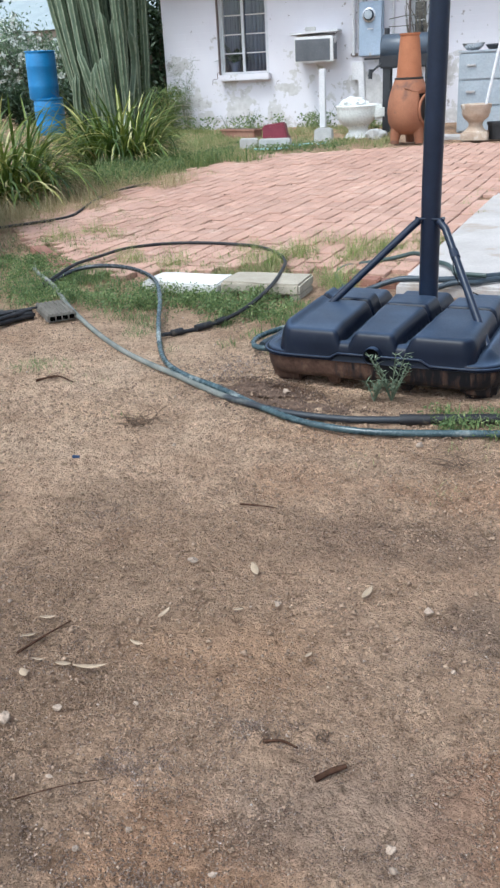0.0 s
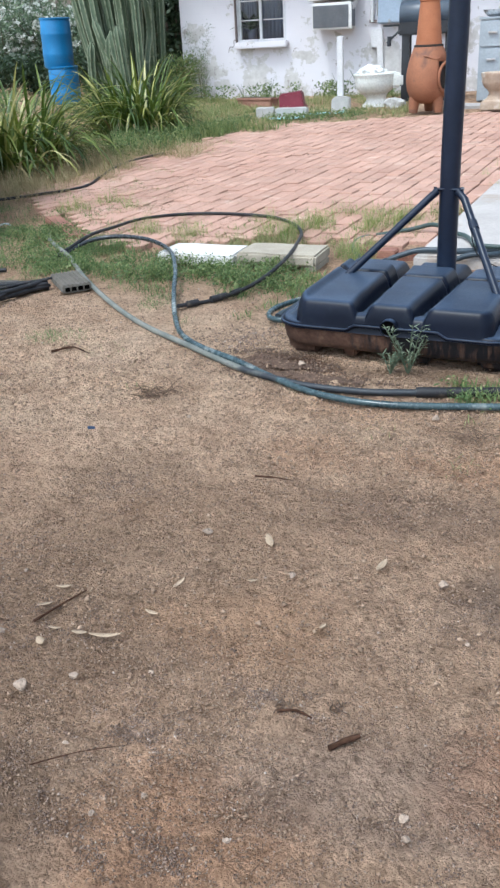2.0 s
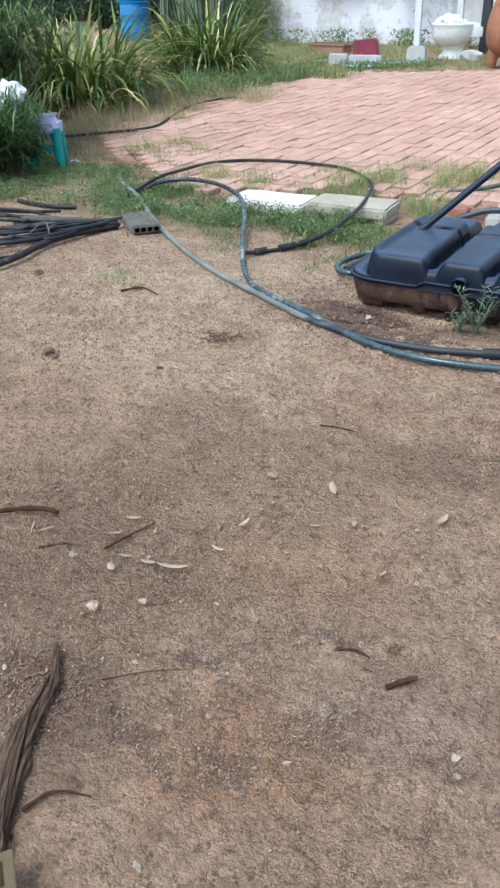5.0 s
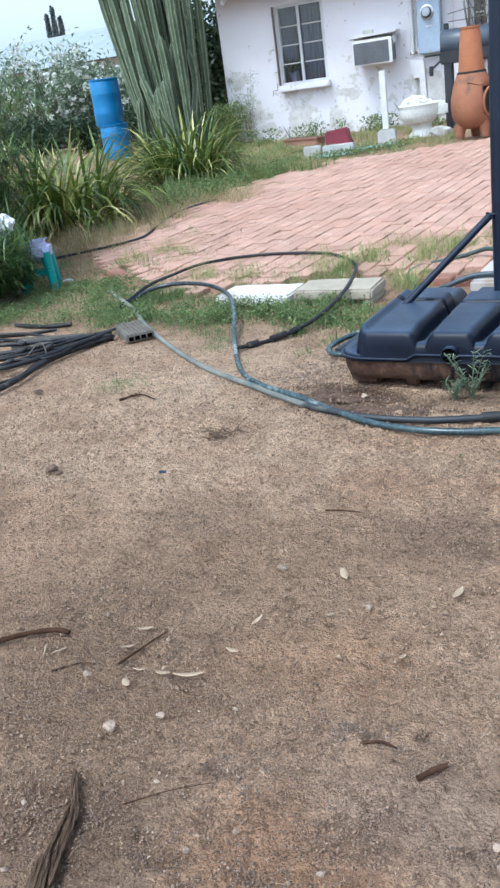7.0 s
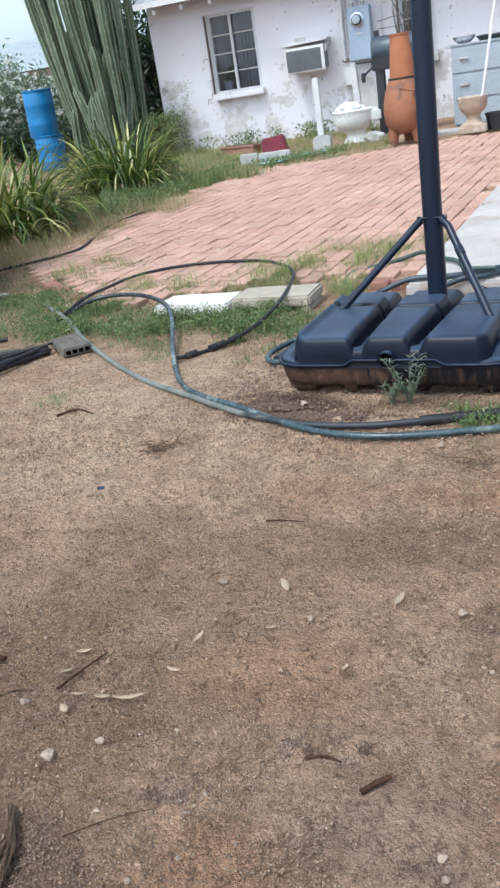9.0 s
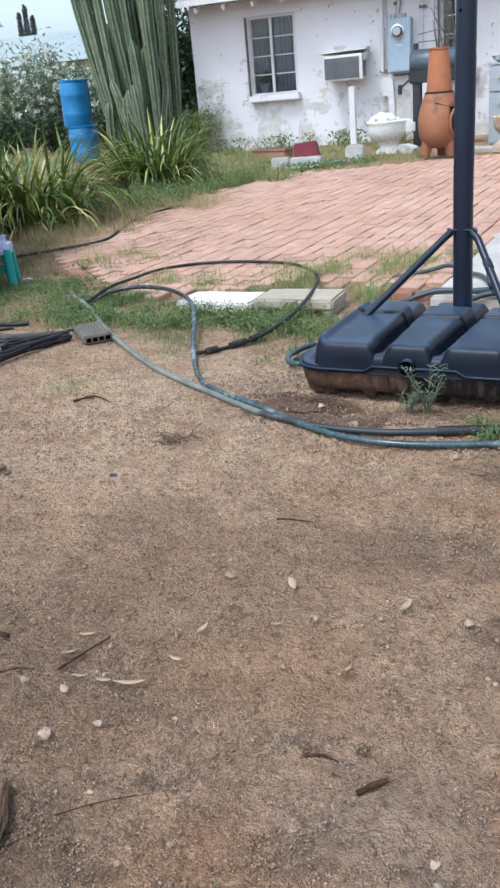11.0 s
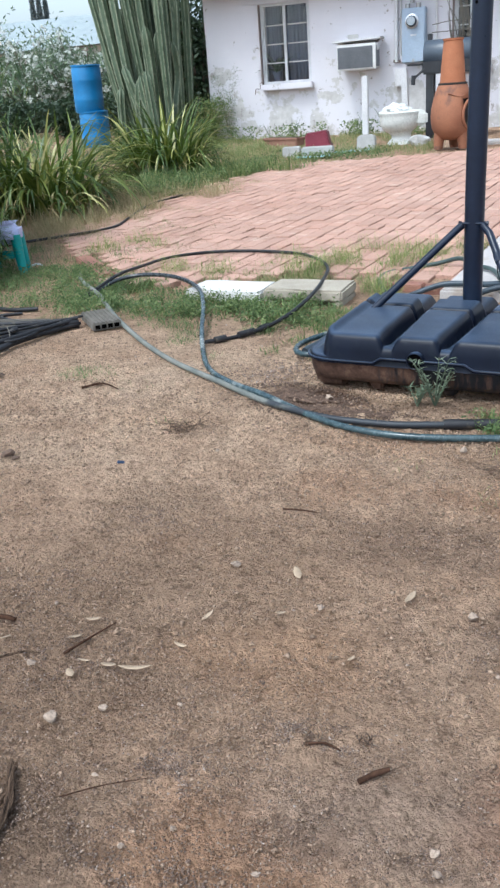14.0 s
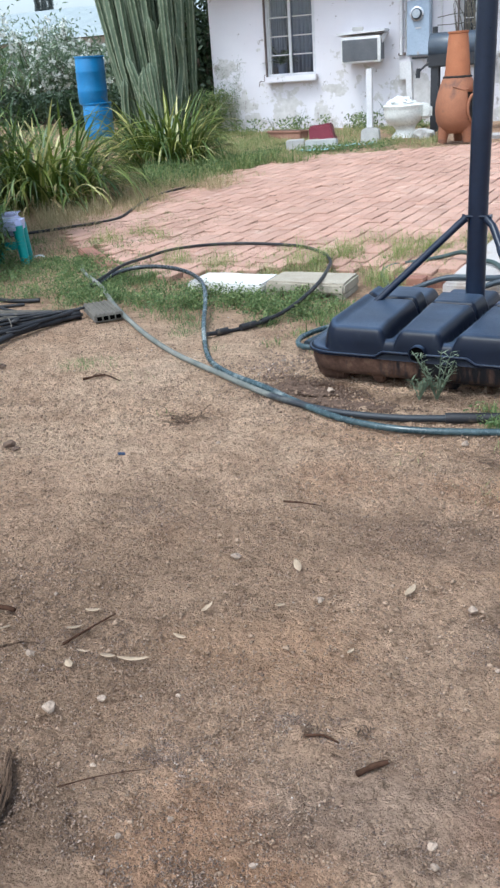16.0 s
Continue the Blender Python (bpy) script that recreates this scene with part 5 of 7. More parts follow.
    pole = part("pole", tube([(px, py, 0.12), (px, py, 0.6), (px + 0.006, py, 1.075)], 0.0362, 32), M["pole"], ob, smooth=True)
    part("upper_pole", tube([(px + 0.006, py, 1.075), (px + 0.012, py, 1.5), (px + 0.03, py, 2.7)], 0.0354, 32), M["pole"], ob, smooth=True)
    # Black disc on the pole for the shade in a small hole.
    part("bolt_hole", tube([(px - 0.004, py - 0.0366, 1.215), (px - 0.004, py - 0.030, 1.215)], 0.005, 10), M["hole_shade"], pole)
    for x1, y1, z1 in ((-0.300, 0.0, 0.185), (0.338, -0.195, 0.135)):
        s = math.copysign(1, x1)
        brace = part("brace", tube([(px + s * 0.036, py - 0.03, 0.485), (px + s * 0.065, py - 0.04, 0.458), (x1, y1, z1)], 0.0138, 14), M["pole"], ob, smooth=True)
        part("brace_tip", box(0.014, 0.011, 0.030, (px + s * 0.040, py - 0.03, 0.486), 0.004, (0, s * 40, 0)), M["pole"], brace)
    part("bolt", tube([(px - 0.042, py - 0.03, 0.49), (px + 0.056, py - 0.03, 0.49)], 0.005, 8), M["pole"], ob)
    part("nut", tube([(px + 0.05, py - 0.03, 0.49), (px + 0.058, py - 0.03, 0.49)], 0.010, 6), M["pole"], ob)
    part("clamp", tube([(0.148, 0.095, 0.394), (0.164, 0.071, 0.372)], 0.0165, 14), M["pole"], ob)
    part("wire", tube(smooth_path([(0.150, 0.09, 0.385), (0.150, 0.10, 0.33), (0.175, 0.13, 0.26), (0.235, 0.15, 0.225)], 0.02), 0.0022, 6), M["hose_black"], ob)


hoop_stand()


# ---- hoses ----
def hose(pts, r, mat, label, name="garden_hose", z=0.0):
    p = [(x, y, gz(x, y) + r + (q[0] if q else z)) for x, y, *q in pts]
    bm = tube(smooth_path(p, 0.035), r, 10)
    ob = part(name, bm, M[mat], None, smooth=True)
    return tagged(ob, label, "hose")


H1 = [(0.75, 2.95), (0.35, 2.80), (-0.08, 2.72), (-0.38, 2.67), (-0.56, 2.69), (-0.68, 2.74), (-0.82, 2.83), (-0.97, 2.92, 0.012), (-1.14, 3.03, 0.01), (-1.29, 3.19), (-1.41, 3.40), (-1.53, 3.66, 0.02), (-1.64, 3.93, 0.05),
      (-1.77, 4.18, 0.07), (-1.92, 4.34, 0.08), (-2.08, 4.44, 0.08), (-2.26, 4.49, 0.07), (-2.38, 4.43, 0.055), (-2.45, 4.30, 0.02), (-2.50, 4.20, 0.0)]
hose(H1, 0.0112, "hose_loop", "faded teal garden hose snaking over the dirt")
H2 = [(-2.85, 4.80), (-2.72, 4.60, 0.01), (-2.36, 4.19, 0.032), (-2.09, 3.87, 0.012), (-1.76, 3.52), (-1.48, 3.26), (-1.20, 3.06), (-0.95, 2.885), (-0.77, 2.80), (-0.65, 2.765), (-0.48, 2.755),
      (-0.36, 2.775), (-0.23, 2.80), (-0.09, 2.83), (0.35, 2.93), (0.8, 3.05)]
faded = hose(H2, 0.0113, "hose_faded", "garden hose bleached pale at one end, black at the other")
part("sleeve", tube(smooth_path([(-0.325, 2.78, 0.013), (-0.23, 2.80, 0.013), (-0.09, 2.83, 0.013), (0.13, 2.88, 0.013), (0.35, 2.93, 0.013)], 0.03), lambda u: 0.0165 * (1 + 0.05 * math.sin(40 * u)), 12), M["hose_black"], faded, "thick black rubber sleeve", True)
H3 = [(-1.44, 3.50, 0.014), (-1.40, 3.59), (-1.34, 3.66), (-1.28, 3.73, 0.01), (-1.22, 3.80, 0.03), (-1.175, 3.92, 0.055), (-1.165, 4.17, 0.075), (-1.23, 4.57, 0.06), (-1.30, 4.84, 0.04), (-1.41, 5.07, 0.03), (-1.59, 5.27, 0.025),
      (-1.80, 5.34, 0.025), (-2.03, 5.36, 0.025), (-2.25, 5.31, 0.025), (-2.41, 5.14, 0.03), (-2.43, 4.86, 0.045), (-2.40, 4.50, 0.075), (-2.44, 4.32, 0.04), (-2.49, 4.20, 0.01)]
loop_hose = hose(H3, 0.0092, "hose_black", "dark hose looping over the brick edge")
for a, b in (((-1.42, 3.545), (-1.385, 3.585)), ((-1.345, 3.635), (-1.30, 3.705)), ((-1.285, 3.735), (-1.268, 3.79))):
    part("sleeve", tube([(a[0], a[1], 0.018), (b[0], b[1], 0.018)], 0.0145, 12), M["hose_black"], loop_hose, "black rubber sleeve", True)
hose([(-0.99, 3.46), (-0.985, 3.50), (-0.965, 3.57), (-0.955, 3.66), (-0.935, 3.80), (-0.905, 3.93), (-0.862, 4.10), (-0.832, 4.255), (-0.789, 4.33), (-0.742, 4.385, 0.01), (-0.60, 4.43, 0.052), (-0.43, 4.437, 0.052), (-0.34, 4.456, 0.052),
      (-0.231, 4.51, 0.052), (-0.166, 4.543, 0.052), (0.3, 4.75, 0.052)], 0.0135, "hose_dark", "dark teal hose running behind the hoop base")
hose([(-0.52, 4.25, 0.0), (-0.44, 4.32, 0.03), (-0.342, 4.36, 0.056), (-0.274, 4.365, 0.056), (-0.223, 4.394, 0.056), (-0.161, 4.451, 0.056), (0.3, 4.65, 0.056)], 0.0135, "hose_dark", "dark teal hose lying across the front of the concrete slab")
hose([(-0.85, 3.42), (-0.94, 3.385), (-1.005, 3.41), (-1.03, 3.50), (-1.0, 3.61), (-0.94, 3.71), (-0.84, 3.86)], 0.0115, "hose_teal", "bend of teal hose beside the hoop base", z=0.012)
hose([(-0.80, 4.30), (-0.868, 4.424), (-0.917, 4.533), (-0.965, 4.648), (-0.99, 4.762), (-0.981, 4.88), (-0.935, 4.943), (-0.83, 4.987, 0.01), (-0.723, 5.026, 0.025), (-0.62, 5.0, 0.055), (-0.53, 4.90, 0.055), (-0.475, 4.804, 0.055), (-0.43, 4.765, 0.055), (-0.391, 4.688, 0.055),
      (-0.36, 4.574, 0.06), (-0.335, 4.43, 0.085), (-0.2, 4.40, 0.085)], 0.0115, "hose_green", "dark green hose looped onto the concrete slab")
hose([(-3.95, 5.62), (-3.82, 5.76), (-3.65, 5.96), (-3.50, 6.14), (-3.45, 6.34), (-3.55, 6.75), (-3.66, 7.16), (-3.70, 7.45), (-3.66, 7.78), (-3.58, 8.05)], 0.0105, "hose_black", "dark hose along the grassy edge of the paving", z=0.02)
coil = [[(-3.1, 2.85), (-2.6, 3.02), (-2.44, 3.08), (-2.37, 3.18), (-2.40, 3.42), (-2.32, 3.56), (-2.24, 3.70)],
        [(-3.2, 3.55), (-2.93, 3.67), (-2.61, 3.72), (-2.29, 3.71), (-2.2, 3.74)],
        [(-3.1, 3.25), (-2.68, 3.36), (-2.55, 3.44), (-2.40, 3.58), (-2.24, 3.69)],
        [(-2.95, 3.0), (-2.53, 3.17), (-2.42, 3.24), (-2.33, 3.40), (-2.22, 3.72)],
        [(-3.0, 3.10), (-2.62, 3.27), (-2.45, 3.40), (-2.30, 3.62), (-2.2, 3.76)],
        [(-3.3, 3.75), (-3.0, 3.80), (-2.8, 3.84), (-2.66, 3.92)]]
for k in range(7):
    s = 0.10 * k
    coil.append([(-3.2, 2.9 + s + 0.10 * rng.normal()), (-2.85 + 0.10 * rng.normal(), 3.02 + s + 0.06 * rng.normal()), (-2.6, 3.14 + 0.8 * s + 0.07 * rng.normal()), (-2.42 + 0.05 * rng.normal(), 3.34 + 0.45 * s + 0.05 * rng.normal()), (-2.28, 3.60 + 0.2 * s), (-2.2, 3.72)])
coil.append([(-3.05, 3.70), (-2.85, 3.74), (-2.70, 3.74), (-2.55, 3.68), (-2.42, 3.62)])
coil.append([(-3.1, 3.42), (-2.8, 3.50), (-2.6, 3.54), (-2.42, 3.60), (-2.26, 3.66)])
coil.append([(-3.0, 4.02), (-2.85, 3.98), (-2.72, 3.97), (-2.62, 4.0)])
fat = hose([(-2.62, 2.45), (-2.42, 2.72), (-2.335, 2.92), (-2.315, 3.12), (-2.335, 3.30), (-2.31, 3.46), (-2.25, 3.62)], 0.0135, "hose_black", "thick dusty black hose at the edge of the tubing", z=0.008)
for x, y, a in ((-2.62, 3.30, 20), (-2.50, 3.42, 35), (-2.70, 3.18, 15), (-2.45, 3.25, 40), (-2.58, 3.52, 10), (-2.38, 3.46, 50)):
    e = part("emitter", lathe([(0.0, -0.02), (0.008, -0.02), (0.013, -0.006), (0.013, 0.006), (0.008, 0.02), (0.0, 0.02)], 12), M["hose_black"], None, smooth=True)
    e.matrix_world = Matrix.Translation((x, y, 0.055)) @ Matrix.Rotation(radians(a), 4, "Z") @ Matrix.Rotation(radians(80), 4, "Y")
    tagged(e, "black plastic drip emitter on the tubing", "emitter", "drip emitters")
for k, c in enumerate(coil):
    hose(c, 0.0065 + 0.0014 * (k % 4), "hose_black", "black irrigation tubing lying in a loose bundle", "irrigation_tube", z=0.010 * (k % 5))
part_c = tube(smooth_path([(-2.43, 3.36, 0.05), (-2.40, 3.42, 0.09), (-2.36, 3.40, 0.06), (-2.33, 3.34, 0.01), (-2.34, 3.26, 0.005)], 0.02), 0.0025, 6)
tagged(part("wire", part_c, M["weathered"]), "loop of thin wire over the black tubing", "wire")


# ---- boards and blocks by the paving ----
def deck_board(x, y, turn, L, label):
    ob = tagged(empty("deck_board", Matrix.Translation((x, y, gz(x, y) + 0.005)) @ Matrix.Rotation(radians(turn), 4, "Z")), label, "board")
    part("body", box(L, 0.135, 0.036, (0, 0, 0.018), 0.004), M["weathered"], ob)
    for k in range(7):
        part("ridge", box(L - 0.01, 0.009, 0.006, (0, -0.057 + 0.019 * k, 0.038), 0.002), M["weathered"], ob)
    # Black plates on the board's end paint the shade of its hollows.
    for k in range(4):
        part("end_cavity", box(0.004, 0.022, 0.018, (L / 2 + 0.001, -0.045 + 0.03 * k, 0.018)), M["hole_shade"], ob)
    return ob


deck_board(-2.12, 3.79, -47, 0.27, "short grooved grey deck board lying on the dirt")
deck_board(-2.50, 3.62, 8, 0.34, "grey deck board under the black tubing")


def cap_block(x, y, turn, L, mat, label):
    ob = tagged(empty("concrete_block", Matrix.Translation((x, y, 0.0)) @ Matrix.Rotation(radians(turn), 4, "Z")), label, "block")
    bm = box(L, 0.23, 0.055, (0, 0, 0.034 if mat == "white_block" else 0.050), 0.010)
    bmesh.ops.subdivide_edges(bm, edges=bm.edges, cuts=3, use_grid_fill=True)
    for v in bm.verts:
        v.co += Vector((0.004 * noise.noise(v.co * 14), 0.008 * noise.noise(v.co * 11 + Vector((5, x * 9, 0))), 0.004 * noise.noise(v.co * 9)))
    part("body", bm, M[mat], ob)
    for k in (-1, 1) if mat == "tan_block" else ():
        part("web", box(0.05, 0.215, 0.036, (k * (L / 2 - 0.028), 0, 0.010), 0.006), M[mat], ob)
    return ob


cap_block(-1.675, 4.36, -4, 0.42, "white_block", "whitewashed concrete block edging the paving")
cap_block(-1.245, 4.345, -3, 0.41, "tan_block", "tan concrete block with a chipped hollow edge")
bm = box(0.74, 0.10, 0.07, (0, 0, 0.010), 0.008)
edge_b = part("edging_beam", bm, M["old_brick"])
edge_b.matrix_world = Matrix.Translation((-2.84, 4.96, 0.0)) @ Matrix.Rotation(radians(-47), 4, "Z")
tagged(edge_b, "dark red edging piece along the paving corner", "edging", kind="structure")
for k, (x, y, a) in enumerate(((-1.83, 4.56, -2), (-1.60, 4.53, 4), (-1.38, 4.52, -3), (-0.82, 4.58, -6), (-0.62, 4.55, 8))):
    b = part("edging_brick", box(0.19, 0.09, 0.06, (0, 0, 0.002), 0.006), M["old_brick"])
    b.matrix_world = Matrix.Translation((x, y, gz(x, y))) @ Matrix.Rotation(radians(a), 4, "Z")
    tagged(b, "dark red brick edging the front of the paving", "brick", "edging bricks")


# ---- stool and bush at the shady corner ----
def stool():
    ob = tagged(empty("step_stool", Matrix.Translation((-3.385, 4.84, gz(0, 5))) @ Matrix.Rotation(radians(25), 4, "Z") @ Matrix.Diagonal((1.0, 0.95, 0.97, 1))), "child's plastic stool with a lavender seat and teal legs", "stool")
    bm = box(0.21, 0.19, 0.13, (0, 0, 0.255), 0.035, seg=3)
    part("seat", bm, M["lavender"], ob, "lavender plastic seat", True)
    for k in range(4):
        part("seat_rib", box(0.17, 0.012, 0.006, (0, -0.075 + 0.05 * k, 0.322), 0.003), M["lavender"], ob)
    for x in (-0.075, 0.075):
        for y in (-0.06, 0.06):
            part("leg", tube([(x, y, 0.25), (x * 1.25, y * 1.25, 0.0)], lambda u: 0.034 - 0.008 * u, 12), M["teal_plastic"], ob, "teal plastic leg", True)
    part("brace", box(0.15, 0.02, 0.05, (0, -0.07, 0.13), 0.008), M["teal_plastic"], ob, "teal plastic crosspiece")


stool()


def teal_bin():
    ob = tagged(empty("plastic_bin", Matrix.Translation((-3.68, 4.72, gz(0, 5)))), "teal plastic bin half hidden in the bush", "bin")
    part("body", lathe([(0.0, 0.0), (0.13, 0.0), (0.17, 0.30), (0.185, 0.30), (0.185, 0.325), (0.16, 0.325), (0.125, 0.02), (0.0, 0.02)], 28), M["teal_plastic"], ob, smooth=True)
    part("handle", tube([(0.18 * math.cos(t), -0.02, 0.31 + 0.05 * math.sin(t)) for t in np.linspace(0, math.pi, 16)], 0.006, 8), M["steel"], ob)


teal_bin()


def white_bundle():
    bm = bmesh.new()
    bmesh.ops.create_icosphere(bm, subdivisions=4, radius=1.0)
    for v in bm.verts:
        k = 1 + 0.28 * noise.noise(v.co * 2.2) + 0.14 * noise.noise(v.co * 6 + Vector((4, 1, 2))) + 0.06 * noise.noise(v.co * 14)
        v.co = Vector((v.co.x * 0.125 * k, v.co.y * 0.11 * k, max(v.co.z, -0.8) * 0.095 * k))
    ob = part("plastic_bag", bm, M["white_soft"], None)
    ob.matrix_world = Matrix.Translation((-3.57, 4.78, gz(0, 5) + 0.43)) @ Matrix.Scale(0.78, 4)
    return tagged(ob, "crumpled white plastic bag on the teal bin", "bag")


white_bundle()
bit = part("plastic_scrap", tube(smooth_path([(0, 0, 0), (0.05, 0.0, 0.012), (0.09, 0.02, 0.02), (0.10, 0.05, 0.005)], 0.015), 0.006, 8), M["white_soft"])
bit.matrix_world = Matrix.Translation((-3.37, 4.97, gz(0, 5) + 0.008))
tagged(bit, "curled white plastic scrap on the dirt", "litter")


def feathery_bush(x, y, r, h, stems, label):
    g = gz(x, y)
    ob = tagged(empty("feathery_shrub", Matrix.Translation((x, y, g))), label, "shrub")
    sb = bmesh.new()
    cs = []
    for k in range(stems):
        a, q = rng.uniform(0, 6.28), r * 0.35 * math.sqrt(rng.uniform(0, 1))
        bx, by = q * math.cos(a), q * math.sin(a)
        L, out = h * rng.uniform(0.45, 1.05), r * rng.uniform(0.25, 1.0)
        a2 = a + rng.normal() * 0.5
        pts = [(bx, by, 0), (bx + 0.3 * out * math.cos(a2), by + 0.3 * out * math.sin(a2), 0.55 * L), (bx + 0.75 * out * math.cos(a2), by + 0.75 * out * math.sin(a2), 0.9 * L), (bx + out * math.cos(a2), by + out * math.sin(a2), L * rng.uniform(0.75, 1.0))]
        sp = smooth_path(pts, 0.05)
        tube(sp, lambda u: 0.005 - 0.0035 * u, 4, sb)
        for s in sp[2:]:
            for _ in range(5):
                cs.append((s.x + rng.normal() * 0.025, s.y + rng.normal() * 0.025, s.z + rng.normal() * 0.025))
    part("stems", sb, M["bark"], ob)["kind"] = "stuff"
    cs = np.array(cs)
    n = len(cs)
    v, f = ribbons(cs, rng.uniform(0, 6.28, n), rng.uniform(0.08, 0.19, n), np.full(n, 0.011), rng.uniform(0.4, 1.7, n), rng.uniform(0.2, 1.1, n), 3)
    stuff_mesh("foliage", v, f, M["feather"], "fine feathery leaves", "", ob)


feathery_bush(-3.63, 4.48, 0.34, 0.40, 210, "feathery green shrub overgrowing the stool")
feathery_bush(-3.50, 4.56, 0.20, 0.25, 110, "low feathery green shrub before the stool's legs")
feathery_bush(-4.0, 4.95, 0.45, 0.9, 120, "feathery green shrub behind the teal bin")
feathery_bush(-4.40, 5.25, 0.75, 1.3, 170, "tall feathery green shrub at the yard's edge")


# ---- strap-leaved clumps ----
def leaf_mesh(name, L, w, tilt, bend, mat, twist=0.0):
    v, f = ribbons(np.zeros((1, 3)), np.zeros(1), np.array([L]), np.array([w]), np.array([tilt]), np.array([bend]), 9, 0.45, 0.93)
    return mesh_of(name, v, f, M[mat], True)


LEAVES = [leaf_mesh("leaf", L, w, t, b, m) for L, w, t, b, m in (
    (0.88, 0.030, 0.08, 1.0, "strap"), (0.86, 0.030, 0.2, 1.9, "strap"), (0.9, 0.028, 0.3, 2.5, "strap"), (0.72, 0.030, 0.35, 1.5, "strap"),
    (0.72, 0.028, 0.5, 2.1, "strap"), (0.82, 0.028, 0.2, 3.7, "strap"), (0.95, 0.030, 0.15, 1.7, "strap"), (0.62, 0.028, 0.7, 1.9, "strap"),
    (0.62, 0.024, 0.5, 2.2, "strap_dry"), (0.5, 0.022, 0.8, 1.9, "strap_dry"))]


def strap_clump(x, y, r, scale, count, dry, label):
    ob = tagged(empty("strap_leaf_plant", Matrix.Translation((x, y, gz(x, y) - 0.01))), label, "plant")
    for k in range(count):
        i = int(rng.integers(8, 10)) if rng.uniform() < dry else int(rng.integers(0, 8))
        a, q = rng.uniform(0, 2 * math.pi), r * math.sqrt(rng.uniform(0, 1))
        o = new("leaf", LEAVES[i])
        o.parent = ob
        s = scale * rng.uniform(0.72, 1.12) * (1.0 if i < 8 else 0.9)
        o.matrix_local = Matrix.Translation((q * math.cos(a), q * math.sin(a), 0)) @ Matrix.Rotation(a + rng.normal() * 0.7, 4, "Z") @ Matrix.Rotation(rng.normal() * 0.12, 4, "Y") @ Matrix.Scale(s, 4)


strap_clump(-4.62, 9.55, 0.42, 1.04, 500, 0.14, "arching clump of green strap leaves with pale tips")
strap_clump(-4.66, 7.15, 0.52, 1.10, 640, 0.2, "dense clump of green strap leaves with dry brown ones")
strap_clump(-5.25, 6.35, 0.3, 0.95, 190, 0.15, "clump of strap leaves beside the shrubs")


# ---- organ pipe cactus ----
def cactus():
    ob = tagged(empty("columnar_cactus", Matrix.Translation((-7.0, 14.0, gz(0, 14.0)))), "tall many-stemmed green columnar cactus with deep ribs", "cactus")

    def stem(path, r, ribs, name="stem"):
        bm = bmesh.new()
        sp = smooth_path(path, 0.09)
        seg = ribs * 6
        rings = []
        n = len(sp)
        spin = rng.uniform(0, 6)
        for i, q in enumerate(sp):
            u = i / (n - 1)
            top = (n - 1 - i) * 0.09
            rr = r * (0.72 + 0.28 * min(1, u * 3)) * min(1.0, math.sqrt(max(0.0, top + 0.004) / (r * 1.6)))
            rr *= 1 + 0.05 * noise.noise((i * 0.35, r * 50, path[0][0] * 9))
            rings.append([bm.verts.new(q + Vector((math.cos(a + spin), math.sin(a + spin), 0)) * rr * (1 + 0.20 * math.cos(a * ribs))) for a in (2 * math.pi * k / seg for k in range(seg))])
        for a, b in zip(rings, rings[1:]):
            for i in range(seg):
                bm.faces.new((a[i], a[(i + 1) % seg], b[(i + 1) % seg], b[i]))
        bm.faces.new(rings[-1])
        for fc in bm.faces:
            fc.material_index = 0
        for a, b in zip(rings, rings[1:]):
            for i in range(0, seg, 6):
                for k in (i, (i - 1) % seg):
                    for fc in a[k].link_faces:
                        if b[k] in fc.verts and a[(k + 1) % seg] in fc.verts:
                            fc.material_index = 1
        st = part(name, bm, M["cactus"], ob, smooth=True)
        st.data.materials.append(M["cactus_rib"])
        return st
    cols = 32
    for k in range(cols):
        f = (k + 0.5) / cols
        x0 = -0.27 + 0.85 * f + rng.normal() * 0.05
        lean = -0.62 + 0.80 * f + 0.06 * rng.normal()
        y0 = rng.uniform(-0.45, 0.55)
        H = rng.uniform(2.7, 3.9) if k % 4 else rng.uniform(1.4, 2.3)
        if k < 3:
            H = rng.uniform(2.1, 2.6)
        dx = lean * H / 2.6
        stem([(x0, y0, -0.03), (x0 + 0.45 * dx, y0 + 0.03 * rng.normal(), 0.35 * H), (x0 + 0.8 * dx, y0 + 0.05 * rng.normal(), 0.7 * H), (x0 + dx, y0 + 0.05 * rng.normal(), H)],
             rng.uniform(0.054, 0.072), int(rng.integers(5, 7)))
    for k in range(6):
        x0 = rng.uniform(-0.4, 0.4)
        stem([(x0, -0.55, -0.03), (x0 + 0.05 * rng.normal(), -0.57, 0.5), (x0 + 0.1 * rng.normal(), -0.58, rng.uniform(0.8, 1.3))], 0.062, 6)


cactus()


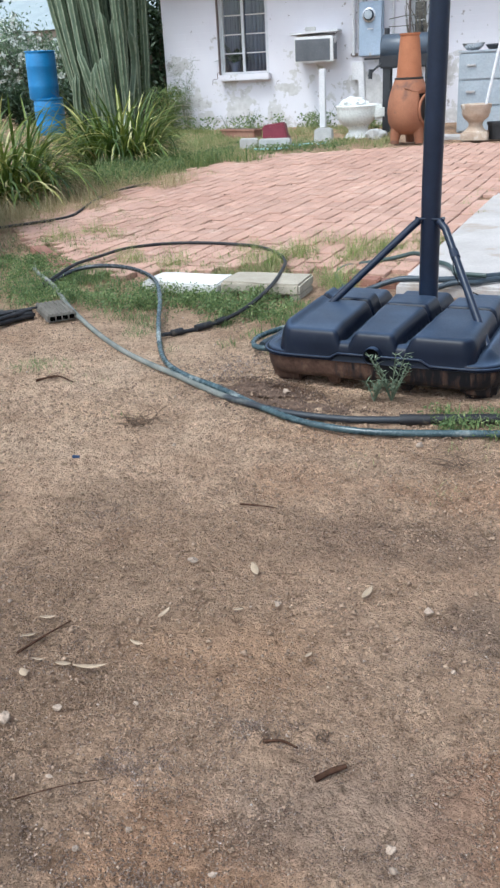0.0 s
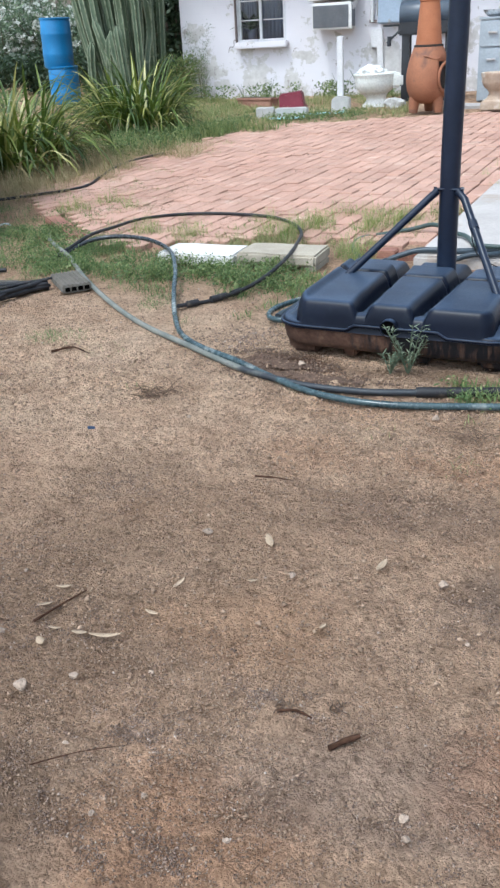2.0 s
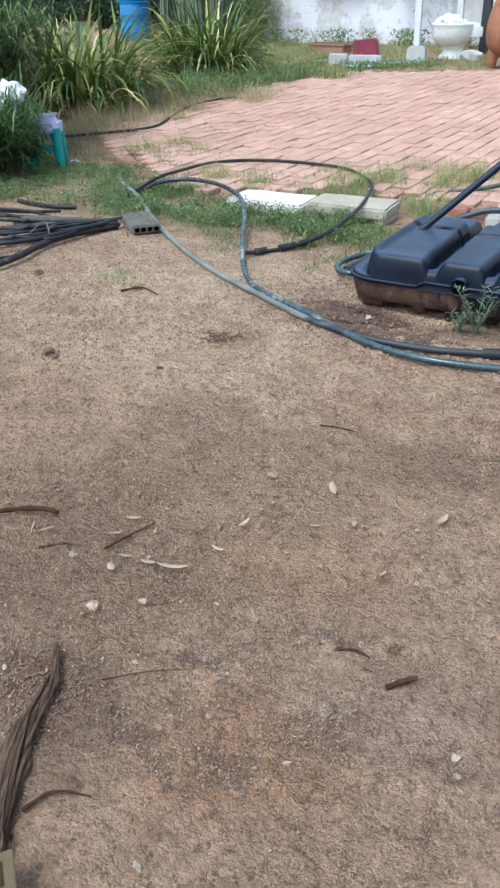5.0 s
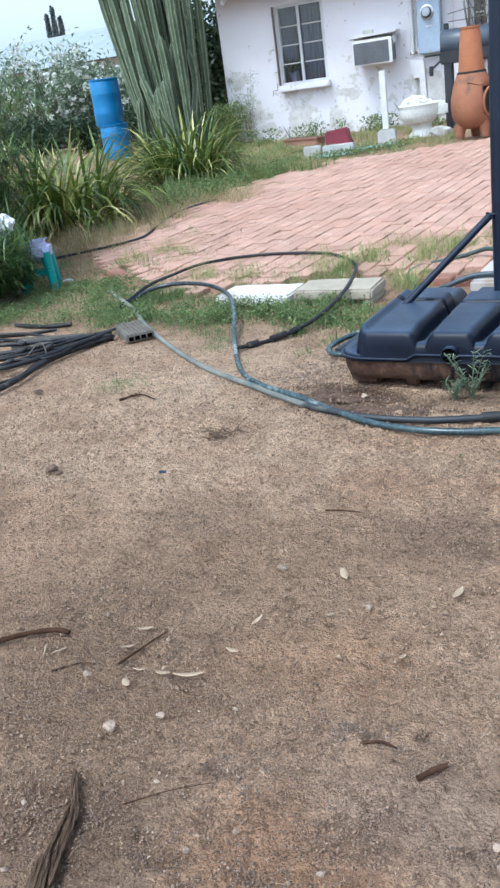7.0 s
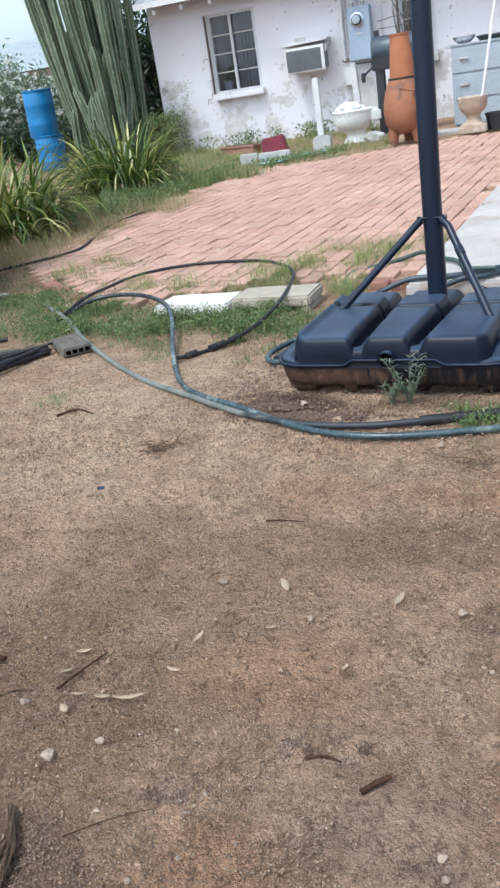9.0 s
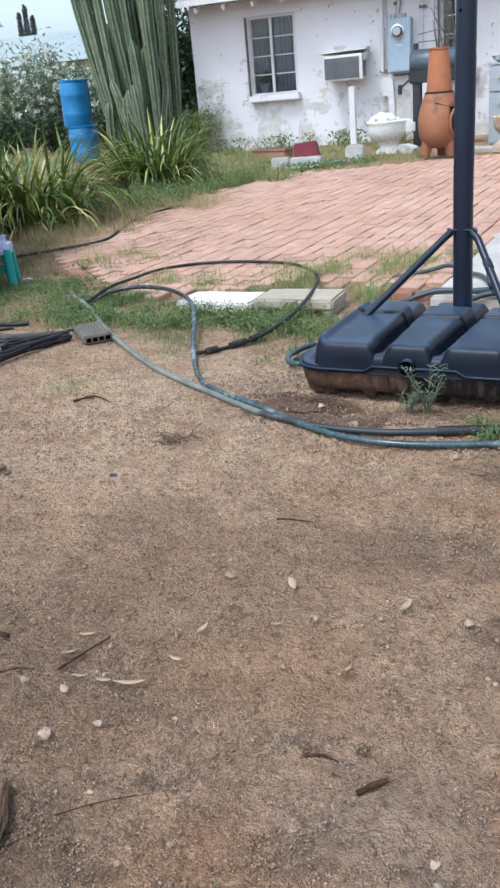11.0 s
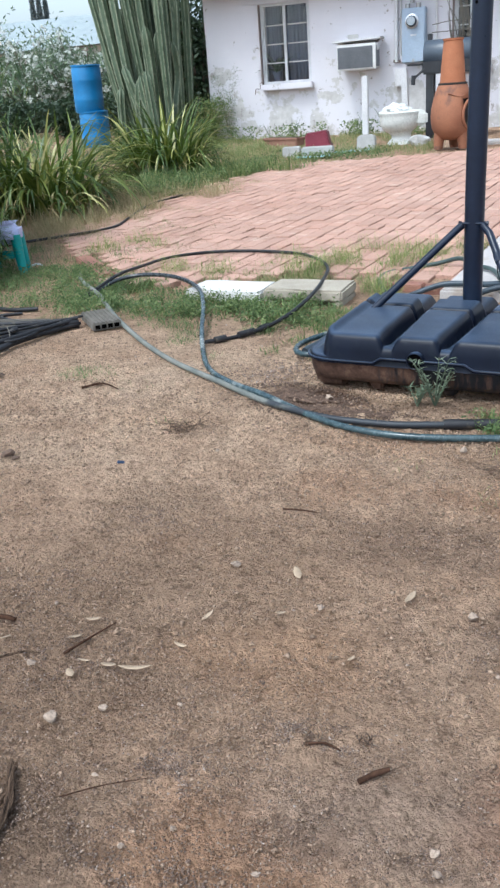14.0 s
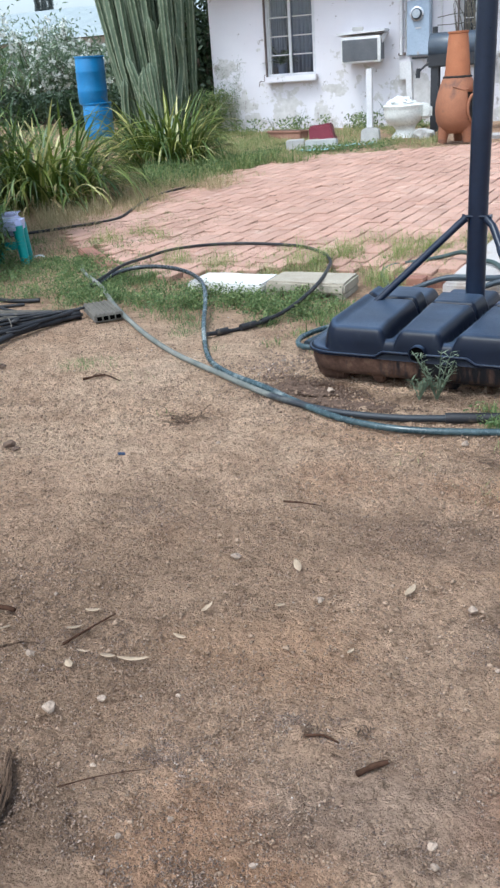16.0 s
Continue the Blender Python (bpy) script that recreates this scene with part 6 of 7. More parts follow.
# ---- shrubs and trees behind ----
def shrub(name, x, y, rx, ry, h, leaves, size, mat, label, category, flowers=0, limbs=14, slim=0.28):
    g = gz(x, y)
    ob = tagged(empty(name, Matrix.Translation((x, y, g))), label, category)
    bb = bmesh.new()
    tips = []
    for k in range(limbs):
        a = rng.uniform(0, 6.28)
        q = math.sqrt(rng.uniform(0.05, 1))
        tx, ty, tz = rx * q * math.cos(a), ry * q * math.sin(a), h * rng.uniform(0.55, 1.0) * (1 - 0.25 * q)
        sp = smooth_path([(0.1 * rx * math.cos(a), 0.1 * ry * math.sin(a), 0), (0.4 * tx, 0.4 * ty, 0.5 * tz), (tx, ty, tz)], 0.12)
        tube(sp, lambda u: (0.03 - 0.024 * u) * h / 2.5, 5, bb)
        tips += [sp[int(len(sp) * w)] for w in (0.25, 0.4, 0.55, 0.7, 0.85, 0.97)]
    part("branches", bb, M["bark"], ob)
    tips = np.array([tuple(t) for t in tips])
    c = tips[rng.integers(0, len(tips), leaves)] + rng.normal(0, 1, (leaves, 3)) * np.array([0.13 * rx + 0.05, 0.13 * ry + 0.05, 0.075 * h])
    c[:, 2] = np.abs(c[:, 2]) + 0.02
    v, f = leaf_cloud(c, size, slim=slim)
    stuff_mesh("foliage", v, f, M[mat], "", "", ob)
    if flowers:
        hi = tips[tips[:, 2] > 0.35 * h]
        cc = hi[rng.integers(0, len(hi), flowers)] + rng.normal(0, 1, (flowers, 3)) * np.array([0.16 * rx, 0.16 * ry, 0.08 * h])
        c = np.repeat(cc, 10, axis=0) + rng.normal(0, 0.026, (flowers * 10, 3))
        v, f = leaf_cloud(c, 0.085, slim=0.8)
        stuff_mesh("blossom", v, f, M["petal"], "clusters of white flowers", "", ob)
    return ob


for x, y, rx, h in ((-15.2, 20.5, 1.7, 2.75), (-13.3, 20.2, 1.5, 2.45), (-11.7, 19.9, 1.4, 2.35), (-10.1, 19.7, 1.3, 2.15), (-8.6, 20.0, 1.3, 2.2), (-17.5, 21, 1.8, 2.9)):
    shrub("oleander_bush", x, y, rx, 1.1, h, 7000, 0.13, "oleander", "tall oleander bush dotted with white flowers", "bush", 230, 22)
shrub("leafy_shrub", -7.25, 16.6, 0.7, 0.7, 3.1, 7000, 0.11, "dark_leaf", "dark leafy shrub in the gap beside the house", "shrub", 0, 18, 0.5)
shrub("leafy_shrub", -6.5, 18.3, 0.9, 0.9, 3.6, 6000, 0.12, "dark_leaf", "dark leafy shrub in the gap beside the house", "shrub", 0, 18, 0.5)
shrub("leafy_shrub", -12.5, 17.9, 1.2, 0.7, 0.9, 4000, 0.10, "dark_leaf", "low dark shrub before the oleanders", "shrub", 0, 16, 0.5)
for x, y in ((-10.6, 17.4), (-9.0, 17.0)):
    shrub("leafy_shrub", x, y, 0.9, 0.6, 0.8, 3500, 0.10, "dark_leaf", "low dark shrub before the oleanders", "shrub", 0, 16, 0.5)
shrub("soft_green_shrub", -6.15, 14.2, 0.35, 0.3, 0.78, 3800, 0.05, "grass", "soft light-green shrub at the house corner", "shrub", 0, 22)


def wispy_weed():
    ob = tagged(empty("wispy_weed", Matrix.Translation((-5.66, 14.15, gz(0, 14.15)))), "tall wispy grey-green weed against the wall", "weed")
    bb = bmesh.new()
    tips = []
    for k in range(12):
        a = rng.uniform(-1, 1)
        sp = smooth_path([(0.05 * a, 0, 0), (0.12 * a, 0.03 * rng.normal(), 0.5), (0.3 * a + 0.03 * rng.normal(), 0.04 * rng.normal(), rng.uniform(0.7, 1.15))], 0.05)
        tube(sp, lambda u: 0.0028 - 0.002 * u, 4, bb)
        tips += sp[4:]
    part("stems", bb, M["twig"], ob)["kind"] = "stuff"
    t = np.array([tuple(q) for q in tips])
    c = t[rng.integers(0, len(t), 1500)] + rng.normal(0, 0.045, (1500, 3))
    v, f = leaf_cloud(c, 0.026, slim=0.35)
    stuff_mesh("foliage", v, f, M["weed_grey"], "", "", ob)


wispy_weed()


def cypress(x, y, h, r):
    ob = tagged(empty("cypress_tree", Matrix.Translation((x, y, 0.1))), "far slim dark cypress tree above the roofs", "tree")
    part("trunk", tube([(0, 0, 0), (0, 0, h * 0.8)], lambda u: 0.14 - 0.11 * u, 8), M["bark"], ob)
    n = 5000
    z = rng.uniform(0.06, 1, n)
    spike = 1 + 0.35 * np.sin(z * 19) * rng.uniform(0, 1, n)
    q = 1.25 * r * np.minimum(1, (1.02 - z) * 1.3) * np.sqrt(rng.uniform(0, 1, n)) * spike
    a = rng.uniform(0, 6.28, n)
    v, f = leaf_cloud(np.stack([q * np.cos(a), q * np.sin(a), z * h], 1), 0.22, slim=0.4, droop=-0.8)
    stuff_mesh("crown", v, f, M["far_leaf"], "", "", ob)


cypress(-39.30, 60.0, 7.4, 0.36)
cypress(-38.95, 60.3, 7.9, 0.36)
cypress(-38.60, 60.6, 7.2, 0.36)


def neighbour():
    ob = tagged(empty("neighbour_house", Matrix.Translation((-17.0, 31.0, 0))), "low neighbouring house with a pale grey roof", "house")
    part("wall", box(20.0, 6.0, 2.8, (-3.5, 3.2, 1.2)), M["concrete"], ob)
    bm = bmesh.new()
    e = [bm.verts.new(p) for p in ((-14.0, -0.4, 2.62), (7.0, -0.4, 2.62), (7.0, 6.8, 2.62), (-14.0, 6.8, 2.62))]
    r = [bm.verts.new(p) for p in ((-11.2, 3.2, 3.9), (6.9, 3.2, 3.9))]
    for f in ((e[0], e[1], r[1], r[0]), (e[1], e[2], r[1]), (e[2], e[3], r[0], r[1]), (e[3], e[0], r[0])):
        bm.faces.new(f)
    bm.faces.new(e[::-1])
    part("roof", bm, M["far_roof"], ob, "pale grey hipped roof")
    for x in (-4.0, 0.5, 4.2):
        w = part("window", box(1.1, 0.06, 1.0, (x, 0.18, 1.5), 0.01), M["window_paint"], ob)
        part("pane", box(0.95, 0.02, 0.86, (x, 0.145, 1.5)), M["room"], w)


neighbour()


# ---- grass and weeds ----
lawn = field_spots(-6.1, -1.9, 10.6, 14.3, 230, 0.08, 0.24, 40, 110, lambda x, y: y > 10.6 + 0.35 * (x + 3.9) * (x > -3.9))
grass_patch(lawn, 0.05, 0.14, 0.006, M["straw"], "patchy green and straw grass before the house", 0.9)
yard = field_spots(-12.0, -4.4, 9.6, 19.0, 240, 0.1, 0.35, 40, 90)
grass_patch(yard, 0.06, 0.2, 0.008, M["grass"], "rough weedy grass towards the cactus", 0.8)
edge_l = [(-4.2 + 0.5 * rng.uniform(-1, 1), y, rng.uniform(0.08, 0.2), int(rng.integers(60, 140))) for y in np.linspace(8.2, 10.1, 46)]
edge_l += [(x, 9.35 + 0.25 * rng.uniform(-1, 1), rng.uniform(0.08, 0.2), int(rng.integers(60, 140))) for x in np.linspace(-5.1, -3.6, 34)]
edge_l += [(x, 9.95 + 0.2 * rng.uniform(-1, 1), rng.uniform(0.06, 0.16), int(rng.integers(40, 90))) for x in np.linspace(-4.5, -3.1, 20)]
grass_patch(edge_l, 0.10, 0.27, 0.006, M["grass"], "long green grass round the strap-leaved clump", 0.7)
mess = field_spots(-4.6, -3.5, 8.5, 9.7, 40, 0.06, 0.18, 60, 140) + field_spots(-4.3, -3.7, 7.6, 8.6, 14, 0.06, 0.14, 50, 110)
dry_l = field_spots(-4.6, -3.2, 5.8, 8.5, 130, 0.06, 0.16, 40, 100, lambda x, y: x < -3.50 + 0.12 * (y - 6.0))
fuzz = field_spots(-3.7, -2.3, 5.0, 7.2, 46, 0.03, 0.12, 15, 60, lambda x, y: x < -2.6 - 0.25 * (y - 5.0) + 0.5 * rng.uniform())
grass_patch(fuzz, 0.02, 0.09, 0.0028, M["straw"], "thin weeds creeping onto the paving", 1.1)
grass_patch(dry_l, 0.06, 0.24, 0.0032, M["dry_blade"], "dry straw-coloured grass along the paving", 1.0)
front_w = field_spots(-2.50, -0.98, 3.66, 4.24, 74, 0.04, 0.12, 40, 90, lambda x, y: y > 3.78 - 0.1 * (x + 1.7) and math.hypot(x + 2.13, y - 3.74) > 0.24)
front_w += field_spots(-3.3, -2.35, 4.0, 5.2, 60, 0.05, 0.14, 20, 60)
grass_patch(front_w, 0.02, 0.065, 0.0035, M["weed"], "low green weeds before the paving", 1.1)
fronttuft = field_spots(-2.65, -1.65, 4.55, 5.1, 20, 0.03, 0.1, 50, 120) + field_spots(-1.75, -0.50, 4.66, 5.5, 48, 0.03, 0.12, 50, 150) + field_spots(-1.0, -0.45, 5.2, 5.9, 16, 0.04, 0.1, 50, 110)
grass_patch(fronttuft, 0.015, 0.085, 0.0034, M["straw"], "thin yellow-green grass between the front pavers", 1.0)
wisps = [(-1.33, 5.08, 0.11, 300), (-1.26, 5.16, 0.08, 180), (-1.46, 4.87, 0.12, 260), (-1.38, 4.95, 0.07, 150), (-2.25, 4.87, 0.09, 220), (-1.95, 4.83, 0.11, 200), (-1.22, 5.45, 0.10, 130), (-0.90, 5.18, 0.13, 320), (-0.80, 5.32, 0.10, 240),
         (-0.98, 5.02, 0.09, 170), (-1.02, 5.45, 0.10, 130), (-3.05, 5.45, 0.12, 240), (-2.93, 5.72, 0.10, 160), (-2.7, 5.6, 0.08, 90), (-1.62, 5.2, 0.08, 90), (-0.62, 5.5, 0.10, 160), (-0.95, 4.55, 0.10, 220), (-0.88, 4.42, 0.08, 180)]
grass_patch(wisps, 0.06, 0.21, 0.0021, M["wisp"], "wispy yellow-green weeds growing between the front pavers", 0.6)
weed_leaves_at = [(x, y, 0.9 * r, c // 2) for x, y, r, c in wisps]
corner = field_spots(-3.9, -2.7, 4.2, 5.9, 40, 0.05, 0.14, 30, 70)
grass_patch(corner, 0.03, 0.10, 0.0035, M["weed"], "green grass at the shady corner of the paving", 0.9)
side = field_spots(-1.15, -0.90, 3.36, 4.15, 14, 0.03, 0.08, 20, 50) + field_spots(-0.22, 0.25, 2.70, 2.88, 16, 0.03, 0.07, 20, 45)
grass_patch(side, 0.02, 0.07, 0.004, M["grass"], "small green weeds at the hoop base", 1.0)
green_tuft = [(-1.827, 3.08, 0.09, 150), (-1.75, 3.12, 0.08, 90), (-1.587, 3.549, 0.07, 130), (-1.60, 3.66, 0.09, 160), (-1.37, 3.37, 0.05, 40)]
grass_patch(green_tuft, 0.012, 0.05, 0.0028, M["weed"], "small green tufts on the bare dirt", 1.2)
sparse = [(-1.52, 2.98, 0.10, 26), (-1.62, 3.05, 0.1, 22), (-1.20, 2.64, 0.05, 14), (-0.36, 2.45, 0.08, 10), (-0.16, 2.32, 0.07, 14), (-0.1, 2.6, 0.08, 14)]
grass_patch(sparse, 0.02, 0.055, 0.0028, M["straw"], "sparse dry grass wisps on bare dirt", 1.2)
lip = [(-3.45 + 0.16 * rng.normal(), y, rng.uniform(0.05, 0.14), int(rng.integers(30, 80))) for y in np.linspace(8.0, 9.0, 16)] + [(x, 10.40 + 0.36 * (x + 3.4) + 0.10 * rng.normal(), rng.uniform(0.04, 0.10), int(rng.integers(20, 60))) for x in np.linspace(-3.4, -1.9, 18)]
grass_patch(lip, 0.03, 0.10, 0.004, M["straw"], "yellowed grass lapping over the edge of the paving", 1.1)
slab_w = field_spots(-0.62, -0.42, 5.2, 7.6, 12, 0.03, 0.07, 12, 30) + [(-0.3, 8.05, 0.12, 60), (-0.15, 8.0, 0.1, 50)]
grass_patch(slab_w, 0.03, 0.09, 0.004, M["straw"], "weeds in the joint beside the slab", 0.9)
joints = field_spots(-3.4, -0.4, 5.2, 10.8, 60, 0.01, 0.05, 4, 14)
grass_patch(joints, 0.02, 0.05, 0.004, M["straw"], "tiny dry weeds in the paver joints", 1.1)


foot = field_spots(-2.65, -1.75, 4.34, 4.66, 30, 0.04, 0.10, 40, 90) + field_spots(-3.2, -2.6, 4.7, 5.5, 16, 0.05, 0.12, 30, 70)
grass_patch(foot, 0.03, 0.09, 0.0035, M["weed"], "green grass over the front edge of the paving", 0.9)


def weed_leaves(spots, size, label, hgt=0.06):
    cs = []
    for x, y, r, n in spots:
        a, q = rng.uniform(0, 6.28, n), r * np.sqrt(rng.uniform(0, 1, n))
        px, py = x + q * np.cos(a), y + q * np.sin(a)
        cs.append(np.stack([px, py, 0.012 * np.clip(py - 4.3, 0, 14) + rng.uniform(0.005, hgt, n)], 1))
    v, f = leaf_cloud(np.concatenate(cs), size, slim=0.5)
    stuff_mesh("weeds", v, f, M["weed"], label, "weeds")


weed_leaves(field_spots(-2.35, -1.0, 3.84, 4.25, 74, 0.04, 0.11, 80, 180, lambda x, y: math.hypot(x + 2.13, y - 3.74) > 0.26), 0.014, "creeping green weeds before the edging blocks", 0.07)
weed_leaves(field_spots(-4.0, -2.3, 10.5, 11.5, 44, 0.06, 0.18, 25, 80, lambda x, y: y > 10.35 + 0.36 * (x + 3.4)), 0.03, "low green weeds at the back edge of the paving", 0.08)
weed_leaves(weed_leaves_at, 0.010, "small leaves of the wispy weeds between the pavers", 0.045)
weed_leaves(mess, 0.026, "low leafy weeds at the foot of the strap-leaved clump", 0.17)
weed_leaves(field_spots(-3.4, -2.35, 4.0, 4.9, 80, 0.05, 0.14, 100, 240) + [(-2.50, 4.17, 0.12, 420), (-2.42, 4.06, 0.10, 300)], 0.013, "creeping green weeds at the shady corner", 0.06)
weed_leaves(field_spots(-5.9, -2.0, 13.7, 14.35, 26, 0.05, 0.22, 20, 90) + [(-3.6, 14.2, 0.22, 160), (-2.6, 13.6, 0.25, 200), (-3.3, 14.1, 0.2, 140)], 0.045, "green weeds along the foot of the house", 0.22)
weed_leaves(field_spots(-0.24, 0.35, 2.72, 2.90, 15, 0.03, 0.06, 40, 90), 0.012, "creeping weeds over the hoses", 0.045)


def seedling(x, y, h, n, label):
    ob = tagged(empty("weed_plant", Matrix.Translation((x, y, gz(x, y) - 0.003))), label, "weed")
    for k in range(n):
        a, L = rng.uniform(0, 6.28), h * rng.uniform(0.55, 1.0)
        sp = smooth_path([(0, 0, 0), (0.25 * L * math.cos(a), 0.25 * L * math.sin(a), 0.55 * L), (0.5 * L * math.cos(a), 0.5 * L * math.sin(a), L)], 0.02)
        part("stem", tube(sp, lambda u: 0.0028 - 0.0016 * u, 5), M["weed_grey"], ob)
        pts = np.array([tuple(q) for q in sp[2:]])
        m = len(pts) * 3
        v, f = ribbons(np.repeat(pts, 3, axis=0), rng.uniform(0, 6.28, m), rng.uniform(0.016, 0.034, m), np.full(m, 0.0056), rng.uniform(0.8, 1.5, m), rng.uniform(-0.3, 0.4, m), 3, 0.2)
        stuff_mesh("leaves", v, f, M["weed_grey"], "", "", ob)


seedling(-0.385, 2.975, 0.19, 9, "spindly grey-green weed before the hoop base")
seedling(-0.44, 2.96, 0.09, 9, "small grey-green weed before the hoop base")
for x, y, h in ((-3.1, 14.2, 0.42), (-5.0, 14.2, 0.3), (-4.6, 14.15, 0.34), (-2.4, 14.1, 0.3), (-3.4, 14.2, 0.35)):
    seedling(x, y, h, 7, "straggly dark weed at the foot of the wall")


# ---- small things lying on the dirt ----
def dry_leaf(x, y, L, w, turn, curl, label="curled tan dry leaf on the dirt"):
    bm = bmesh.new()
    n = 8
    rows = []
    for i in range(n + 1):
        u = i / n
        ww = w * math.sin(math.pi * min(1, 0.06 + 0.94 * u)) ** 0.8 * 0.5
        z = 0.004 + curl * (2 * u - 1) ** 2
        rows.append([bm.verts.new((L * (u - 0.5), s * ww, z + 0.25 * abs(s) * w * 0.5)) for s in (-1, 0, 1)])
    for a, b in zip(rows, rows[1:]):
        for k in range(2):
            bm.faces.new((a[k], a[k + 1], b[k + 1], b[k]))
    ob = part("dry_leaf", bm, M["dry_leaf"], None, smooth=True)
    md = ob.modifiers.new("thick", "SOLIDIFY")
    md.thickness = 0.0012
    ob.matrix_world = Matrix.Translation((x, y, 0.001)) @ Matrix.Rotation(radians(turn), 4, "Z")
    return tagged(ob, label, "leaf", "dry leaves")


for x, y, L, w, t, c in ((-0.69, 1.46, 0.066, 0.011, 17, 0.006), (-0.745, 1.455, 0.034, 0.011, 8, 0.002), (-0.635, 1.55, 0.032, 0.010, -8, 0.004), (-0.625, 1.66, 0.042, 0.011, 78, 0.003),
                         (-0.235, 1.835, 0.050, 0.016, 76, 0.003), (-0.495, 1.865, 0.056, 0.018, -62, 0.003), (-0.48, 1.71, 0.024, 0.008, 22, 0.002), (-0.855, 1.585, 0.034, 0.010, 20, 0.003),
                         (-0.805, 1.41, 0.028, 0.016, -40, 0.002), (-0.86, 1.52, 0.03, 0.008, 30, 0.002), (-0.80, 1.455, 0.03, 0.006, 5, 0.002), (-0.30, 1.60, 0.02, 0.008, 60, 0.001)):
    dry_leaf(x + 0.004, y - 0.014, L, w, t, c)

for k, (x, y, s) in enumerate(((-0.645, 1.87, 0.016), (-0.405, 1.75, 0.014), (-0.10, 1.795, 0.017), (-0.77, 1.29, 0.019), (-0.69, 1.34, 0.012), (-0.95, 2.48, 0.014), (-0.90, 1.42, 0.012), (-0.56, 1.39, 0.008),
                               (-0.07, 1.20, 0.011), (-0.06, 1.165, 0.010), (-0.24, 2.63, 0.018), (-0.75, 2.99, 0.020), (-0.03, 1.62, 0.008), (-0.62, 1.19, 0.008), (-0.97, 1.62, 0.008), (-0.30, 1.09, 0.008), (-0.45, 1.13, 0.007), (-0.769, 0.969, 0.010), (-0.819, 1.093, 0.009), (-0.674, 0.954, 0.006), (-0.417, 0.852, 0.013), (-0.509, 1.077, 0.008))):
    rock("pebble", x + 0.001, y - 0.012, s * 0.33, s * 0.78, s * 0.58, s * 0.48, "pebble", "pale pebble lying on the dirt", "pebble", k + 5, k * 1.7)


for x, y, s, k in ((-1.592, 2.304, 0.022, 3), (-1.555, 2.285, 0.014, 8), (-2.133, 2.996, 0.022, 5), (-1.75, 2.05, 0.014, 11)):
    rock("soil_lump", x, y, s * 0.35, s, s * 0.75, s * 0.55, "mulch", "dark lump of dried soil on the dirt", "soil", k, k * 1.3)


def stick(name, pts, r, mat, label, flare=0.5, seg=8):
    sp = smooth_path([(x, y, z) for x, y, z in pts], 0.012)
    bm = tube(sp, lambda u: r * (1 - flare * u) * (1 + 0.18 * math.sin(u * 23) * math.sin(u * 7)), seg)
    ob = part(name, bm, M[mat], None, smooth=True)
    return tagged(ob, label, "stick")


stick("stick", [(-1.20, 1.41, 0.012), (-1.15, 1.455, 0.014), (-1.10, 1.495, 0.013), (-1.05, 1.52, 0.011), (-1.015, 1.522, 0.008)], 0.0062, "dark_wood", "dark brown curved stick on the dirt", 0.1)
stick("stick", [(-0.85, 1.45, 0.004), (-0.825, 1.51, 0.006), (-0.80, 1.575, 0.004)], 0.003, "dark_wood", "thin dark twig on the dirt")
stick("stick", [(-0.205, 1.285, 0.006), (-0.185, 1.305, 0.009), (-0.165, 1.325, 0.006)], 0.0052, "dark_wood", "short dark twig on the dirt", 0.2)
stick("stick", [(-0.31, 1.345, 0.004), (-0.28, 1.352, 0.007), (-0.25, 1.345, 0.004)], 0.003, "dark_wood", "thin dark twig on the dirt")
stick("stick", [(-0.65, 1.12, 0.003), (-0.59, 1.163, 0.005), (-0.53, 1.198, 0.003)], 0.0014, "dark_wood", "thin dark twig on the dirt")
stick("stick", [(-0.63, 2.15, 0.003), (-0.58, 2.152, 0.004), (-0.53, 2.15, 0.003)], 0.003, "dark_wood", "thin dark twig on the dirt")
stick("stick", [(-1.045, 1.475, 0.004), (-1.035, 1.455, 0.005), (-1.028, 1.44, 0.003)], 0.0022, "dry_leaf", "short pale twig beside the dark stick")
stick("stick", [(-0.995, 1.475, 0.004), (-1.005, 1.462, 0.005), (-1.018, 1.452, 0.003)], 0.0022, "dry_leaf", "short pale twig beside the dark stick")
stick("stick", [(-0.98, 1.40, 0.003), (-0.93, 1.435, 0.005), (-0.90, 1.44, 0.003)], 0.003, "driftwood", "thin tan twig on the dirt")
stick("stick", [(-1.70, 2.92, 0.005), (-1.62, 2.94, 0.02), (-1.55, 2.93, 0.006)], 0.005, "dark_wood", "curved dry twig on the dirt")
def twig_knot(x, y, r, n, label):
    ob = tagged(empty("twig_knot", Matrix.Translation((x, y, 0.002))), label, "twigs")
    for k in range(n):
        a, L = rng.uniform(0, 6.28), r * rng.uniform(0.4, 1.0)
        o = (0.3 * r * rng.normal(), 0.2 * r * rng.normal())
        sp = smooth_path([(o[0], o[1], 0.003), (o[0] + 0.5 * L * math.cos(a), o[1] + 0.5 * L * math.sin(a), 0.5 * L * rng.uniform(0.1, 1)), (o[0] + L * math.cos(a + 0.4), o[1] + L * math.sin(a + 0.4), 0.45 * L * rng.uniform(0, 1))], 0.012)
        part("twig", tube(sp, lambda u: 0.0015 - 0.0009 * u, 5), M["twig"], ob)


twig_knot(-1.13, 2.61, 0.105, 34, "knot of dark dry twigs on the dirt")
twig_knot(-1.66, 2.97, 0.05, 8, "dry tuft of fine twigs on the dirt")
twig_knot(-0.30, 1.36, 0.028, 10, "small knot of dark roots on the dirt")
twig_knot(-0.22, 1.375, 0.025, 8, "small knot of dark roots on the dirt")
twig_knot(-0.12, 2.50, 0.085, 20, "small tangle of dry twigs on the dirt")


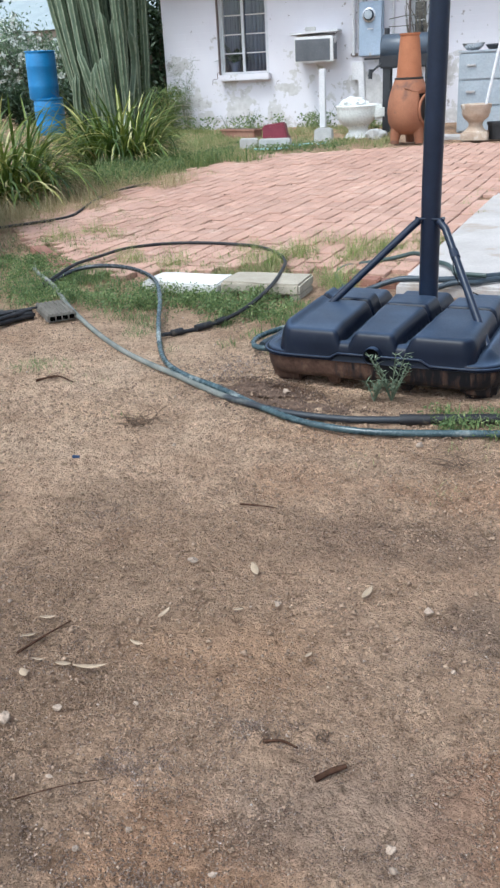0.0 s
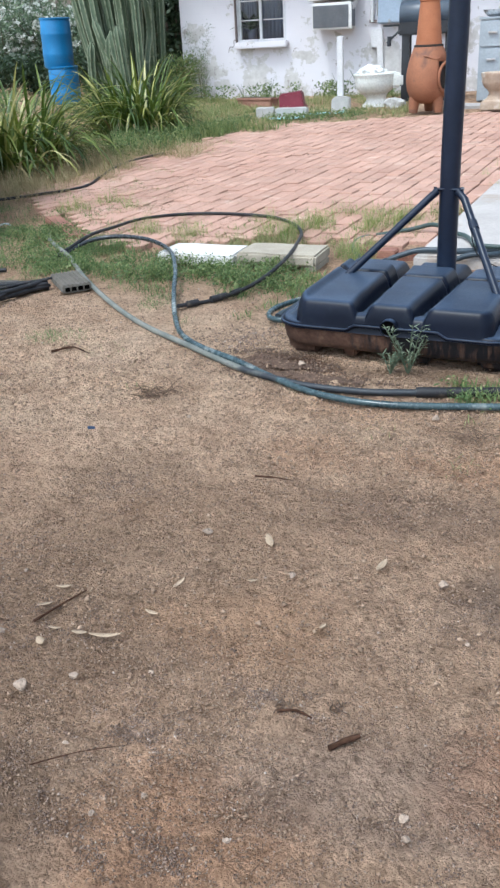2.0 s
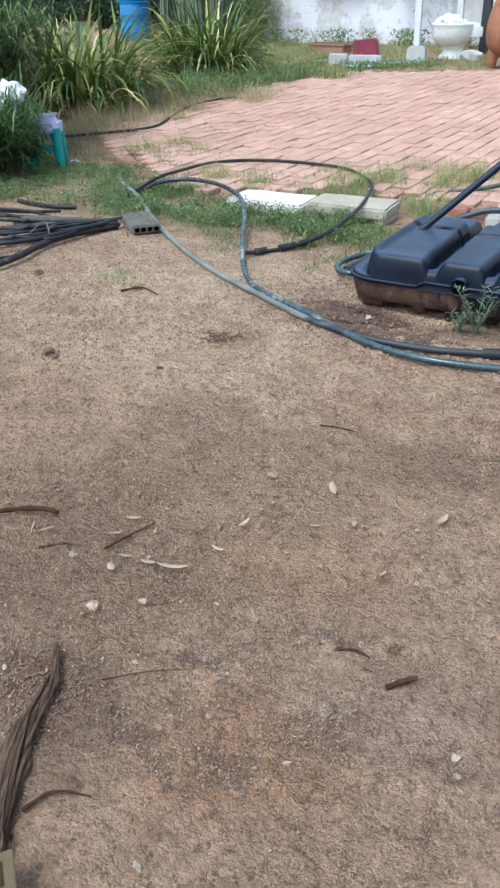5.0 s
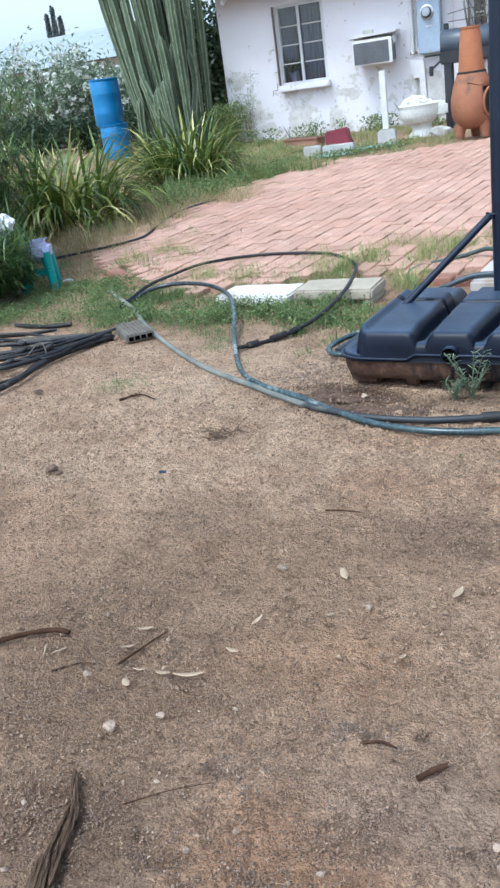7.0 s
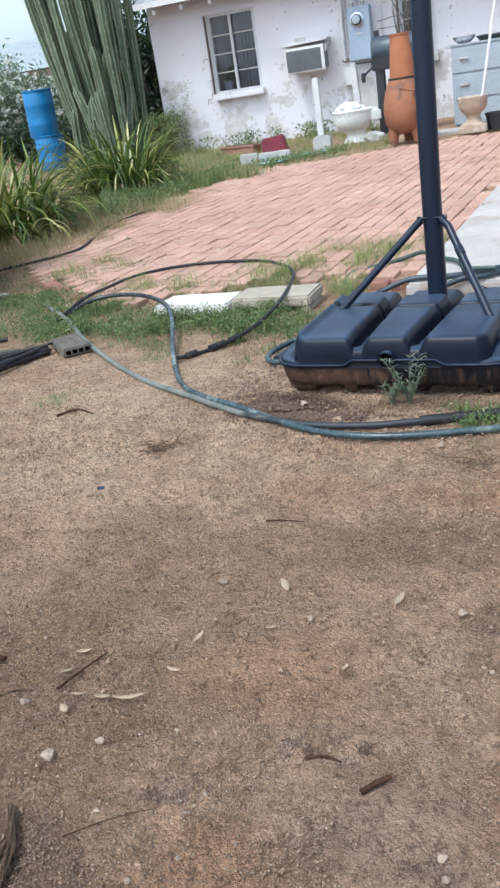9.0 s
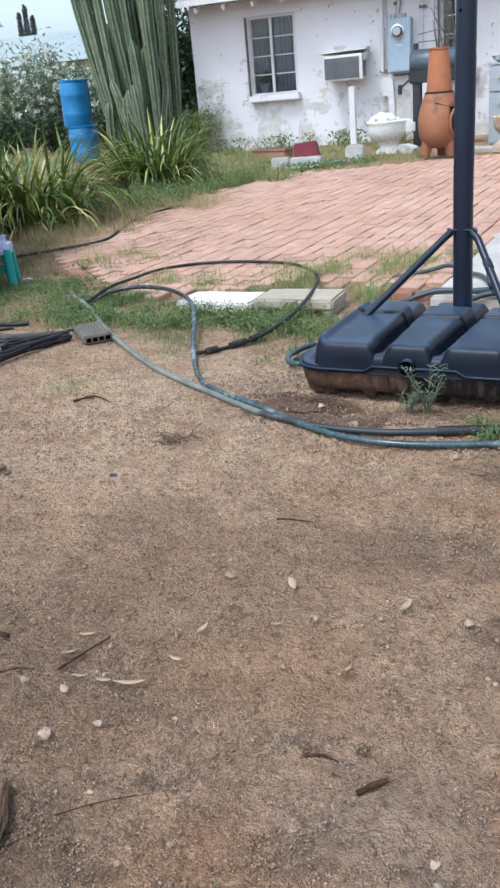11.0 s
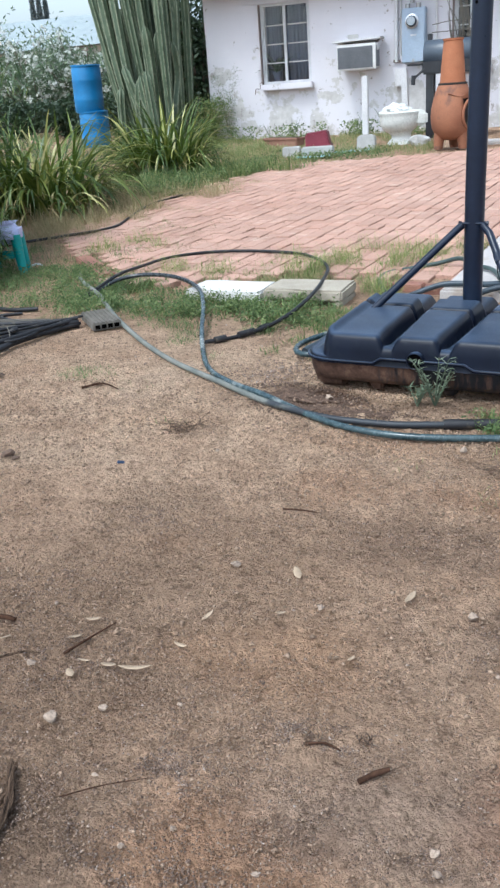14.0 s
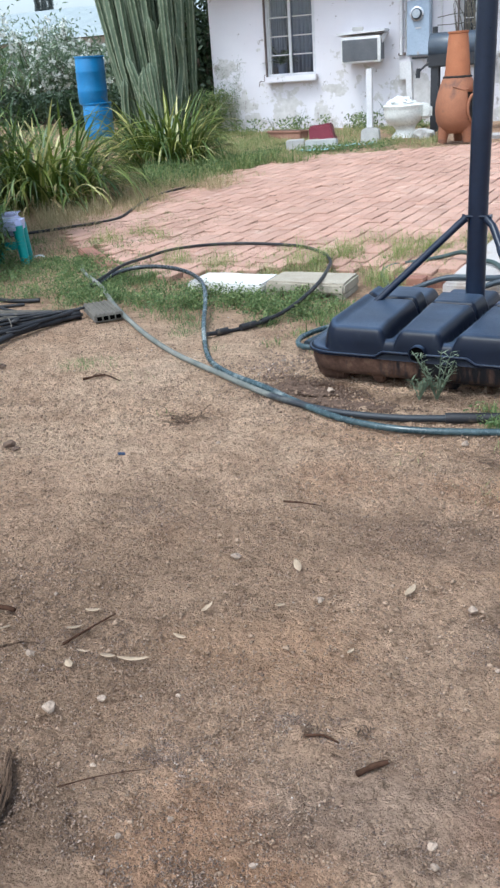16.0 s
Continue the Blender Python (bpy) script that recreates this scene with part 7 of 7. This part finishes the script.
def dead_limb():
    turn = Matrix.Translation((-0.70, 0.98, 0.0)) @ Matrix.Rotation(radians(23), 4, "Z")
    ob = tagged(empty("dead_branch", turn), "weathered split dead branch lying on the dirt", "branch")
    back = turn.inverted()

    def limb(pts, r0, r1, flutes, seed, flat=0.75):
        sp = smooth_path([back @ Vector(p) for p in pts], 0.006)
        bm = bmesh.new()
        rings = []
        d0 = (Vector(sp[-1]) - Vector(sp[0])).normalized()
        side = d0.cross(Vector((0, 0, 1))).normalized()
        m = 44
        for i, q in enumerate(sp):
            u = i / (len(sp) - 1)
            ends = min(1.0, 0.35 + 9 * u, 0.35 + 9 * (1 - u))
            rr = (r0 + (r1 - r0) * u) * (1 + 0.14 * noise.noise((i * 0.09, seed, 2))) * ends
            ring = []
            for k in range(m):
                a = 2 * math.pi * k / m
                w = a + 0.5 * noise.noise((i * 0.03, seed, 5))
                c = 1 - 0.22 * abs(math.cos(0.5 * flutes * w)) ** 6 - 0.10 * abs(math.cos(flutes * 1.17 * w + seed)) ** 4 + 0.16 * noise.noise((math.cos(a) * 1.5, math.sin(a) * 1.5 + i * 0.02, seed))
                ring.append(bm.verts.new(q + side * rr * c * math.cos(a) + Vector((0, 0, 1)) * rr * flat * c * math.sin(a)))
            rings.append(ring)
        for a, b in zip(rings, rings[1:]):
            for i in range(m):
                bm.faces.new((a[i], a[(i + 1) % m], b[(i + 1) % m], b[i]))
        bm.faces.new(rings[0][::-1])
        bm.faces.new(rings[-1])
        return bm
    part("main_limb", limb([(-0.712, 1.0, 0.014), (-0.689, 0.938, 0.018), (-0.660, 0.874, 0.02), (-0.630, 0.812, 0.022), (-0.603, 0.765, 0.022), (-0.58, 0.71, 0.022)], 0.011, 0.026, 9, 3.1), M["driftwood"], ob)
    part("split_limb", limb([(-0.769, 1.163, 0.010), (-0.746, 1.128, 0.012), (-0.712, 1.075, 0.012), (-0.696, 1.015, 0.012), (-0.683, 0.968, 0.010), (-0.655, 0.911, 0.008)], 0.0075, 0.0095, 6, 8.3), M["driftwood"], ob)
    for pts, r0, r1, sd in (([(-0.735, 1.095, 0.006), (-0.722, 1.037, 0.008), (-0.712, 0.994, 0.008), (-0.69, 0.94, 0.006)], 0.003, 0.006, 5.7),
                            ([(-0.655, 0.935, 0.006), (-0.640, 0.885, 0.008), (-0.612, 0.82, 0.008), (-0.59, 0.775, 0.006)], 0.003, 0.009, 9.7),
                            ([(-0.672, 0.955, 0.010), (-0.652, 0.905, 0.016), (-0.622, 0.84, 0.018), (-0.600, 0.79, 0.016)], 0.0025, 0.006, 2.2),
                            ([(-0.700, 1.03, 0.012), (-0.682, 0.985, 0.018), (-0.668, 0.94, 0.020)], 0.002, 0.004, 6.4),
                            ([(-0.720, 0.975, 0.006), (-0.702, 0.925, 0.010), (-0.672, 0.855, 0.012), (-0.65, 0.80, 0.010)], 0.003, 0.008, 4.4),
                            ([(-0.690, 0.905, 0.030), (-0.664, 0.85, 0.036), (-0.640, 0.80, 0.036)], 0.002, 0.004, 7.9)):
        part("splinter", limb(pts, r0, r1, 4, sd), M["driftwood"], ob)


dead_limb()
stick("stick", [(-0.612, 0.852, 0.004), (-0.597, 0.886, 0.006), (-0.576, 0.902, 0.006), (-0.535, 0.911, 0.003)], 0.003, "dark_wood", "thin curved dark twig beside the branch")
pan = tagged(empty("planter_tray", Matrix.Translation((-0.567, 0.546, 0.0)) @ Matrix.Rotation(radians(42), 4, "Z")), "olive-brown plastic tray at the foot of the branch", "tray")
part("base", box(0.29, 0.29, 0.006, (0, 0, 0.004), 0.002), M["tan_pan"], pan)
for k in range(4):
    q = Matrix.Rotation(radians(90 * k), 3, "Z")
    w = box(0.298, 0.006, 0.052, (0, 0.146, 0.026), 0.002)
    box(0.314, 0.014, 0.005, (0, 0.150, 0.052 + 0.001 * (k % 2)), 0.001, bm=w)
    bmesh.ops.rotate(w, cent=(0, 0, 0), matrix=q, verts=w.verts)
    part("side", w, M["tan_pan"], pan)
chip = part("plastic_chip", box(0.024, 0.012, 0.007, (0, 0, 0.005), 0.002, (0, 12, 0)), M["blue_chip"])
chip.matrix_world = Matrix.Translation((-1.20, 2.32, 0.002)) @ Matrix.Rotation(0.5, 4, "Z")
tagged(chip, "bright blue plastic chip on the dirt", "litter")


def grit(n, pick, smin, smax, mat, label, name="gravel", skew=2.4, lift=0.0):
    pts = np.array([pick() for _ in range(n)])
    size = rng.uniform(0, 1, n) ** skew * (smax - smin) + smin
    o = np.array([[1, 0, 0], [-0.5, 0.87, 0], [-0.5, -0.87, 0], [0.1, 0, 0.8], [0, 0, -0.6]])
    rot = rng.uniform(0, 6.28, n)
    ca, sa = np.cos(rot)[:, None], np.sin(rot)[:, None]
    sq = rng.uniform(0.6, 1.2, (n, 5))
    x, y, z = o[:, 0][None] * sq, o[:, 1][None] * rng.uniform(0.6, 1.2, (n, 5)), o[:, 2][None] * rng.uniform(0.6, 1.1, (n, 5))
    v = np.stack([ca * x - sa * y, sa * x + ca * y, z], 2) * size[:, None, None] + np.concatenate([pts, (size * 0.25 + 0.012 * np.clip(pts[:, 1] - 4.3, 0, 14) + lift)[:, None]], 1)[:, None, :]
    f0 = np.array([[0, 1, 3], [1, 2, 3], [2, 0, 3], [1, 0, 4], [2, 1, 4], [0, 2, 4]])
    f = (f0[None] + (np.arange(n) * 5)[:, None, None]).reshape(-1, 3)
    stuff_mesh(name, v.reshape(-1, 3), f, M[mat], label, name)


def near_pick(seed=5.0, rough=1.0):
    """A place on the near dirt; crumbs gather in ragged drifts, thickest nearest."""
    while True:
        x, y = rng.uniform(-2.0, 1.1), rng.uniform(0.4, 2.9)
        if rng.uniform() > min(1.0, (1.1 - x) / 0.5, (x + 2.0) / 0.6, (y - 0.4) / 0.25):
            continue
        d = 0.45 * noise.noise((x * 2.6, y * 2.6, seed)) + 0.55 * noise.noise((x * 9, y * 10, seed + 3)) + 0.45 * noise.noise((x * 30, y * 34, seed + 7))
        near = min(1.0, max(0.0, (1.62 - y + 0.25 * noise.noise((x * 3, y * 3, 40.0))) / 0.35))
        if rng.uniform() < (0.07 + 0.70 * near) * (0.45 + 1.1 * rough * d) + 0.03:
            return x, y


def patch_pick(patches, seed):
    """A place in one of several ragged patches given as x, y, radius across and along."""
    while True:
        x, y, a, b = patches[int(rng.integers(0, len(patches)))]
        px, py = x + a * rng.normal(), y + b * rng.normal()
        if rng.uniform() < 0.45 + 1.2 * noise.noise((px * 18, py * 20, seed)):
            return px, py


DARK = [(-0.66, 1.06, 0.10, 0.06), (-0.50, 1.24, 0.05, 0.03), (-0.15, 1.25, 0.11, 0.06), (-0.05, 1.16, 0.09, 0.06), (-0.20, 2.08, 0.22, 0.05), (0.0, 1.70, 0.08, 0.07), (-0.30, 1.37, 0.05, 0.02),
        (-0.95, 2.02, 0.10, 0.06), (-0.85, 1.45, 0.10, 0.06), (-0.42, 1.02, 0.07, 0.04), (-1.02, 1.66, 0.10, 0.09)]
grit(70000, lambda: near_pick(5.0), 0.0007, 0.0026, "grit", "loose mixed grit scattered on the dirt", skew=2.8)
M["chip"] = leafy("pale_chip", [(0.0, (0.34, 0.255, 0.20)), (0.7, (0.45, 0.36, 0.295)), (1.0, (0.66, 0.58, 0.51))], 0.9, 0.0)


def close_pick():
    while True:
        x, y = near_pick(5.0)
        if y < 1.42 + 0.1 * noise.noise((x * 5, y * 5, 2.0)):
            return x, y


grit(15000, close_pick, 0.0007, 0.0022, "chip", "pale stone chips among the nearest grit", skew=2.2)
grit(2600, lambda: near_pick(12.0), 0.0025, 0.0055, "grit", "small stones among the grit", skew=2.2)
grit(18000, lambda: patch_pick(DARK, 2.0), 0.0008, 0.0034, "slate_grit", "dark gravel lying in patches on the dirt", skew=2.0)
grit(16000, lambda: near_pick(21.0, 1.4), 0.0009, 0.0036, "mulch", "dark crumbs of soil scattered on the dirt", "soil_crumbs")
grit(48000, lambda: near_pick(5.0, 0.6), 0.0012, 0.0044, "clod", "crumbled clods of dry soil", "soil_clods", 2.0)
grit(15000, lambda: near_pick(33.0, 1.3) if rng.uniform() < 0.3 else (rng.uniform(-2.0, 0.6), rng.uniform(1.5, 3.0)), 0.0015, 0.0070, "clod", "crumbs of broken crust on the dirt", "soil_clods", 2.6)
grit(1300, lambda: (rng.uniform(-2.2, 0.5), rng.uniform(1.45, 3.0)), 0.0035, 0.0105, "clod", "larger lumps of dry soil lying about on the dirt", "soil_clods", 2.2)
grit(12000, lambda: (rng.uniform(-2.6, 0.6), rng.uniform(2.2, 3.8)), 0.0015, 0.007, "clod", "crumbled clods of dry soil farther out", "soil_clods", 2.2)
grit(3600, lambda: (rng.uniform(-3.2, 0.6), rng.uniform(2.6, 4.4)), 0.0015, 0.007, "grit", "scattered small stones farther out on the dirt", skew=2.6)
grit(900, lambda: (-1.02 + 0.09 * rng.normal(), 3.20 + 0.09 * rng.normal()), 0.0015, 0.007, "grit", "pale gravel beside the hoop base", skew=2.0)
grit(9000, lambda: patch_pick([(-0.90, 3.0, 0.07, 0.06), (-0.80, 2.93, 0.09, 0.04), (-0.66, 2.86, 0.10, 0.02)], 4.0), 0.002, 0.0065, "mulch", "dark crumbs spilled before the hoop base", "soil_crumbs")


grit(11000, lambda: (-2.95 + 0.45 * rng.normal(), 5.75 + 0.55 * rng.normal()), 0.0015, 0.006, "clod", "dirt blown over the corner of the paving", "soil_clods", 2.0, 0.020)
grit(7000, lambda: (rng.uniform(-2.2, -0.5), 5.05 + 0.28 * rng.normal()), 0.0015, 0.005, "clod", "dirt blown over the front pavers", "soil_clods", 2.0, 0.020)
CLUMPS = [(rng.uniform(-3.2, -0.6), rng.uniform(5.6, 9.8), rng.uniform(0.03, 0.09)) for _ in range(16)] + [(-1.9, 9.3, 0.10), (-2.6, 8.2, 0.10)]


def clump_pick():
    x, y, r = CLUMPS[int(rng.integers(0, len(CLUMPS)))]
    return x + r * rng.normal(), y + 0.6 * r * rng.normal()


grit(320, clump_pick, 0.002, 0.008, "twig", "dry brown leaf crumbs blown onto the paving", "leaf_crumbs", 1.6, 0.022)


def litter(n):
    base = np.array([[*near_pick(21.0, 1.4), 0.003] for _ in range(n)])
    v, f = ribbons(base, rng.uniform(0, 6.28, n), rng.uniform(0.004, 0.022, n), rng.uniform(0.0008, 0.0018, n), np.full(n, 1.45), rng.uniform(0, 0.2, n), 3, 0.4)
    stuff_mesh("twig_litter", v, f, M["twig"], "bits of dry twig and bark littering the dirt", "litter")


litter(1800)

# ---- red pavers, one by one ----
paving = tagged(empty("paving"), "weathered pinkish-red pavers in running bond", "paving", kind="structure")


def in_patio(x, y):
    left = -2.62 if y < 4.9 else -2.62 - 1.05 * (y - 4.9) if y < 6.05 else -3.83 + 0.05 * (y - 6.05) if y < 8.3 else -3.73 + 0.17 * (y - 8.3)
    wob = 0.12 * noise.noise((x * 2, y * 2, 3))
    front = 4.62 if x < -1.72 else 4.80 + 0.24 * noise.noise((x * 2.6, 1.0, 4.0))
    back = 10.30 + 0.36 * (x + 3.4) if x < -1.0 else 11.2
    if x > -0.44 and y < 7.36:
        return False
    return x > left + wob and front < y < min(back, 11.35) + wob and x < 2.2


PW, PL, PH, GAP = 0.105, 0.210, 0.05, 0.0068
TURN = radians(-5.7)
kinds = []
for k in range(6):
    bm = box(PW - GAP, PL - GAP, PH, (0, 0, -PH / 2), 0.004, seg=1)
    for v in bm.verts:
        v.co.x += 0.0015 * noise.noise(v.co * 40 + Vector((k, 0, 0)))
        v.co.z += 0.0015 * noise.noise(v.co * 25 + Vector((0, k, 0)))
    me = bpy.data.meshes.new("paver")
    bmesh.ops.recalc_face_normals(bm, faces=bm.faces)
    bm.to_mesh(me)
    bm.free()
    me.materials.append(M["paver"])
    kinds.append(me)
spots = []
for i in range(-50, 50):
    for j in range(-40, 50):
        u, w = i * PW, j * PL + (PL / 2 if i % 2 else 0)
        x = -1.6 + u * math.cos(TURN) - w * math.sin(TURN)
        y = 7.0 + u * math.sin(TURN) + w * math.cos(TURN)
        if in_patio(x, y):
            spots.append((x, y))
spots.sort(key=lambda p: p[1] + 0.35 * abs(p[0] + 1.5))
far = bmesh.new()
for n, (x, y) in enumerate(spots):
    m = Matrix.Translation((x + 0.002 * rng.normal(), y + 0.003 * rng.normal(), gz(x, y) + 0.022 + 0.0020 * rng.normal())) @ Matrix.Rotation(TURN + 0.008 * rng.normal(), 4, "Z") @ Matrix.Rotation(0.006 * rng.normal(), 4, "X") @ Matrix.Rotation(0.008 * rng.normal(), 4, "Y")
    if n < 300:
        o = new("paver", kinds[n % 6])
        o.parent = paving
        o.matrix_world = m
    else:
        s = len(far.verts)
        far.from_mesh(kinds[n % 6])
        far.verts.ensure_lookup_table()
        bmesh.ops.transform(far, matrix=m, verts=far.verts[s:])
fp = part("far_pavers", far, M["paver_far"], paving)
fp["kind"] = "stuff"
